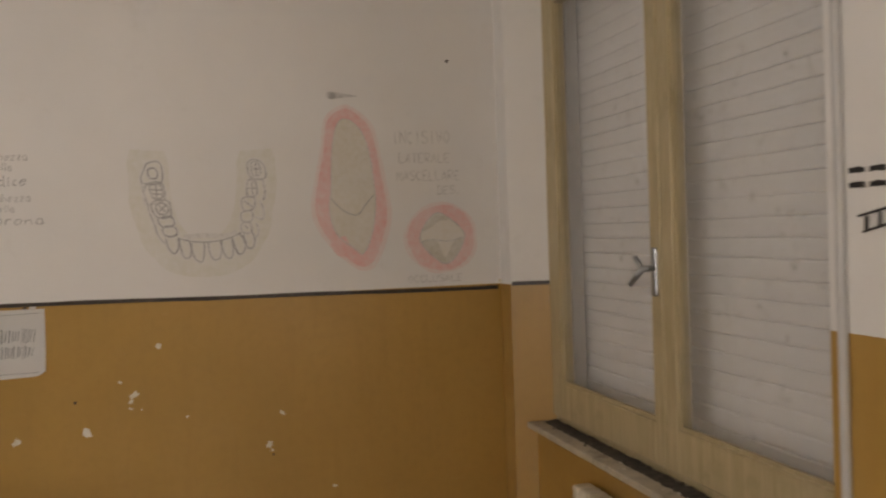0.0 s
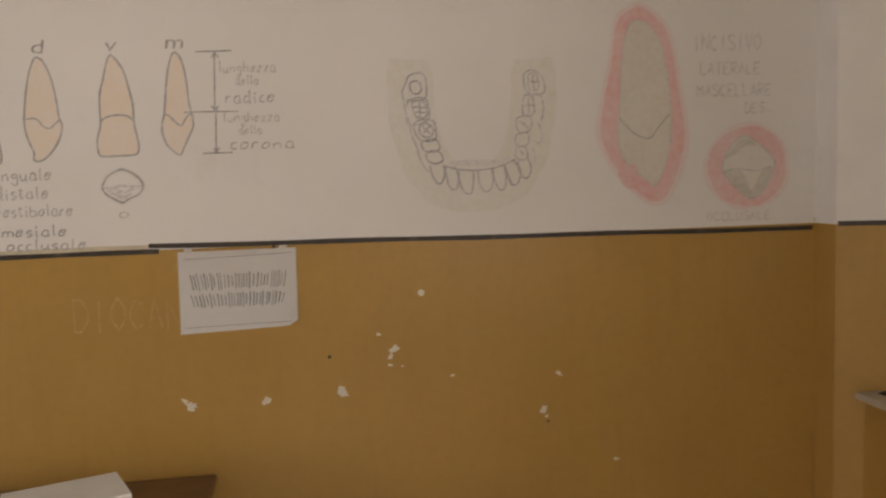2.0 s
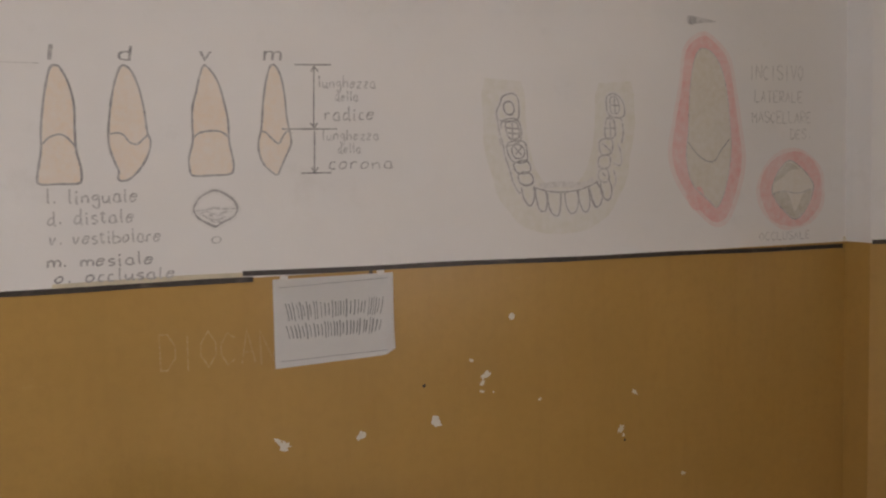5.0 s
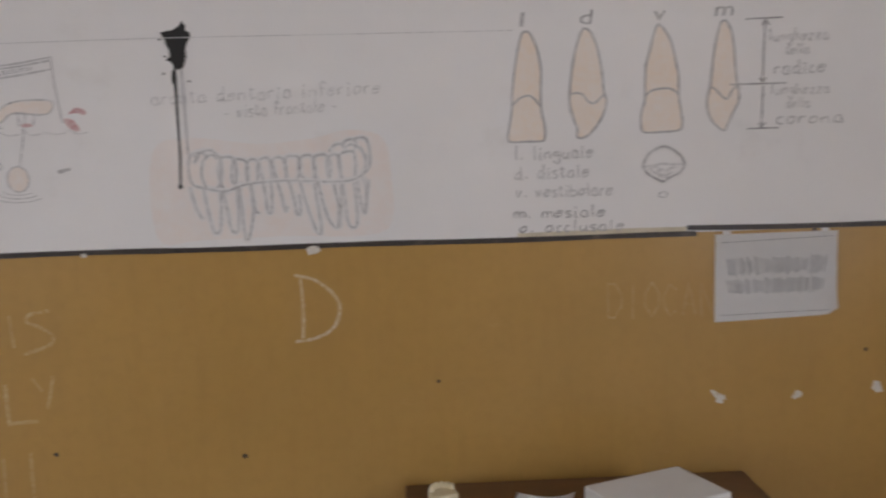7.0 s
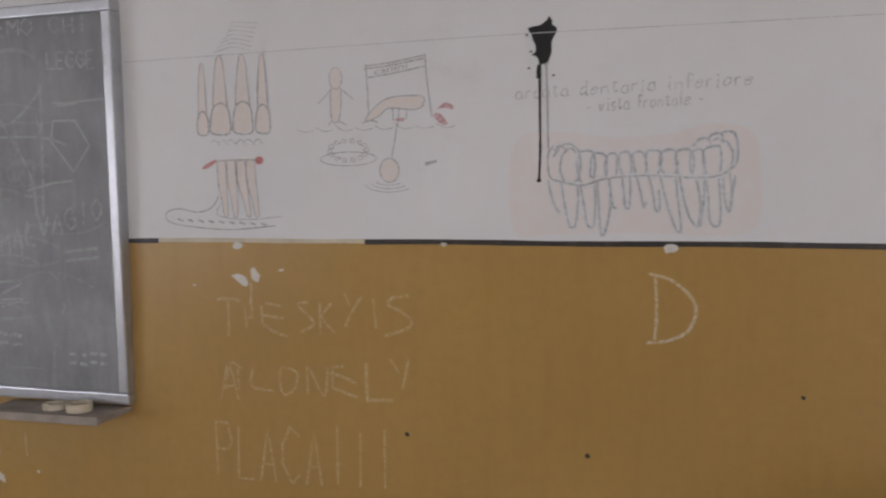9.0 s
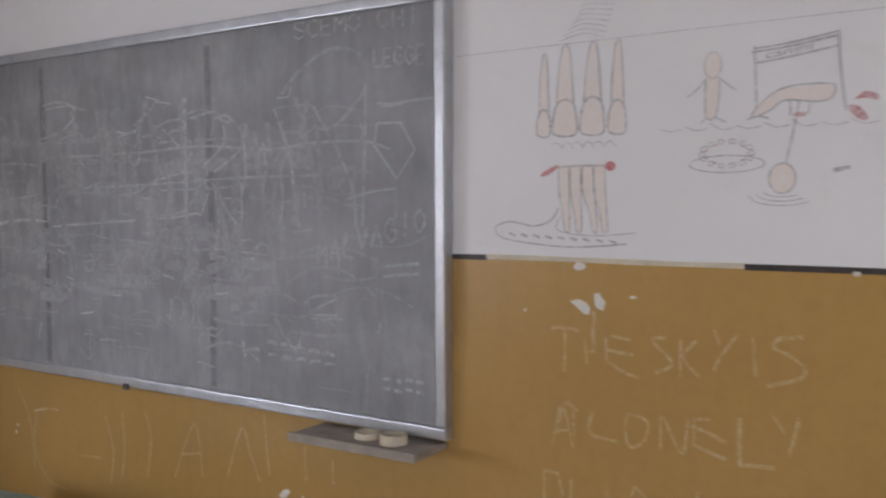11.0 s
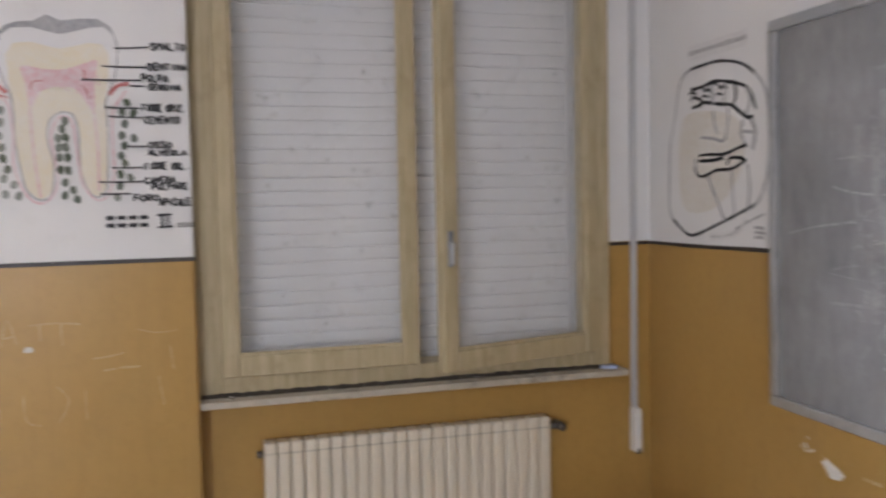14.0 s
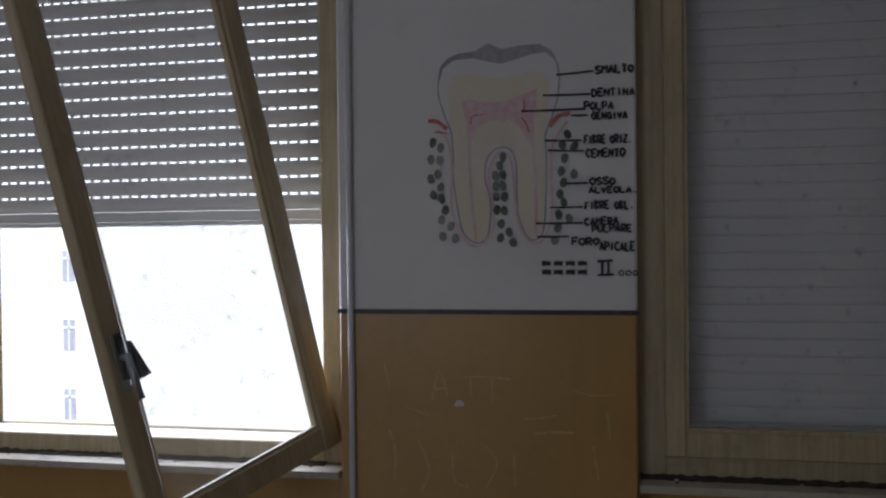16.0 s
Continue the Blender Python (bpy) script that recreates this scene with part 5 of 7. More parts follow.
# black paint splash
splash = drawing("paint_splash", "black paint splash with long drips", -0.26, 1.65, north, "paint splash")
bm = blot(bmesh.new(), north, [(-0.245, 2.048), (-0.237, 2.036), (-0.238, 2.026), (-0.227, 2.02), (-0.226, 2.009), (-0.235, 1.996), (-0.24, 1.982), (-0.239, 1.962), (-0.244, 1.948), (-0.249, 1.935), (-0.259, 1.933), (-0.27, 1.935), (-0.272, 1.946), (-0.279, 1.954), (-0.289, 1.956), (-0.279, 1.964), (-0.278, 1.977), (-0.285, 1.991), (-0.289, 2.005), (-0.298, 2.022), (-0.284, 2.025), (-0.267, 2.027), (-0.252, 2.037)], 0.0016, smooth=False)
ribbon(bm, north, [(-0.268, 1.937), (-0.269, 1.874), (-0.269, 1.805), (-0.269, 1.721), (-0.273, 1.651)], 0.0058, 0.0016)
ribbon(bm, north, [(-0.273, 1.655), (-0.272, 1.647)], 0.0110, 0.0016, smooth=False)
ribbon(bm, north, [(-0.272, 1.932), (-0.274, 1.915), (-0.274, 1.899)], 0.0060, 0.0016)
for u, v in ((-0.300, 2.005), (-0.296, 1.925), (-0.236, 1.905), (-0.290, 1.965)):
    blot(bm, north, oval(u, v, 0.0035, 0.0025, 6, 0.3), 0.0016)
pen(splash, GREYC, 0.0040, (-0.253, 1.937), (-0.251, 1.86), (-0.25, 1.777), (-0.249, 1.728), name="thin_drip")
part("splash", bm, INK, splash, world=True)

# comic doodles beside the blackboard
group = drawing("tooth_row_drawing", "pencil drawing of four upper teeth with beige crayon", -1.137, 1.79, north)
bm, fl = bmesh.new(), bmesh.new()
for u, w, top, crown in ((-1.200, 0.017, 1.978, 1.84), (-1.146, 0.030, 1.994, 1.86), (-1.078, 0.029, 1.994, 1.862), (-1.018, 0.021, 1.993, 1.852)):
    root = [(u - w * 0.7, crown), (u - w * 0.6, 1.92), (u - w * 0.2, top), (u + w * 0.35, top - 0.004), (u + w * 0.6, 1.92), (u + w * 0.75, crown)]
    cr = [(u - w * 0.7, crown), (u - w, 1.825), (u - w * 0.85, 1.793), (u + w * 0.85, 1.791), (u + w, 1.825), (u + w * 0.75, crown), (u, crown + 0.014)]
    ribbon(bm, north, root, 0.0034)
    ribbon(bm, north, cr, 0.0042, closed=True)
    blot(fl, north, root, 0.0009), blot(fl, north, cr, 0.0009)
parts("shading", fl, PALEBEIGE, group)
parts("outline", bm, MID, group)
bm = bmesh.new()
for i in range(7):
    ribbon(bm, north, [(-1.16 + 0.01 * i, 2.01 + 0.011 * i), (-1.10, 2.022 + 0.011 * i), (-1.05 + 0.004 * i, 2.008 + 0.012 * i)], 0.0024)
for i in range(6):
    ribbon(bm, north, [(-1.180 + 0.026 * i, 1.768 - 0.006 * (i % 2)), (-1.165 + 0.026 * i, 1.774), (-1.150 + 0.026 * i, 1.760)], 0.0026)
parts("scribble", bm, SOFT, group)
low = drawing("tooth_row_drawing", "pencil drawing of four lower roots with red cheeks", -1.13, 1.55, north)
bm, fl = bmesh.new(), bmesh.new()
for u, lean in ((-1.147, -0.010), (-1.118, -0.010), (-1.088, -0.020), (-1.060, -0.016)):
    q = [(u - 0.013, 1.716), (u - 0.012, 1.66), (u - 0.009 - lean * 0.7, 1.61), (u - 0.006 - lean, 1.570), (u + 0.006 - lean, 1.570), (u + 0.010 - lean * 0.5, 1.63), (u + 0.013, 1.716)]
    ribbon(bm, north, q, 0.0030)
    blot(fl, north, q, 0.0009)
ribbon(bm, north, [(-1.175, 1.715), (-1.12, 1.719), (-1.03, 1.718)], 0.0034)
parts("shading", fl, PALEBEIGE, low)
parts("outline", bm, MID, low)
bm = blot(bmesh.new(), north, [(-1.207, 1.698), (-1.191, 1.711), (-1.163, 1.722), (-1.168, 1.711), (-1.193, 1.697)], 0.0014)
parts("red_mark", blot(bm, north, oval(-1.033, 1.718, 0.011, 0.011, 7, 0.2), 0.0014), RED, low)
bm = ribbon(bmesh.new(), north, [(-1.160, 1.622), (-1.180, 1.592), (-1.225, 1.578), (-1.285, 1.588), (-1.326, 1.575), (-1.312, 1.550), (-1.236, 1.537), (-1.12, 1.530), (-0.992, 1.540)], 0.0040)
ribbon(bm, north, [(-1.155, 1.60), (-1.165, 1.572), (-1.12, 1.560), (-1.05, 1.558), (-0.97, 1.566)], 0.0026)
for i in range(9):
    ribbon(bm, north, [(-1.290 + 0.032 * i, 1.560 - 0.0016 * i), (-1.272 + 0.032 * i, 1.554 - 0.0016 * i)], 0.006, smooth=False)
parts("scroll_line", bm, MID, low)

pool = drawing("comic_drawing", "small pencil doodles of teeth at a pool with red parasol", -0.68, 1.66, north)
bm, fl = bmesh.new(), bmesh.new()
head = oval(-0.806, 1.925, 0.018, 0.028, 9)
ribbon(bm, north, head, 0.0030, closed=True)
body = [(-0.820, 1.900), (-0.822, 1.86), (-0.818, 1.815), (-0.800, 1.815), (-0.792, 1.86), (-0.792, 1.900)]
ribbon(bm, north, body, 0.0030)
for a in ([(-0.822, 1.895), (-0.840, 1.875), (-0.860, 1.860)], [(-0.792, 1.897), (-0.772, 1.880), (-0.757, 1.868)], [(-0.818, 1.815), (-0.830, 1.803)], [(-0.800, 1.815), (-0.778, 1.803)]):
    ribbon(bm, north, a, 0.0030)
blot(fl, north, head, 0.0009), blot(fl, north, body, 0.0009)
for a in ([(-0.722, 1.958), (-0.718, 1.90), (-0.716, 1.83)], [(-0.562, 1.975), (-0.556, 1.90), (-0.545, 1.815)], [(-0.722, 1.952), (-0.65, 1.958), (-0.562, 1.972)], [(-0.718, 1.922), (-0.65, 1.930), (-0.560, 1.944)], [(-0.726, 1.945), (-0.65, 1.951), (-0.565, 1.964)]):
    ribbon(bm, north, a, 0.0046)
cover = [(-0.726, 1.812), (-0.700, 1.845), (-0.66, 1.868), (-0.60, 1.872), (-0.566, 1.866), (-0.572, 1.842), (-0.60, 1.836), (-0.66, 1.842), (-0.69, 1.822)]
ribbon(bm, north, cover, 0.0036, closed=True)
blot(fl, north, cover, 0.0009)
for a in ([(-0.632, 1.84), (-0.642, 1.78), (-0.655, 1.715)], [(-0.736, 1.806), (-0.71, 1.812), (-0.69, 1.806)], [(-0.65, 1.842), (-0.648, 1.81)], [(-0.61, 1.84), (-0.615, 1.812)]):
    ribbon(bm, north, a, 0.0034)
egg = oval(-0.662, 1.683, 0.026, 0.031, 10)
ribbon(bm, north, egg, 0.0036, closed=True)
blot(fl, north, egg, 0.0009)
for i in range(3):
    ribbon(bm, north, oval(-0.662, 1.655 - 0.004 * i, 0.036 + 0.015 * i, 0.010 + 0.005 * i, 10)[5:], 0.0024)
ribbon(bm, north, oval(-0.775, 1.715, 0.078, 0.018, 12), 0.0028, closed=True)
for i in range(14):
    ribbon(bm, north, oval(-0.775 + 0.052 * math.cos(i * 0.45), 1.737 + 0.026 * math.sin(i * 0.45), 0.006, 0.005, 6, 0.2), 0.0024, closed=True)
for i in range(8):
    ribbon(bm, north, [(-0.92 + 0.055 * i, 1.795 + 0.004 * (i % 3)), (-0.895 + 0.055 * i, 1.788), (-0.87 + 0.055 * i, 1.792)], 0.0020)
ribbon(bm, north, [(-0.565, 1.697), (-0.535, 1.704)], 0.009, smooth=False)
parts("shading", fl, PALEBEIGE, pool)
parts("outline", bm, MID, pool)
part("sign_letters", lettering("canini", north, -0.700, 1.929, 0.090, 0.016, slope=0.14), PENCIL, pool, world=True)
bm = blot(bmesh.new(), north, [(-0.540, 1.824), (-0.522, 1.822), (-0.505, 1.800), (-0.514, 1.794), (-0.532, 1.806)], 0.0014)
blot(bm, north, [(-0.530, 1.836), (-0.510, 1.851), (-0.488, 1.842), (-0.492, 1.833), (-0.512, 1.838)], 0.0014)
for i in range(9):
    blot(bm, north, oval(-0.775 + 0.045 * math.cos(i * 0.7), 1.737 + 0.022 * math.sin(i * 0.7), 0.003, 0.0025, 5), 0.0014)
blot(bm, north, oval(-0.630, 1.812, 0.012, 0.005, 6), 0.0014)
parts("red_mark", bm, REDSOFT, pool)

# mouth drawing next to the blackboard
mouth = drawing("mouth_drawing", "black and grey drawing of an open mouth in an oval", -4.22, 1.53, north)
fill(mouth, BEIGEGREY, (-4.407, 1.928), (-4.249, 1.939), (-4.092, 1.893), (-4.066, 1.78), (-4.132, 1.677), (-4.264, 1.609), (-4.412, 1.624), (-4.439, 1.795), name="skin_shading")
pen(mouth, GREYC, 0.010, (-4.363, 2.089), (-4.289, 2.093), (-4.196, 2.093), (-4.085, 2.07), (-4.015, 2.032), (-3.963, 1.976), (-3.946, 1.895), (-3.942, 1.775), (-3.96, 1.696), (-4.004, 1.635), (-4.104, 1.599), (-4.209, 1.565), (-4.316, 1.532), (-4.376, 1.526), (-4.426, 1.548), (-4.477, 1.577), (-4.501, 1.623), (-4.501, 1.728), (-4.495, 1.843), (-4.463, 1.932), (-4.443, 2.021), (-4.415, 2.068), closed=True)
pen(mouth, MARKER, 0.010, (-4.363, 2.089), (-4.289, 2.093), (-4.196, 2.093), (-4.085, 2.07), (-4.015, 2.032))
pen(mouth, MARKER, 0.010, (-4.477, 1.577), (-4.426, 1.548), (-4.376, 1.526), (-4.316, 1.532), (-4.209, 1.565), (-4.104, 1.599), (-4.016, 1.631))
pen(mouth, MARKER, 0.012, (-4.362, 2.02), (-4.293, 2.022), (-4.221, 2.032), (-4.131, 2.017), (-4.058, 1.995), (-4.025, 1.962), (-4.006, 1.92))
pen(mouth, MARKER, 0.01, (-4.375, 2.005), (-4.353, 2.011), (-4.33, 2.001))
pen(mouth, MARKER, 0.009, (-4.33, 2.018), (-4.308, 2.024), (-4.285, 2.014))
pen(mouth, MARKER, 0.011, (-4.285, 2.004), (-4.263, 2.01), (-4.24, 2))
pen(mouth, MARKER, 0.009, (-4.245, 2.02), (-4.223, 2.026), (-4.2, 2.016))
pen(mouth, MARKER, 0.011, (-4.2, 2.004), (-4.178, 2.01), (-4.155, 2))
pen(mouth, MARKER, 0.009, (-4.16, 2.016), (-4.138, 2.022), (-4.115, 2.012))
pen(mouth, MARKER, 0.007, (-4.365, 1.985), (-4.343, 1.991), (-4.32, 1.981))
pen(mouth, MARKER, 0.008, (-4.3, 1.986), (-4.278, 1.992), (-4.255, 1.982))
pen(mouth, MARKER, 0.007, (-4.22, 1.984), (-4.198, 1.99), (-4.175, 1.98))
pen(mouth, MARKER, 0.012, (-4.355, 1.958), (-4.32, 1.962), (-4.286, 1.97), (-4.202, 1.956), (-4.134, 1.946), (-4.078, 1.915), (-4.049, 1.899), (-4.019, 1.901))
pen(mouth, MARKER, 0.01, (-4.363, 1.981), (-4.343, 1.994), (-4.295, 1.975), (-4.306, 1.956))
pen(mouth, GREYC, 0.014, (-4.245, 2.024), (-4.237, 1.991), (-4.229, 1.958))
pen(mouth, MARKER, 0.012, (-4.118, 2.022), (-4.106, 1.979), (-4.121, 1.945))
pen(mouth, GREYC, 0.014, (-4.058, 1.993), (-4.034, 1.953), (-4.062, 1.904))
pen(mouth, GREYC, 0.01, (-4.171, 2.021), (-4.164, 1.991), (-4.174, 1.954))
pen(mouth, GREYC, 0.012, (-4.07, 1.894), (-4.081, 1.853), (-4.052, 1.811))
pen(mouth, GREYC, 0.018, (-4.028, 1.891), (-4.009, 1.849), (-4.023, 1.799))
pen(mouth, GREYC, 0.012, (-4.072, 1.859), (-4.021, 1.852))
pen(mouth, MARKER, 0.011, (-4.313, 1.794), (-4.255, 1.796), (-4.172, 1.793), (-4.104, 1.807), (-4.052, 1.817))
pen(mouth, MARKER, 0.013, (-4.314, 1.777), (-4.233, 1.776), (-4.172, 1.782))
pen(mouth, MARKER, 0.012, (-4.155, 1.758), (-4.136, 1.779), (-4.084, 1.777), (-4.054, 1.767))
pen(mouth, MARKER, 0.011, (-4.34, 1.758), (-4.316, 1.728), (-4.273, 1.727), (-4.211, 1.743), (-4.129, 1.745), (-4.054, 1.769))
pen(mouth, GREYC, 0.014, (-4.333, 1.786), (-4.33, 1.751))
pen(mouth, GREYC, 0.01, (-4.23, 1.937), (-4.223, 1.894), (-4.206, 1.861))
pen(mouth, GREYC, 0.01, (-4.148, 1.941), (-4.15, 1.889), (-4.17, 1.837), (-4.23, 1.847), (-4.301, 1.855))
pen(mouth, GREYC, 0.012, (-4.259, 1.722), (-4.223, 1.667), (-4.163, 1.575))
pen(mouth, GREYC, 0.009, (-4.129, 1.741), (-4.123, 1.677), (-4.113, 1.597))
pen(mouth, GREYC, 0.01, (-4.046, 1.755), (-4.036, 1.676), (-4.047, 1.614))
pen(mouth, GREYC, 0.008, (-4.105, 1.555), (-4.018, 1.587), (-3.964, 1.604))
pen(mouth, SOFT, 0.008, (-4.244, 1.525), (-4.128, 1.537), (-4.048, 1.583))
pen(mouth, GREYC, 0.011, (-4.011, 1.563), (-3.965, 1.56))
pen(mouth, GREYC, 0.011, (-4.007, 1.548), (-3.957, 1.545))
pen(mouth, GREYC, 0.011, (-4.012, 1.532), (-3.966, 1.533))
pen(mouth, MID, 0.016, (-4.376, 2.142), (-4.287, 2.143), (-4.149, 2.144), (-4.053, 2.146), name="title_bar")
pen(mouth, MID, 0.010, (-4.376, 2.132), (-4.287, 2.133), (-4.149, 2.134), (-4.053, 2.136), name="title_bar")

# molar section on the pilaster, in a grid of 0.79 mm
LAYER[0] = 0
sec = drawing("molar_drawing", "coloured drawing of a molar cut open, with black captions", -2.0, 1.67, pilface)


def grid(*pts):
    return [(-2.2405 + x * 0.000794, 2.2555 - (y - 0.10 * max(0, 160 - y)) * 0.000764) for x, y in pts]


LEFT = grid((78, 150), (76, 205), (98, 285), (120, 345), (126, 430), (126, 510), (140, 620), (160, 708), (205, 745), (246, 718), (256, 600), (238, 520), (243, 450), (268, 415), (300, 404), (330, 417), (346, 470), (347, 560), (350, 645), (378, 720), (410, 736), (438, 700), (448, 560), (450, 450), (446, 372), (462, 320), (488, 240), (496, 160))
TOP = grid((482, 108), (450, 80), (400, 84), (340, 100), (295, 110), (255, 102), (200, 88), (130, 92), (92, 118))
DENTINE = grid((106, 190), (112, 240)) + LEFT[3:-3] + grid((450, 330), (462, 240), (464, 175), (440, 140), (392, 138), (335, 152), (290, 160), (250, 152), (195, 138), (135, 144))
part("dentine_shading", blot(bmesh.new(), pilface, DENTINE, smooth=False), YELLOW, sec, world=True)
cap = grid((74, 160), (82, 112), (110, 84), (150, 70), (205, 66), (250, 42), (300, 62), (360, 54), (430, 52), (474, 78), (496, 130), (500, 175))
part("enamel_band", blot(bmesh.new(), pilface, cap + grid((493, 160)) + TOP + grid((84, 150)), 0.0013, smooth=False), GREYC, sec, world=True)
part("tooth_outline", ribbon(bmesh.new(), pilface, LEFT, 0.0042, 0.0020), GREYC, sec, world=True)
pulp = blot(bmesh.new(), pilface, grid((160, 230), (235, 240), (310, 238), (385, 212), (422, 205), (410, 290), (402, 400), (350, 322), (290, 306), (222, 326), (184, 390), (172, 300)), 0.0013)
part("pulp_shading", pulp, ROSE, sec, world=True)
bm = bmesh.new()
for a in (grid((183, 390), (188, 560), (205, 735)), grid((404, 400), (413, 560), (410, 712)), grid((70, 335), (110, 380), (122, 500), (118, 600), (140, 690), (175, 745), (210, 757), (242, 735), (266, 680), (262, 600), (250, 500), (270, 440), (300, 420), (326, 445), (336, 520), (346, 640), (362, 702), (402, 748), (440, 730), (466, 650), (466, 500), (472, 400), (522, 318))):
    ribbon(bm, pilface, a, 0.0070, 0.0031)
for i in range(14):
    x, y = 175 + 230 * (i % 7) / 6, 240 + 70 * ((i * 5) % 9) / 9
    ribbon(bm, pilface, grid((x, y), (x + 18 * math.sin(i * 3), y + 14), (x + 30 * math.cos(i * 2), y + 36)), 0.003, 0.0031)
parts("pink_edge", bm, ROSE, sec)
bm = ribbon(bmesh.new(), pilface, grid((40, 300), (72, 305), (106, 332)), 0.013, 0.0042)
ribbon(bm, pilface, grid((532, 291), (492, 300), (460, 335)), 0.013, 0.0042)
ribbon(bm, pilface, grid((62, 342), (92, 345), (112, 352)), 0.004, 0.0042)
for a in (grid((188, 318), (196, 290), (230, 285)), grid((365, 300), (380, 320), (392, 355)), grid((372, 236), (376, 262), (370, 282))):
    ribbon(bm, pilface, a, 0.005, 0.0042)
parts("red_edge", bm, RED, sec)
bm = bmesh.new()
for row in (((55, 380), (82, 400), (48, 440), (80, 445), (72, 495), (48, 512), (82, 542), (55, 570), (84, 583), (97, 625), (84, 660), (117, 683), (87, 720), (130, 728)),
            ((300, 440), (289, 470), (274, 505), (300, 503), (275, 543), (300, 540), (277, 580), (305, 580), (278, 628), (305, 630), (293, 678), (320, 708), (290, 728), (332, 745)),
            ((522, 365), (503, 403), (543, 408), (512, 450), (500, 495), (543, 505), (508, 535), (495, 575), (508, 605), (490, 648), (525, 663), (487, 692), (475, 738))):
    for x, y in row:
        (u, v), = grid((x, y))
        part("bone_dot", blot(bmesh.new(), pilface, oval(u, v, 0.0100, 0.0136, 8, 0.12, random.uniform(-0.4, 0.4)), 0.0042), GREENC, sec, world=True)
bm = bmesh.new()
for a, b in (((485, 155), (610, 148)), ((440, 225), (600, 227)), ((365, 278), (575, 278)), ((535, 300), (590, 300)), ((445, 385), (570, 388)), ((455, 420), (575, 425)), ((515, 538), (590, 538)), ((460, 622), (570, 622)), ((412, 678), (570, 678)), ((415, 725), (525, 725))):
    part("leader_line", ribbon(bmesh.new(), pilface, grid(a, ((a[0] + b[0]) / 2, (a[1] + b[1]) / 2 + 1), b), 0.0056, 0.0053), MARKER, sec, world=True)
for words, x, y, w, h in (("SMALTO", 615, 157, 130, 27), ("DENTINA", 602, 236, 145, 25), ("POLPA", 577, 283, 100, 27), ("GENGIVA", 602, 316, 120, 23), ("FIBRE ORIZ.", 577, 400, 158, 26), ("CEMENTO", 582, 448, 132, 28), ("OSSO", 594, 545, 88, 25), ("ALVEOLA.", 590, 574, 165, 20), ("FIBRE OBL.", 577, 630, 165, 26), ("CAMERA", 575, 686, 115, 25), ("PULPARE", 600, 711, 135, 24), ("FORO", 532, 756, 95, 24), ("APICALE", 625, 776, 118, 28)):
    (u, v), = grid((x, y))
    letters(pilface, words, u, v, w * 0.000794, h * 0.000764, 0.0062, MARKER, sec, 0.0053)
(u, v), = grid((428, 864))
name_bars(pilface, u, v, 0.128, 0.042, 4, 0.0130, sec, 0.0053)
bm = bmesh.new()
for a in (grid((634, 815), (634, 860)), grid((654, 815), (654, 860)), grid((618, 814), (670, 811)), grid((618, 862), (672, 860))):
    ribbon(bm, pilface, a, 0.007, 0.0053, smooth=False)
for x in (697, 720, 743):
    (u, v), = grid((x, 855))
    ribbon(bm, pilface, oval(u, v, 0.006, 0.006, 8), 0.0036, 0.0053, closed=True)
part("class_mark", bm, MARKER, sec, world=True)

east_sign = drawing("wall_lettering", "black marker name and class beside the shut window", 1.85, 1.63, east, "lettering")
name_bars(east, 1.787, 1.734, 0.190, 0.044, 4, 0.010, east_sign, 0.0016)
bm = bmesh.new()
for i in range(2):
    ribbon(bm, east, [(1.828 + 0.030 * i, 1.670 + 0.006 * i), (1.830 + 0.030 * i, 1.692 + 0.006 * i)], 0.009, 0.0016, smooth=False)
ribbon(bm, east, [(1.820, 1.666), (1.900, 1.684)], 0.005, 0.0016, smooth=False)
ribbon(bm, east, [(1.809, 1.692), (1.900, 1.709)], 0.005, 0.0016, smooth=False)
part("class_mark", bm, MARKER, east_sign, world=True)

# scratched words on the dado
words = drawing("scratched_words", "words scratched pale into the ochre dado", -0.93, 0.83, north, "lettering")
pen(words, SCRATCH, 0.009, (-1.176, 1.336), (-1.142, 1.340), (-1.105, 1.334), name="letter_stroke")
pen(words, SCRATCH, 0.007, (-1.142, 1.338), (-1.140, 1.29), (-1.143, 1.236), name="letter_stroke")
pen(words, SCRATCH, 0.006, (-1.091, 1.317), (-1.085, 1.259), name="letter_stroke")
pen(words, SCRATCH, 0.008, (-1.067, 1.377), (-1.069, 1.287), name="letter_stroke")
pen(words, SCRATCH, 0.006, (-1.088, 1.285), (-1.066, 1.292), name="letter_stroke")
pen(words, SCRATCH, 0.008, (-1.027, 1.329), (-0.981, 1.323), name="letter_stroke")
pen(words, SCRATCH, 0.006, (-1.04, 1.323), (-1.036, 1.264), name="letter_stroke")
pen(words, SCRATCH, 0.008, (-1.039, 1.296), (-0.974, 1.289), name="letter_stroke")
pen(words, SCRATCH, 0.009, (-1.033, 1.271), (-0.999, 1.249), (-0.963, 1.24), name="letter_stroke")
pen(words, SCRATCH, 0.008, (-0.9, 1.334), (-0.93, 1.327), (-0.893, 1.291), (-0.886, 1.273), (-0.923, 1.253), name="letter_stroke")
pen(words, SCRATCH, 0.007, (-0.866, 1.336), (-0.867, 1.251), name="letter_stroke")
pen(words, SCRATCH, 0.008, (-0.833, 1.333), (-0.86, 1.294), (-0.824, 1.254), name="letter_stroke")
pen(words, SCRATCH, 0.007, (-0.795, 1.361), (-0.781, 1.326), name="letter_stroke")
pen(words, SCRATCH, 0.007, (-0.747, 1.353), (-0.78, 1.302), (-0.794, 1.271), name="letter_stroke")
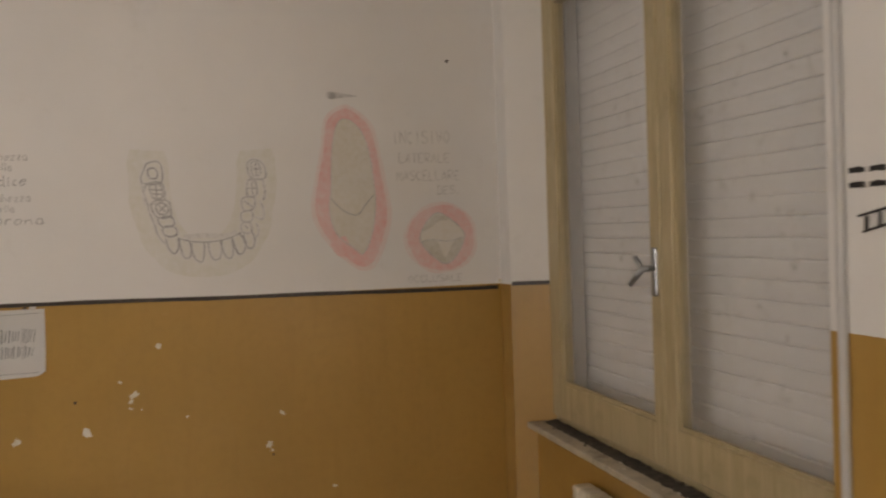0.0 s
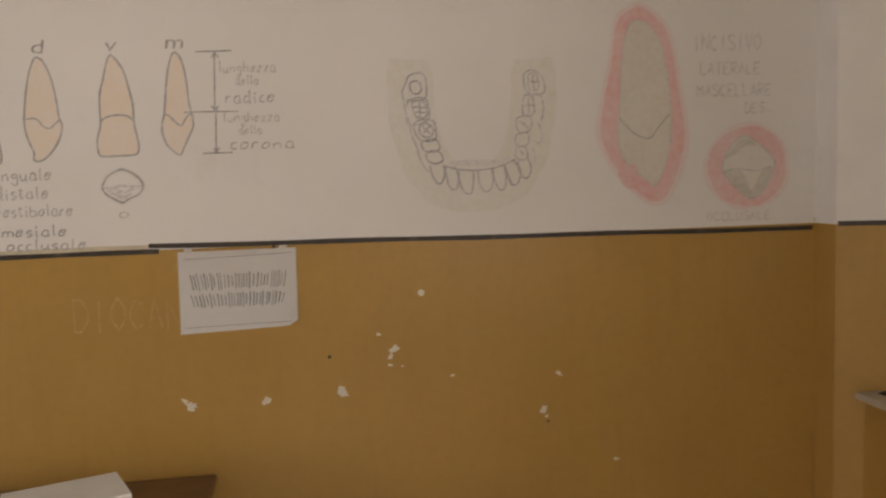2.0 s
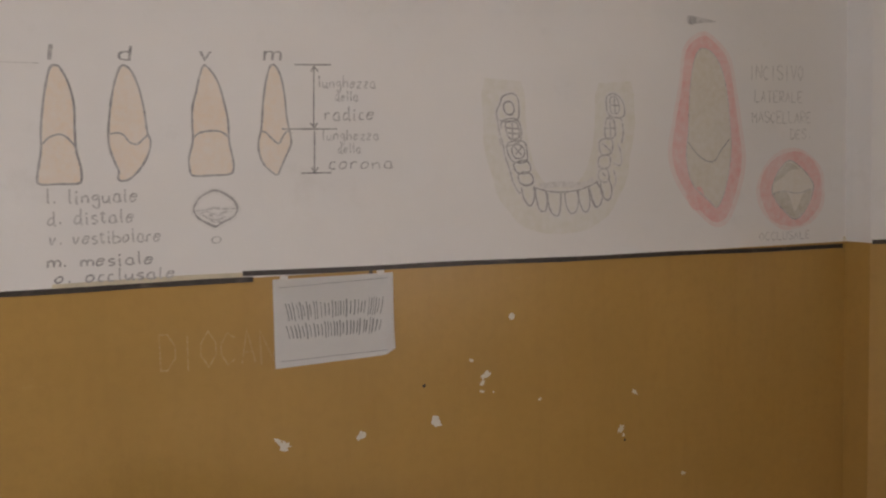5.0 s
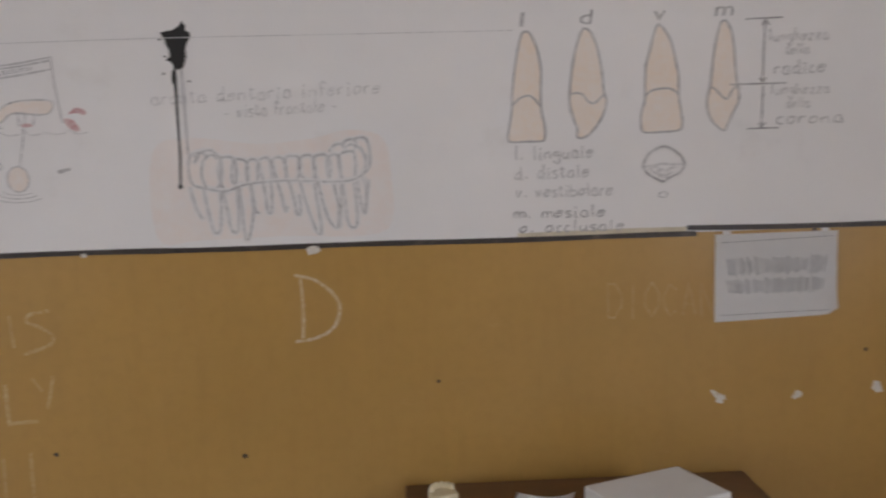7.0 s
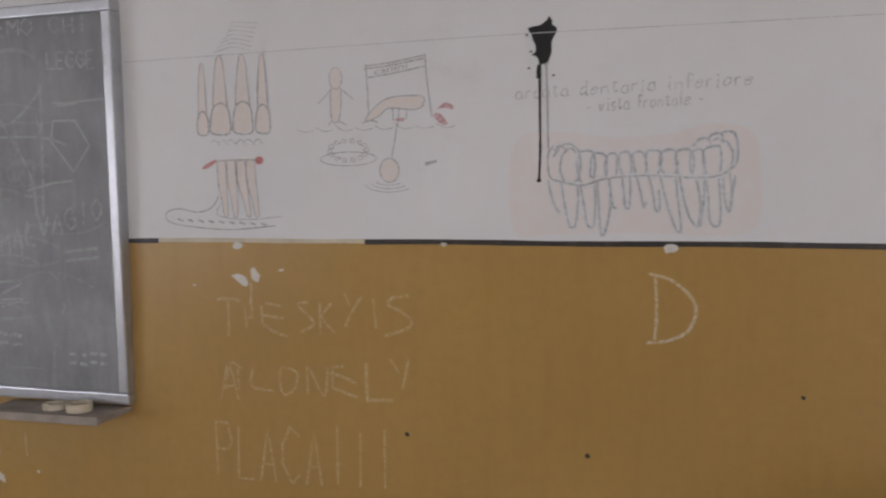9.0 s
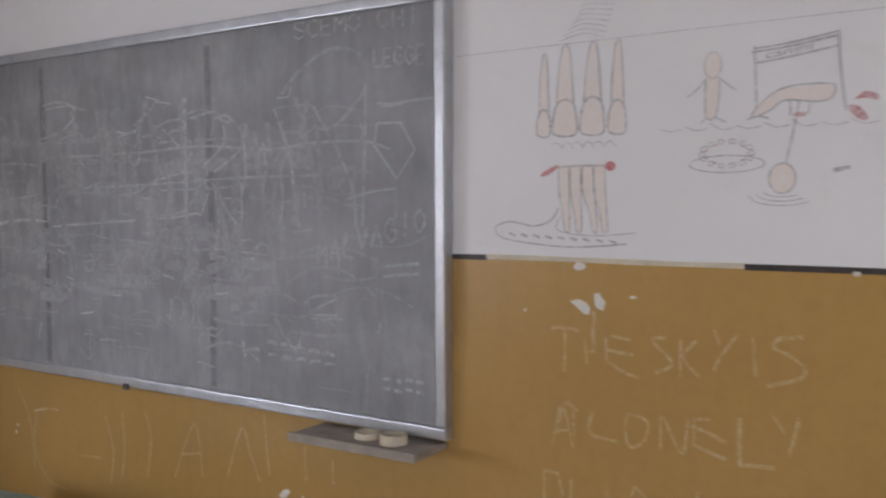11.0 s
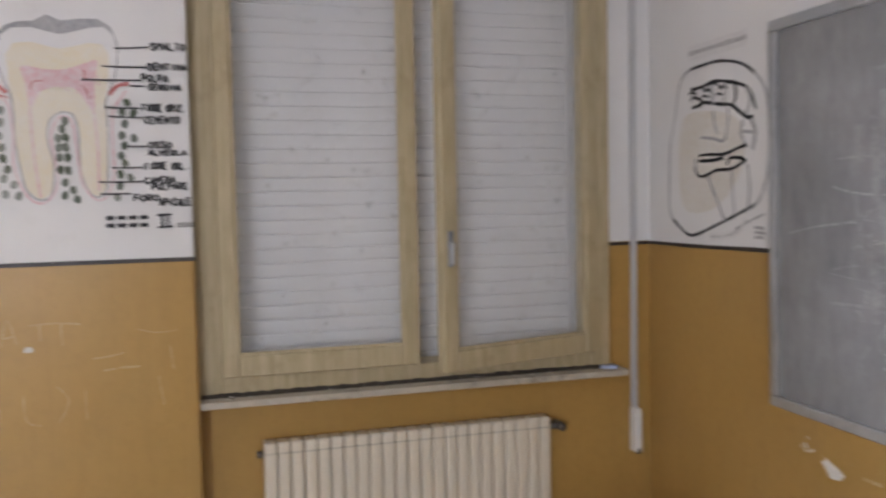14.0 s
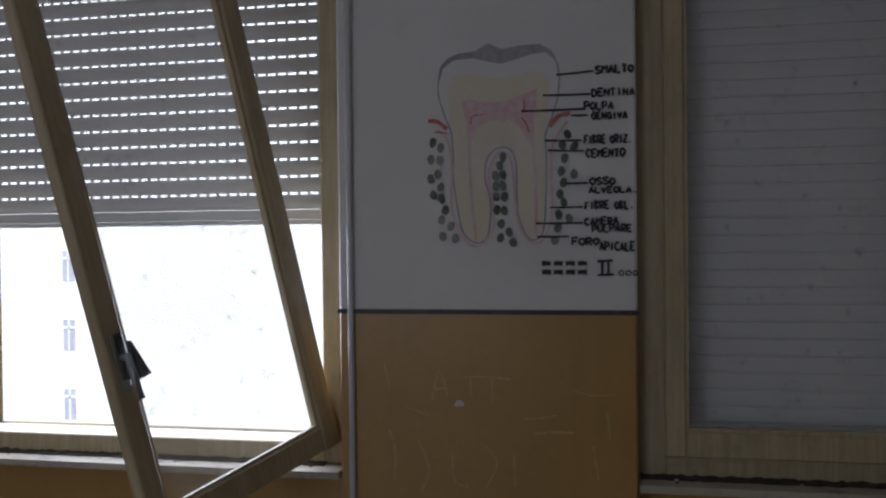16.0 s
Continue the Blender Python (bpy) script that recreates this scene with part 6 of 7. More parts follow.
pen(words, SCRATCH, 0.007, (-0.714, 1.35), (-0.707, 1.268), name="letter_stroke")
pen(words, SCRATCH, 0.009, (-0.615, 1.358), (-0.66, 1.351), (-0.672, 1.334), (-0.638, 1.316), (-0.611, 1.296), (-0.618, 1.273), (-0.684, 1.251), name="letter_stroke")
pen(words, SCRATCH, 0.008, (-1.158, 1.085), (-1.14, 1.161), (-1.108, 1.145), name="letter_stroke")
pen(words, SCRATCH, 0.006, (-1.119, 1.15), (-1.115, 1.087), name="letter_stroke")
pen(words, SCRATCH, 0.008, (-1.07, 1.15), (-1.075, 1.097), (-1.01, 1.087), name="letter_stroke")
pen(words, SCRATCH, 0.007, (-0.985, 1.155), (-0.94, 1.142), (-0.946, 1.097), (-0.978, 1.079), (-0.991, 1.116), (-0.985, 1.155), name="letter_stroke")
pen(words, SCRATCH, 0.007, (-0.908, 1.084), (-0.907, 1.159), (-0.878, 1.107), (-0.857, 1.083), (-0.848, 1.161), name="letter_stroke")
pen(words, SCRATCH, 0.008, (-0.836, 1.16), (-0.801, 1.165), name="letter_stroke")
pen(words, SCRATCH, 0.006, (-0.834, 1.157), (-0.835, 1.104), name="letter_stroke")
pen(words, SCRATCH, 0.009, (-0.842, 1.143), (-0.806, 1.136), (-0.766, 1.118), name="letter_stroke")
pen(words, SCRATCH, 0.01, (-0.835, 1.104), (-0.765, 1.082), name="letter_stroke")
pen(words, SCRATCH, 0.01, (-0.738, 1.176), (-0.736, 1.081), (-0.725, 1.077), (-0.665, 1.079), name="letter_stroke")
pen(words, SCRATCH, 0.006, (-0.672, 1.191), (-0.647, 1.154), name="letter_stroke")
pen(words, SCRATCH, 0.008, (-0.619, 1.192), (-0.632, 1.133), (-0.639, 1.109), name="letter_stroke")
pen(words, SCRATCH, 0.006, (-1.172, 1.052), (-1.148, 1.155), (-1.118, 1.056), name="letter_stroke")
pen(words, SCRATCH, 0.006, (-1.162, 1.092), (-1.130, 1.096), name="letter_stroke")
letters(north, "PLACA!!!", -1.200, 0.832, 0.545, 0.155, 0.0072, SCRATCH, words)
letter = drawing("scratched_words", "single large chalk letter on the ochre dado", 0.04, 1.26, north, "lettering")
bm = ribbon(bmesh.new(), north, [(0.006, 1.420), (0.010, 1.34), (0.006, 1.264)], 0.0085)
ribbon(bm, north, [(-0.008, 1.424), (0.045, 1.408), (0.092, 1.365), (0.100, 1.325), (0.080, 1.285), (0.035, 1.262), (-0.014, 1.256)], 0.0085)
part("letter_stroke", bm, stroke_ink("thin_chalk", (0.74, 0.70, 0.62), 0.46, "wall", 120, spread=0.34), letter, world=True)
marks = drawing("chalk_marks", "faint chalked capitals on the ochre dado", 0.88, 1.3, north)
WORN = stroke_ink("worn_chalk", (0.66, 0.58, 0.42), 0.26)
letters(north, "DIOCAN", 0.768, 1.283, 0.285, 0.085, 0.0042, WORN, marks)
marks = drawing("chalk_marks", "large faint scratches on the dado under the blackboard", -2.7, 0.7, north)
pen(marks, CHALKDADO, 0.006, (-3.727, 0.751), (-3.634, 0.76), (-3.563, 0.755), (-3.539, 0.728), name="mark")
pen(marks, CHALKDADO, 0.008, (-3.731, 0.601), (-3.656, 0.601), (-3.584, 0.62), name="mark")
pen(marks, SCRATCH, 0.008, (-3.714, 0.558), (-3.639, 0.557), (-3.585, 0.586), (-3.541, 0.658), (-3.553, 0.714), (-3.598, 0.746), name="mark")
pen(marks, CHALKDADO, 0.007, (-3.215, 0.884), (-3.146, 0.9), (-3.08, 0.904), name="mark")
pen(marks, SCRATCH, 0.006, (-2.955, 0.76), (-2.897, 0.765), (-2.851, 0.764), name="mark")
pen(marks, SCRATCH, 0.01, (-3.559, 0.922), (-3.491, 0.924), name="mark")
pen(marks, CHALKDADO, 0.008, (-3.798, 0.948), (-3.775, 0.936), (-3.74, 0.946), name="mark")
pen(marks, SCRATCH, 0.01, (-3.475, 0.87), (-3.462, 0.719), (-3.432, 0.593), name="mark")
pen(marks, SCRATCH, 0.009, (-3.316, 0.96), (-3.244, 0.85), (-3.218, 0.677), name="mark")
pen(marks, SCRATCH, 0.008, (-3.179, 0.899), (-3.081, 0.906), name="mark")
pen(marks, SCRATCH, 0.008, (-3.196, 0.891), (-3.219, 0.754), (-3.14, 0.643), (-3.028, 0.627), name="mark")
pen(marks, SCRATCH, 0.008, (-2.945, 0.761), (-2.839, 0.771), name="mark")
pen(marks, SCRATCH, 0.008, (-2.622, 0.959), (-2.592, 0.871), (-2.614, 0.738), name="mark")
pen(marks, SCRATCH, 0.008, (-2.733, 0.944), (-2.723, 0.813), (-2.74, 0.715), name="mark")
pen(marks, SCRATCH, 0.008, (-2.482, 0.762), (-2.389, 0.946), (-2.356, 0.784), name="mark")
pen(marks, SCRATCH, 0.008, (-2.454, 0.838), (-2.367, 0.856), name="mark")
pen(marks, SCRATCH, 0.008, (-2.248, 0.804), (-2.188, 0.959), (-2.155, 0.888), (-2.116, 0.807), name="mark")
pen(marks, SCRATCH, 0.008, (-2.098, 1.013), (-2.088, 0.915), (-2.076, 0.834), name="mark")
pen(marks, SCRATCH, 0.008, (-1.941, 0.939), (-1.938, 0.84), name="mark")
pen(marks, SCRATCH, 0.008, (-1.841, 0.916), (-1.838, 0.846), name="mark")
pen(marks, SCRATCH, 0.008, (-2.82, 0.913), (-2.78, 0.804), (-2.798, 0.685), name="mark")
marks = drawing("chalk_marks", "faint scratches on the ochre part of the pilaster", -2.0, 1.1, pilface)
pen(marks, SCRATCH, 0.005, (-2.207, 1.252), (-2.185, 1.333), (-2.163, 1.26), face=pilface, name="mark")
pen(marks, SCRATCH, 0.005, (-2.202, 1.278), (-2.166, 1.285), face=pilface, name="mark")
pen(marks, SCRATCH, 0.005, (-2.126, 1.314), (-2.055, 1.317), (-1.985, 1.311), face=pilface, name="mark")
pen(marks, SCRATCH, 0.005, (-2.039, 1.313), (-2.038, 1.282), (-2.037, 1.247), face=pilface, name="mark")
pen(marks, SCRATCH, 0.004, (-2.099, 1.315), (-2.097, 1.265), face=pilface, name="mark")
pen(marks, SCRATCH, 0.005, (-1.955, 1.203), (-1.908, 1.207), (-1.862, 1.216), face=pilface, name="mark")
pen(marks, SCRATCH, 0.006, (-1.924, 1.164), (-1.87, 1.17), (-1.817, 1.17), face=pilface, name="mark")
pen(marks, SCRATCH, 0.005, (-2.33, 1.163), (-2.314, 1.1), (-2.318, 1.02), face=pilface, name="mark")
pen(marks, SCRATCH, 0.005, (-2.248, 1.134), (-2.217, 1.056), (-2.242, 0.991), face=pilface, name="mark")
pen(marks, SCRATCH, 0.004, (-2.152, 1.106), (-2.145, 1.027), (-2.105, 1.01), face=pilface, name="mark")
pen(marks, SCRATCH, 0.004, (-2.057, 1.125), (-2.026, 1.079), (-2.055, 1.015), face=pilface, name="mark")
pen(marks, SCRATCH, 0.004, (-1.979, 1.112), (-1.977, 1.019), face=pilface, name="mark")
pen(marks, SCRATCH, 0.005, (-1.765, 1.135), (-1.751, 1.044), face=pilface, name="mark")
pen(marks, SCRATCH, 0.005, (-1.727, 1.228), (-1.72, 1.152), face=pilface, name="mark")
pen(marks, SCRATCH, 0.004, (-2.344, 1.354), (-2.328, 1.275), face=pilface, name="mark")
pen(marks, SCRATCH, 0.003, (-1.824, 1.286), (-1.764, 1.272), (-1.704, 1.277), face=pilface, name="mark")
pen(marks, SCRATCH, 0.003, (-2.28, 1.228), (-2.215, 1.206), face=pilface, name="mark")

# chips in the paint
chips = thing("paint_chips", "white chips knocked out of the ochre paint", "paint chip", at=pose(1.0, 0, 1.1))
bm = bmesh.new()
for u, v, r in ((1.70, 1.344, 0.012), (1.47, 1.077, 0.017), (2.048, 0.985, 0.014), (2.056, 0.965, 0.006), (1.045, 1.080, 0.011), (1.060, 1.066, 0.016), (1.259, 1.065, 0.016), (1.618, 1.188, 0.015), (1.608, 1.168, 0.010), (1.606, 1.145, 0.007), (1.640, 1.139, 0.004),
                (1.576, 1.233, 0.006), (1.782, 1.103, 0.005), (2.094, 1.090, 0.013), (2.266, 0.821, 0.010), (-0.977, 1.420, 0.007), (-1.245, 1.375, 0.005),
                (-3.690, 0.930, 0.010), (-3.776, 0.950, 0.011), (-3.770, 0.975, 0.007), (-3.33, 0.79, 0.009), (-3.32, 0.82, 0.008), (-2.02, 0.79, 0.024), (-1.94, 0.775, 0.018), (-1.80, 0.80, 0.008)):
    part("chip", blot(bmesh.new(), north, oval(u, v, r * random.uniform(0.75, 1.15), r * random.uniform(0.40, 0.75), 15, 0.42, random.uniform(-0.9, 0.9)), 0.0006, smooth=False), CHIP, chips, world=True)
part("chip", blot(bmesh.new(), north, [(-1.129, 1.403), (-1.108, 1.409), (-1.088, 1.402), (-1.078, 1.389), (-1.081, 1.374), (-1.094, 1.375), (-1.108, 1.387)], 0.0006, smooth=False), CHIP, chips, world=True)
part("chip", blot(bmesh.new(), north, [(-1.07, 1.422), (-1.057, 1.427), (-1.052, 1.417), (-1.041, 1.405), (-1.047, 1.385), (-1.061, 1.39), (-1.067, 1.396)], 0.0006, smooth=False), CHIP, chips, world=True)
part("chip", blot(bmesh.new(), north, [(-3.714, 0.923), (-3.684, 0.933), (-3.647, 0.922), (-3.623, 0.909), (-3.637, 0.89), (-3.678, 0.885), (-3.692, 0.903)], 0.0006, smooth=False), CHIP, chips, world=True)
pen(chips, CHALKDADO, 0.008, (-1.07, 1.382), (-1.068, 1.358), (-1.071, 1.323), name="chip_streak")
part("chip", blot(bmesh.new(), pilface, oval(-2.131, 1.241, 0.014, 0.009, 9, 0.25), 0.0006, smooth=False), CHIP, chips, world=True)
for u, v, r in ((0.04, 1.484, 0.014), (-0.519, 1.492, 0.007), (-1.104, 1.486, 0.012)):
    part("chip", blot(bmesh.new(), north, oval(u, v, r * 1.2, r * 0.8, 9, 0.25), 0.0052, smooth=False), CHIP, chips, world=True)
for u, v, r in ((-0.156, 0.966, 0.006), (-0.627, 0.991, 0.006), (0.34, 1.14, 0.005), (1.438, 1.178, 0.005), (1.30, 1.49, 0.006), (2.06, 0.95, 0.004), (2.72, 2.3, 0.006)):
    part("hole", blot(bmesh.new(), north, oval(u, v, r, r, 7, 0.2), 0.0007), TAPE, chips, world=True)

# notice on the wall
note = thing("paper_notice", "white notice taped under the dado line, text unreadable", "notice", at=pose(1.2, 0, 1.27))
bm, nx, ny = bmesh.new(), 14, 10
g = []
for i in range(nx + 1):
    col = []
    for j in range(ny + 1):
        a, b = i / nx, j / ny
        lift = 0.003 + 0.005 * (1 - b) ** 2 * (0.4 + 0.6 * a)
        rise = 0.016 * max(0.0, (a - 0.90) / 0.10) ** 2 * max(0.0, 1 - b * 3)
        col.append(bm.verts.new((1.045 + 0.312 * a + 0.002 * b, -lift - rise * 0.4, 1.264 + 0.223 * b + 0.010 * a * (1 - b) + rise)))
    g.append(col)
for i in range(nx):
    for j in range(ny):
        bm.faces.new((g[i][j], g[i + 1][j], g[i + 1][j + 1], g[i][j + 1]))
bmesh.ops.solidify(bm, geom=bm.faces[:], thickness=0.0006)
part("paper", bm, PAPER, note, world=True)


def onpaper(u, v, d):
    a, b = (u - 1.052) / 0.303, (v - 1.268) / 0.221
    return (u, -(0.003 + 0.005 * (1 - b) ** 2 * (0.4 + 0.6 * a)) - 0.0012, v)


PRINT = plain("grey_print", (0.36, 0.36, 0.37), 0.8, vary=0.35, scale=60)
for row, h in ((1.404, 0.048), (1.353, 0.044)):
    u = 1.080
    while u < 1.328:
        k = random.uniform(0.6, 1.0)
        lean = 0.004 * (u - 1.2) / 0.12
        part("text_bar", ribbon(bmesh.new(), onpaper, [(u - lean, row - h * 0.5 * k), (u + 0.001, row), (u + lean, row + h * 0.5 * k)], random.uniform(0.002, 0.0042)), PRINT, note, world=True)
        u += random.uniform(0.006, 0.011)
part("ruled_line", ribbon(bmesh.new(), onpaper, [(1.062, 1.466), (1.2, 1.470), (1.345, 1.474)], 0.0014), PRINT, note, world=True)
bm = bmesh.new()
ribbon(bm, onpaper, [(1.058, 1.281), (1.2, 1.284), (1.34, 1.286)], 0.0014)
part("ruled_line", bm, PRINT, note, world=True)
for x in (1.075, 1.325):
    part("sticky_tape", boxes((x - 0.010, x + 0.010, -0.0068, -0.0045, 1.484, 1.495), bevel=0.0008), WHITEPL, note, world=True)

# chalk on the blackboard
random.seed(7)
chalk = thing("chalk_writing", "layers of smeared white chalk scribbles on the blackboard", "chalk writing", kind="stuff", at=pose(-2.67, -0.03, 1.1))


def scribbles(bm, n, u0, u1, v0, v1, size, width):
    for _ in range(n):
        u, v, s = random.uniform(u0, u1), random.uniform(v0, v1), size * random.uniform(0.5, 1.4)
        kind = random.random()
        if kind < 0.35:
            pts = [(u, v - s * 0.6), (u + random.uniform(-0.2, 0.2) * s, v), (u + random.uniform(-0.2, 0.2) * s, v + s * 0.6)]
        elif kind < 0.6:
            pts = [(u - s, v), (u, v + random.uniform(-0.1, 0.1) * s), (u + s, v + random.uniform(-0.15, 0.15) * s)]
        else:
            a0 = random.uniform(0, 6.28)
            pts = [(u + 0.45 * s * math.cos(a0 + k * 0.8), v + 0.55 * s * math.sin(a0 + k * 0.8)) for k in range(random.randint(3, 7))]
        pts = [(min(max(p, BX0 + 0.04), BX1 - 0.04), min(max(q, BZ0 + 0.04), BZ1 - 0.04)) for p, q in pts]
        ribbon(bm, slateface, pts, width * random.uniform(0.7, 1.4))
    return bm


def dashes(bm, n, u0, u1, v0, v1, size, width):
    """Short level chalk dashes, slightly bowed."""
    for _ in range(n):
        u, v, s = random.uniform(u0, u1), random.uniform(v0, v1), size * random.uniform(0.4, 1.6)
        b, c = random.uniform(-0.12, 0.16) * s, random.uniform(-0.10, 0.14) * s
        ribbon(bm, slateface, [(u - s / 2, v), (u - s * 0.15, v + b), (u + s * 0.2, v + b * 0.8), (u + s / 2, v + c)], width * random.uniform(0.5, 1.3))
    return bm


def strikes(bm, n, u0, u1, v0, v1, size, width):
    """Upright strokes left from wiped letters."""
    for _ in range(n):
        u, v, s = random.uniform(u0, u1), random.uniform(v0, v1), size * random.uniform(0.4, 1.4)
        lean = random.uniform(-0.25, 0.2) * s
        ribbon(bm, slateface, [(u, v - s / 2), (u + lean * 0.4, v), (u + lean, v + s / 2)], width * random.uniform(0.6, 1.5))
    return bm


part("wiped_strokes", strikes(bmesh.new(), 60, -3.55, -1.70, 1.42, 1.88, 0.17, 0.020), CHALKSOFT, chalk, world=True)
part("wiped_strokes", strikes(bmesh.new(), 26, -3.45, -2.0, 1.45, 1.85, 0.16, 0.045), CHALKSOFT, chalk, world=True)
part("wiped_strokes", dashes(bmesh.new(), 22, -3.4, -1.8, 1.30, 1.85, 0.24, 0.040), CHALKSOFT, chalk, world=True)
part("wiped_strokes", scribbles(bmesh.new(), 70, -3.6, -1.6, 1.15, 1.95, 0.08, 0.007), CHALKSOFT, chalk, world=True)
parts("rubbed_stroke", scribbles(bmesh.new(), 40, -3.55, -1.65, 1.15, 1.85, 0.05, 0.006), CHALKMID, chalk, world=True)
part("wiped_strokes", dashes(bmesh.new(), 40, -3.6, -1.6, 1.12, 1.90, 0.20, 0.007), CHALKSOFT, chalk, world=True)
parts("fresh_stroke", dashes(bmesh.new(), 26, -3.5, -1.6, 1.12, 1.75, 0.055, 0.0042), CHALKMID, chalk, world=True)
pen(chalk, CHALK, 0.007, (-1.662, 1.842), (-1.588, 1.84), (-1.544, 1.769), (-1.601, 1.696), (-1.671, 1.784), (-1.662, 1.842), face=slateface, smooth=False, name="chalk_stroke")
pen(chalk, CHALK, 0.006, (-1.763, 1.644), (-1.708, 1.657), (-1.662, 1.666), (-1.597, 1.671), face=slateface, name="chalk_stroke")
pen(chalk, CHALKMID, 0.009, (-1.698, 1.946), (-1.702, 1.793), (-1.712, 1.571), face=slateface, name="chalk_stroke")
pen(chalk, CHALKMID, 0.009, (-1.877, 1.898), (-1.82, 1.812), (-1.772, 1.735), (-1.741, 1.66), (-1.734, 1.571), face=slateface, name="chalk_stroke")
pen(chalk, CHALKMID, 0.009, (-1.698, 1.931), (-1.762, 1.869), (-1.819, 1.835), (-1.878, 1.842), face=slateface, name="chalk_stroke")
pen(chalk, CHALKMID, 0.01, (-2.02, 1.899), (-1.983, 1.819), (-1.955, 1.724), (-1.944, 1.615), (-1.93, 1.568), face=slateface, name="chalk_stroke")
pen(chalk, CHALKMID, 0.008, (-2.957, 1.791), (-2.614, 1.794), (-2.311, 1.805), (-2.042, 1.786), (-1.878, 1.799), (-1.707, 1.796), (-1.618, 1.772), face=slateface, name="chalk_stroke")
pen(chalk, CHALKMID, 0.008, (-2.812, 1.685), (-2.46, 1.696), (-2.151, 1.708), (-1.859, 1.71), face=slateface, name="chalk_stroke")
pen(chalk, CHALKMID, 0.006, (-2.965, 1.562), (-2.674, 1.578), face=slateface, name="chalk_stroke")
pen(chalk, CHALK, 0.006, (-3.43, 1.555), (-3.254, 1.576), (-3.128, 1.577), face=slateface, name="chalk_stroke")
pen(chalk, CHALKMID, 0.008, (-2.645, 1.656), (-2.485, 1.713), (-2.336, 1.731), face=slateface, name="chalk_stroke")
pen(chalk, CHALKMID, 0.008, (-2.566, 1.59), (-2.412, 1.605), (-2.35, 1.647), (-2.318, 1.697), (-2.324, 1.731), face=slateface, name="chalk_stroke")
pen(chalk, CHALKMID, 0.016, (-2.38, 1.953), (-2.383, 1.8), (-2.381, 1.681), (-2.389, 1.492), face=slateface, name="chalk_stroke")
pen(chalk, CHALKMID, 0.009, (-2.345, 1.892), (-2.262, 1.904), (-2.228, 1.878), (-2.218, 1.811), (-2.312, 1.739), face=slateface, name="chalk_stroke")
pen(chalk, CHALKMID, 0.008, (-3.082, 1.969), (-3.013, 1.978), (-2.936, 1.966), (-2.907, 1.93), (-2.985, 1.878), (-3.112, 1.854), face=slateface, name="chalk_stroke")
pen(chalk, CHALKMID, 0.007, (-2.694, 1.847), (-2.585, 1.878), (-2.557, 1.964), face=slateface, name="chalk_stroke")
pen(chalk, CHALK, 0.005, (-2.557, 1.968), (-2.493, 1.953), face=slateface, name="chalk_stroke")
pen(chalk, CHALKMID, 0.007, (-2.52, 1.866), (-2.444, 1.888), (-2.333, 1.891), face=slateface, name="chalk_stroke")
pen(chalk, CHALKMID, 0.007, (-2.482, 1.864), (-2.432, 1.828), (-2.496, 1.822), face=slateface, name="chalk_stroke")
pen(chalk, CHALKMID, 0.012, (-2.139, 1.841), (-2.133, 1.727), (-2.148, 1.663), face=slateface, name="chalk_stroke")
pen(chalk, CHALKMID, 0.01, (-2.063, 1.806), (-2.053, 1.726), (-2.069, 1.662), face=slateface, name="chalk_stroke")
pen(chalk, CHALKMID, 0.01, (-2, 1.741), (-1.991, 1.646), (-2.002, 1.567), face=slateface, name="chalk_stroke")
pen(chalk, CHALKMID, 0.01, (-2.266, 1.697), (-2.244, 1.596), (-2.257, 1.496), face=slateface, name="chalk_stroke")
pen(chalk, CHALKMID, 0.009, (-2.266, 1.697), (-2.198, 1.597), (-2.153, 1.573), (-2.152, 1.695), face=slateface, name="chalk_stroke")
pen(chalk, CHALKSOFT, 0.012, (-1.988, 1.936), (-1.957, 1.972), (-1.896, 2.014), (-1.828, 2.045), (-1.762, 2.043), (-1.707, 2.019), face=slateface, name="wiped_stroke")
pen(chalk, CHALKSOFT, 0.01, (-1.601, 1.674), (-1.604, 1.602), (-1.618, 1.573), face=slateface, name="wiped_stroke")
pen(chalk, CHALKSOFT, 0.014, (-1.868, 1.867), (-1.855, 1.722), (-1.85, 1.661), face=slateface, name="wiped_stroke")
pen(chalk, CHALKMID, 0.006, (-2.009, 1.929), (-1.967, 1.93), (-1.957, 1.957), face=slateface, name="chalk_stroke")
pen(chalk, CHALKSOFT, 0.007, (-2.067, 1.469), (-1.961, 1.481), (-1.802, 1.494), face=slateface, name="wiped_stroke")
pen(chalk, CHALKMID, 0.006, (-1.961, 1.552), (-1.88, 1.561), face=slateface, name="chalk_stroke")
pen(chalk, CHALKMID, 0.007, (-1.922, 1.349), (-1.881, 1.375), (-1.803, 1.375), (-1.902, 1.326), (-1.803, 1.326), (-1.882, 1.301), face=slateface, name="chalk_stroke")
pen(chalk, CHALKMID, 0.02, (-2.202, 1.322), (-2.175, 1.333), (-2.184, 1.315), face=slateface, name="chalk_stroke")
pen(chalk, CHALKSOFT, 0.01, (-2.048, 1.26), (-2.026, 1.302), (-1.995, 1.248), face=slateface, name="wiped_stroke")
pen(chalk, CHALKMID, 0.006, (-2.319, 1.366), (-2.248, 1.367), face=slateface, name="chalk_stroke")
pen(chalk, CHALKMID, 0.006, (-2.347, 1.149), (-2.275, 1.139), face=slateface, name="chalk_stroke")
pen(chalk, CHALKSOFT, 0.01, (-1.842, 1.315), (-1.765, 1.267), face=slateface, name="wiped_stroke")
pen(chalk, CHALKMID, 0.01, (-2.158, 1.201), (-2.092, 1.21), face=slateface, name="chalk_stroke")
pen(chalk, CHALKMID, 0.01, (-2.158, 1.234), (-2.147, 1.182), face=slateface, name="chalk_stroke")
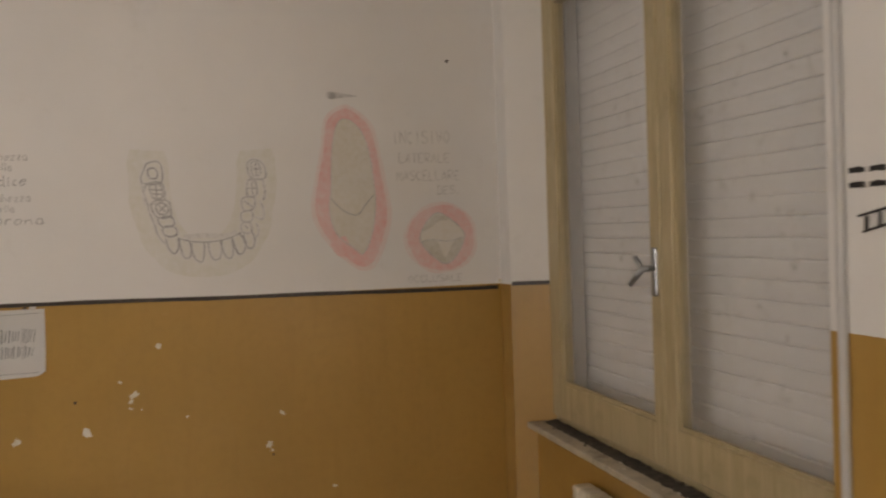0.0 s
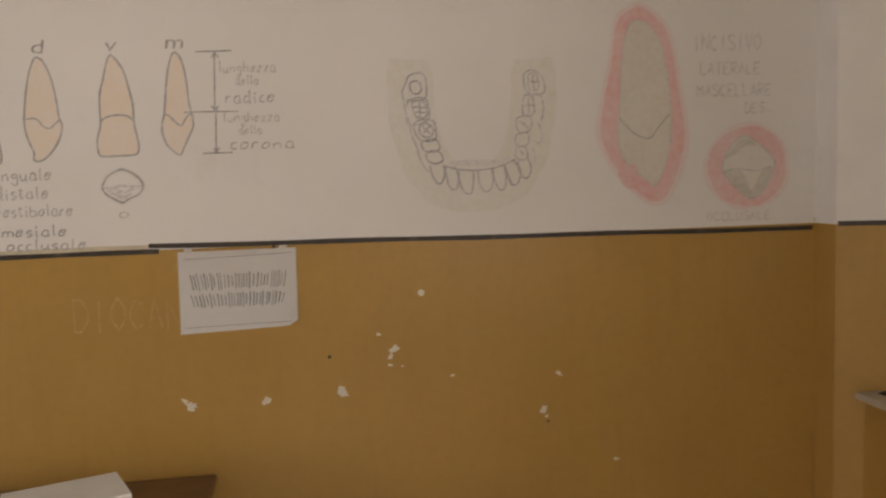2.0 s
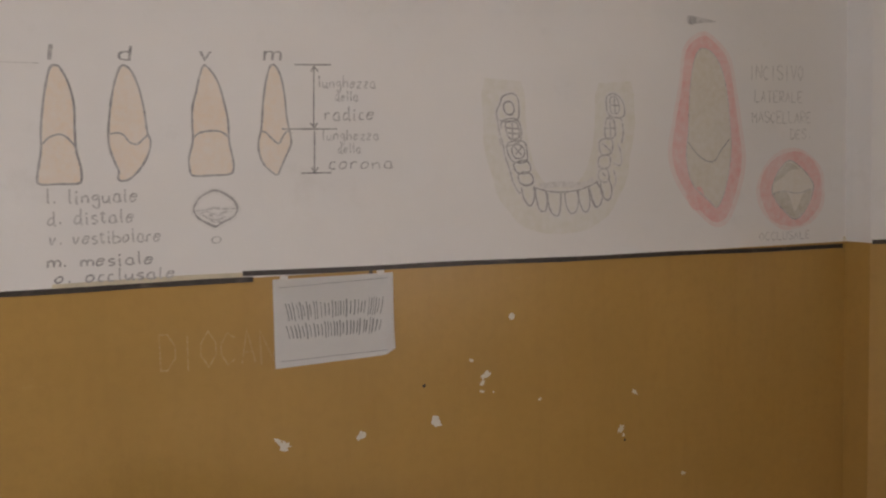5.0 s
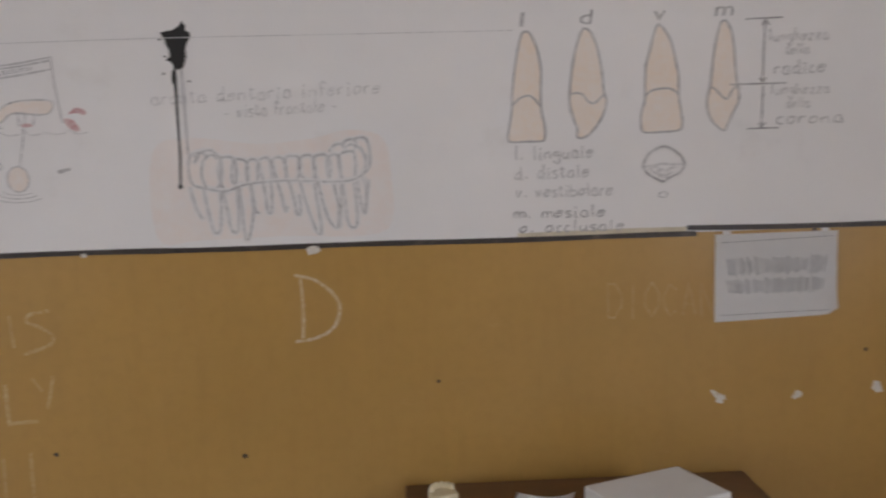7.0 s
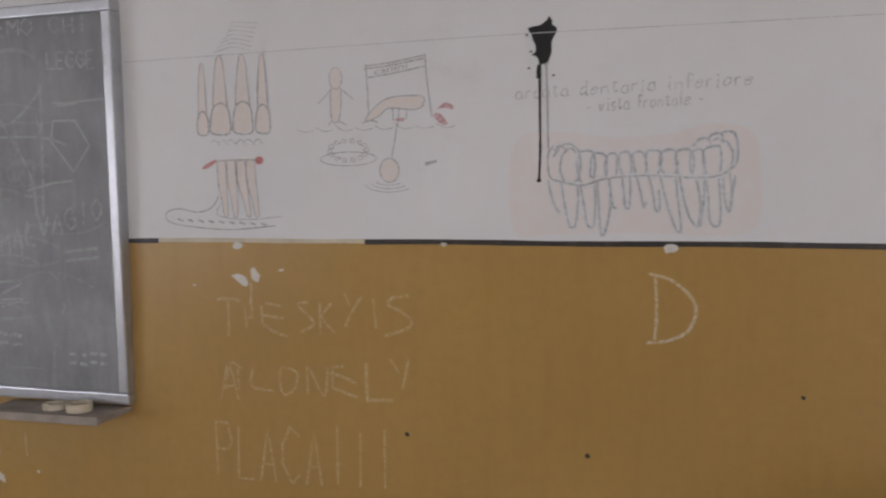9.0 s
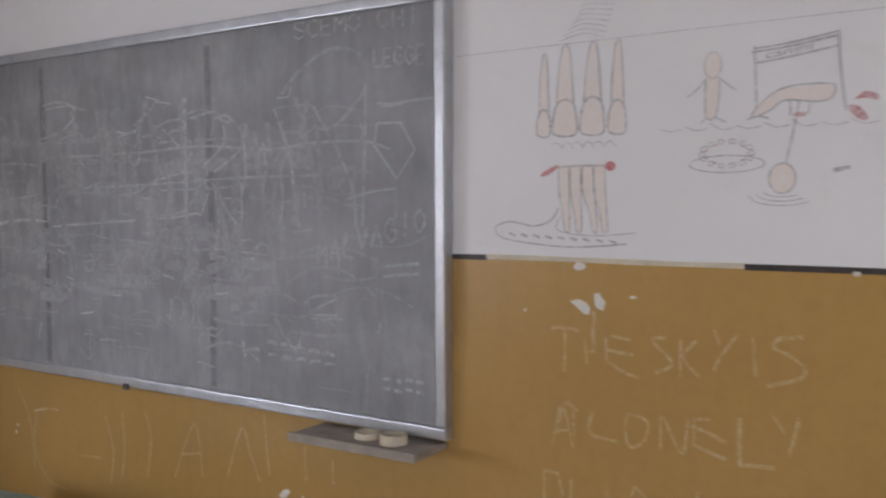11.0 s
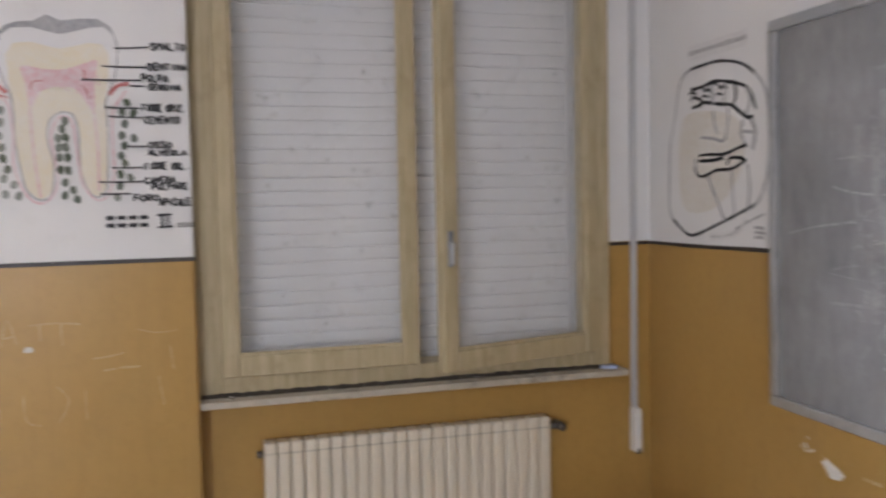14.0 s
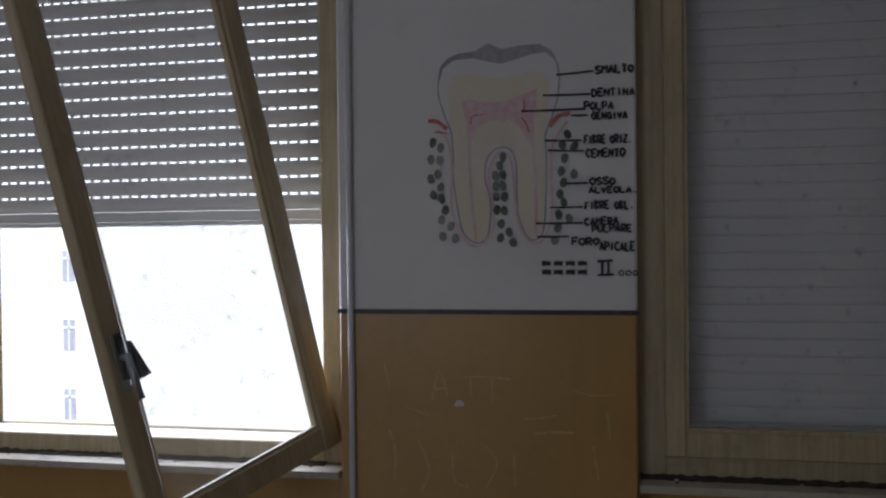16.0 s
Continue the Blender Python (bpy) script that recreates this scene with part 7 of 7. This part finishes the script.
pen(chalk, CHALKMID, 0.006, (-3.64, 1.681), (-3.537, 1.661), (-3.346, 1.659), face=slateface, name="chalk_stroke")
pen(chalk, CHALKMID, 0.006, (-3.814, 1.553), (-3.698, 1.575), (-3.556, 1.59), face=slateface, name="chalk_stroke")
pen(chalk, CHALK, 0.006, (-3.49, 1.538), (-3.347, 1.56), (-3.231, 1.572), (-3.083, 1.572), face=slateface, name="chalk_stroke")
pen(chalk, CHALK, 0.006, (-3.046, 1.554), (-2.837, 1.567), (-2.619, 1.579), face=slateface, name="chalk_stroke")
pen(chalk, CHALK, 0.006, (-2.523, 1.586), (-2.434, 1.59), (-2.343, 1.603), (-2.322, 1.6), (-2.302, 1.633), (-2.288, 1.663), face=slateface, name="chalk_stroke")
pen(chalk, CHALKMID, 0.006, (-2.948, 1.877), (-2.881, 1.864), (-2.87, 1.833), face=slateface, name="chalk_stroke")
pen(chalk, CHALKMID, 0.006, (-3.032, 1.829), (-2.972, 1.856), (-2.903, 1.865), face=slateface, name="chalk_stroke")
pen(chalk, CHALKMID, 0.007, (-3.068, 1.957), (-2.971, 1.962), (-2.926, 1.96), (-2.859, 1.942), face=slateface, name="chalk_stroke")
pen(chalk, CHALK, 0.005, (-2.697, 1.865), (-2.65, 1.858), (-2.604, 1.861), face=slateface, name="chalk_stroke")
pen(chalk, CHALK, 0.006, (-2.512, 1.95), (-2.443, 1.939), face=slateface, name="chalk_stroke")
pen(chalk, CHALK, 0.005, (-2.43, 1.823), (-2.414, 1.812), (-2.392, 1.805), face=slateface, name="chalk_stroke")
pen(chalk, CHALKMID, 0.008, (-2.454, 1.843), (-2.438, 1.856), (-2.408, 1.855), (-2.378, 1.84), (-2.355, 1.808), (-2.364, 1.767), (-2.405, 1.726), (-2.492, 1.71), face=slateface, name="chalk_stroke")
pen(chalk, CHALKMID, 0.007, (-2.254, 1.884), (-2.215, 1.892), (-2.19, 1.881), (-2.202, 1.871), (-2.228, 1.881), face=slateface, name="chalk_stroke")
pen(chalk, CHALKMID, 0.008, (-2.19, 1.881), (-2.153, 1.852), (-2.145, 1.808), (-2.169, 1.777), (-2.263, 1.726), face=slateface, name="chalk_stroke")
pen(chalk, CHALKMID, 0.006, (-2.55, 1.673), (-2.389, 1.676), (-2.248, 1.679), (-2.124, 1.688), face=slateface, name="chalk_stroke")
pen(chalk, CHALKMID, 0.006, (-2.859, 1.536), (-2.754, 1.518), (-2.656, 1.515), (-2.547, 1.507), (-2.464, 1.498), (-2.371, 1.491), (-2.244, 1.496), (-2.049, 1.484), face=slateface, name="chalk_stroke")
pen(chalk, CHALKMID, 0.006, (-3.344, 1.772), (-3.256, 1.777), (-3.12, 1.766), face=slateface, name="chalk_stroke")
pen(chalk, CHALK, 0.006, (-2.221, 1.648), (-2.183, 1.647), (-2.146, 1.639), face=slateface, name="chalk_stroke")
pen(chalk, CHALK, 0.006, (-2.267, 1.36), (-2.214, 1.367), face=slateface, name="chalk_stroke")
pen(chalk, CHALK, 0.005, (-2.141, 1.468), (-2.094, 1.476), face=slateface, name="chalk_stroke")
pen(chalk, CHALK, 0.005, (-2.742, 1.333), (-2.693, 1.333), face=slateface, name="chalk_stroke")
pen(chalk, CHALK, 0.006, (-2.904, 1.26), (-2.837, 1.271), face=slateface, name="chalk_stroke")
pen(chalk, CHALKMID, 0.006, (-3.463, 1.266), (-3.399, 1.27), face=slateface, name="chalk_stroke")
pen(chalk, CHALK, 0.006, (-3.021, 1.475), (-2.997, 1.467), (-2.968, 1.473), face=slateface, name="chalk_stroke")
pen(chalk, CHALKMID, 0.006, (-3.204, 1.468), (-3.163, 1.464), (-3.123, 1.478), (-3.084, 1.491), (-2.985, 1.489), face=slateface, name="chalk_stroke")
pen(chalk, CHALKSOFT, 0.01, (-3.496, 1.968), (-3.37, 1.964), (-3.317, 1.934), (-3.283, 1.88), (-3.342, 1.859), face=slateface, name="wiped_stroke")
pen(chalk, CHALKMID, 0.007, (-2.393, 1.878), (-2.364, 1.905), (-2.336, 1.91), face=slateface, name="chalk_stroke")
pen(chalk, CHALKMID, 0.007, (-2.57, 1.897), (-2.614, 1.881), (-2.536, 1.925), (-2.52, 1.942), face=slateface, name="chalk_stroke")
pen(chalk, CHALKMID, 0.008, (-2.613, 1.808), (-2.586, 1.839), (-2.527, 1.847), (-2.485, 1.831), face=slateface, name="chalk_stroke")
pen(chalk, CHALKSOFT, 0.01, (-3.094, 1.786), (-2.972, 1.795), (-2.816, 1.776), (-2.64, 1.769), (-2.468, 1.767), face=slateface, name="wiped_stroke")
pen(chalk, CHALKMID, 0.006, (-2.754, 1.69), (-2.705, 1.692), face=slateface, name="chalk_stroke")
pen(chalk, CHALKMID, 0.006, (-2.87, 1.681), (-2.785, 1.703), face=slateface, name="chalk_stroke")
pen(chalk, CHALKSOFT, 0.01, (-3.045, 1.673), (-2.984, 1.688), (-2.926, 1.679), face=slateface, name="wiped_stroke")
pen(chalk, CHALK, 0.005, (-2.584, 1.653), (-2.532, 1.642), face=slateface, name="chalk_stroke")
pen(chalk, CHALKMID, 0.006, (-3.287, 1.65), (-3.188, 1.658), (-3.121, 1.666), face=slateface, name="chalk_stroke")
pen(chalk, CHALKMID, 0.008, (-2.346, 1.718), (-2.296, 1.692), (-2.282, 1.663), face=slateface, name="chalk_stroke")
pen(chalk, CHALK, 0.005, (-2.973, 1.383), (-2.938, 1.374), face=slateface, name="chalk_stroke")
pen(chalk, CHALKMID, 0.006, (-2.881, 1.437), (-2.805, 1.449), face=slateface, name="chalk_stroke")
pen(chalk, CHALKSOFT, 0.009, (-2.815, 1.382), (-2.753, 1.37), (-2.654, 1.368), face=slateface, name="wiped_stroke")
pen(chalk, CHALKMID, 0.007, (-2.495, 1.411), (-2.446, 1.4), face=slateface, name="chalk_stroke")
pen(chalk, CHALKSOFT, 0.009, (-3.575, 1.521), (-3.473, 1.542), (-3.508, 1.486), face=slateface, name="wiped_stroke")
pen(chalk, CHALKSOFT, 0.009, (-2.763, 1.335), (-2.794, 1.354), face=slateface, name="wiped_stroke")
pen(chalk, CHALKMID, 0.006, (-2.355, 1.437), (-2.311, 1.426), face=slateface, name="chalk_stroke")
pen(chalk, CHALKMID, 0.005, (-2.583, 1.539), (-2.522, 1.544), (-2.465, 1.554), face=slateface, name="chalk_stroke")
pen(chalk, CHALKSOFT, 0.008, (-3.647, 1.46), (-3.541, 1.48), (-3.411, 1.479), face=slateface, name="wiped_stroke")
bm = capitals(bmesh.new(), slateface, "SCEMO CHI", -1.946, 2.085, 0.425, 0.046, 0.006)
capitals(bm, slateface, "LEGGE", -1.675, 1.985, 0.165, 0.046, 0.006)
part("chalk_words", bm, CHALKMID, chalk, world=True)
part("chalk_words", capitals(bmesh.new(), slateface, "MALVAGIO", -1.872, 1.462, 0.365, 0.062, 0.007, slope=0.30), CHALKMID, chalk, world=True)
for i in range(5):
    pen(chalk, CHALKMID, 0.012, (-2.062 + 0.052 * i, 1.232 - 0.004 * i), (-2.042 + 0.052 * i, 1.236 - 0.004 * i), (-2.022 + 0.052 * i, 1.230 - 0.004 * i), face=slateface, name="name_bar")
    pen(chalk, CHALKMID, 0.010, (-2.056 + 0.052 * i, 1.196 - 0.002 * i), (-2.036 + 0.052 * i, 1.200 - 0.002 * i), (-2.020 + 0.052 * i, 1.195), face=slateface, name="name_bar")
for u, v in ((-1.650, 1.168), (-1.615, 1.166), (-1.580, 1.172), (-1.545, 1.170)):
    pen(chalk, CHALKMID, 0.010, (u, v), (u + 0.012, v + 0.002), (u + 0.024, v), face=slateface, name="name_bar")
    pen(chalk, CHALKMID, 0.010, (u, v - 0.026), (u + 0.012, v - 0.024), (u + 0.024, v - 0.027), face=slateface, name="name_bar")
for v in (1.466, 1.440):
    pen(chalk, CHALKMID, 0.009, (-1.650, v), (-1.60, v + 0.006), (-1.535, v + 0.012), face=slateface, name="unreadable_bar")
pen(chalk, GREYC, 0.006, (-1.662, 1.893), (-1.609, 1.889), (-1.566, 1.893), (-1.489, 1.897), face=slateface, name="crack", d=0.0016)
pen(chalk, CHALK, 0.004, (-1.645, 1.884), (-1.609, 1.884), (-1.580, 1.888), face=slateface, name="chalk_stroke", d=0.0018)
# the board's panel seams, as darker upright streaks
bm = bmesh.new()
for u in (-3.087, -2.28):
    ribbon(bm, slateface, [(u, 1.08), (u + 0.004, 1.5), (u - 0.002, 2.1)], 0.026, 0.0001)
part("seam_streak", bm, stroke_ink("damp_streak", (0.09, 0.09, 0.092), 0.42, "slate", 50), chalk, world=True)


# ---- outside the open window ----
ground = piece("ground", boxes((-1500, 1500, -1500, 1500, -9.4, -9.0)), ASPHALT, "grey asphalt yard below the windows", "ground", kind="structure")
house = thing("apartment_building", "tall white rendered building across the yard in sun", "building", at=pose(-43, -20, -9))
part("wall", boxes((-55, -43, -46, 26, -9, 17)), FACADE, house, world=True)
part("roof", boxes((-55.5, -42.4, -46.5, 26.5, 17, 17.6)), FACADE, house, world=True)
for y in (-29.45, -37.5):
    for z in (-6.7, -3.1, 0.5, 4.1):
        w = part("window", boxes((-43.06, -42.985, y - 0.34, y + 0.34, z - 0.8, z + 0.8)), FARGLASS, house, world=True)
        part("frame", boxes((-43.0, -42.95, y - 0.04, y + 0.04, z - 0.8, z + 0.8), (-43.0, -42.95, y - 0.34, y + 0.34, z + 0.34, z + 0.46)), FACADE, w, world=True)
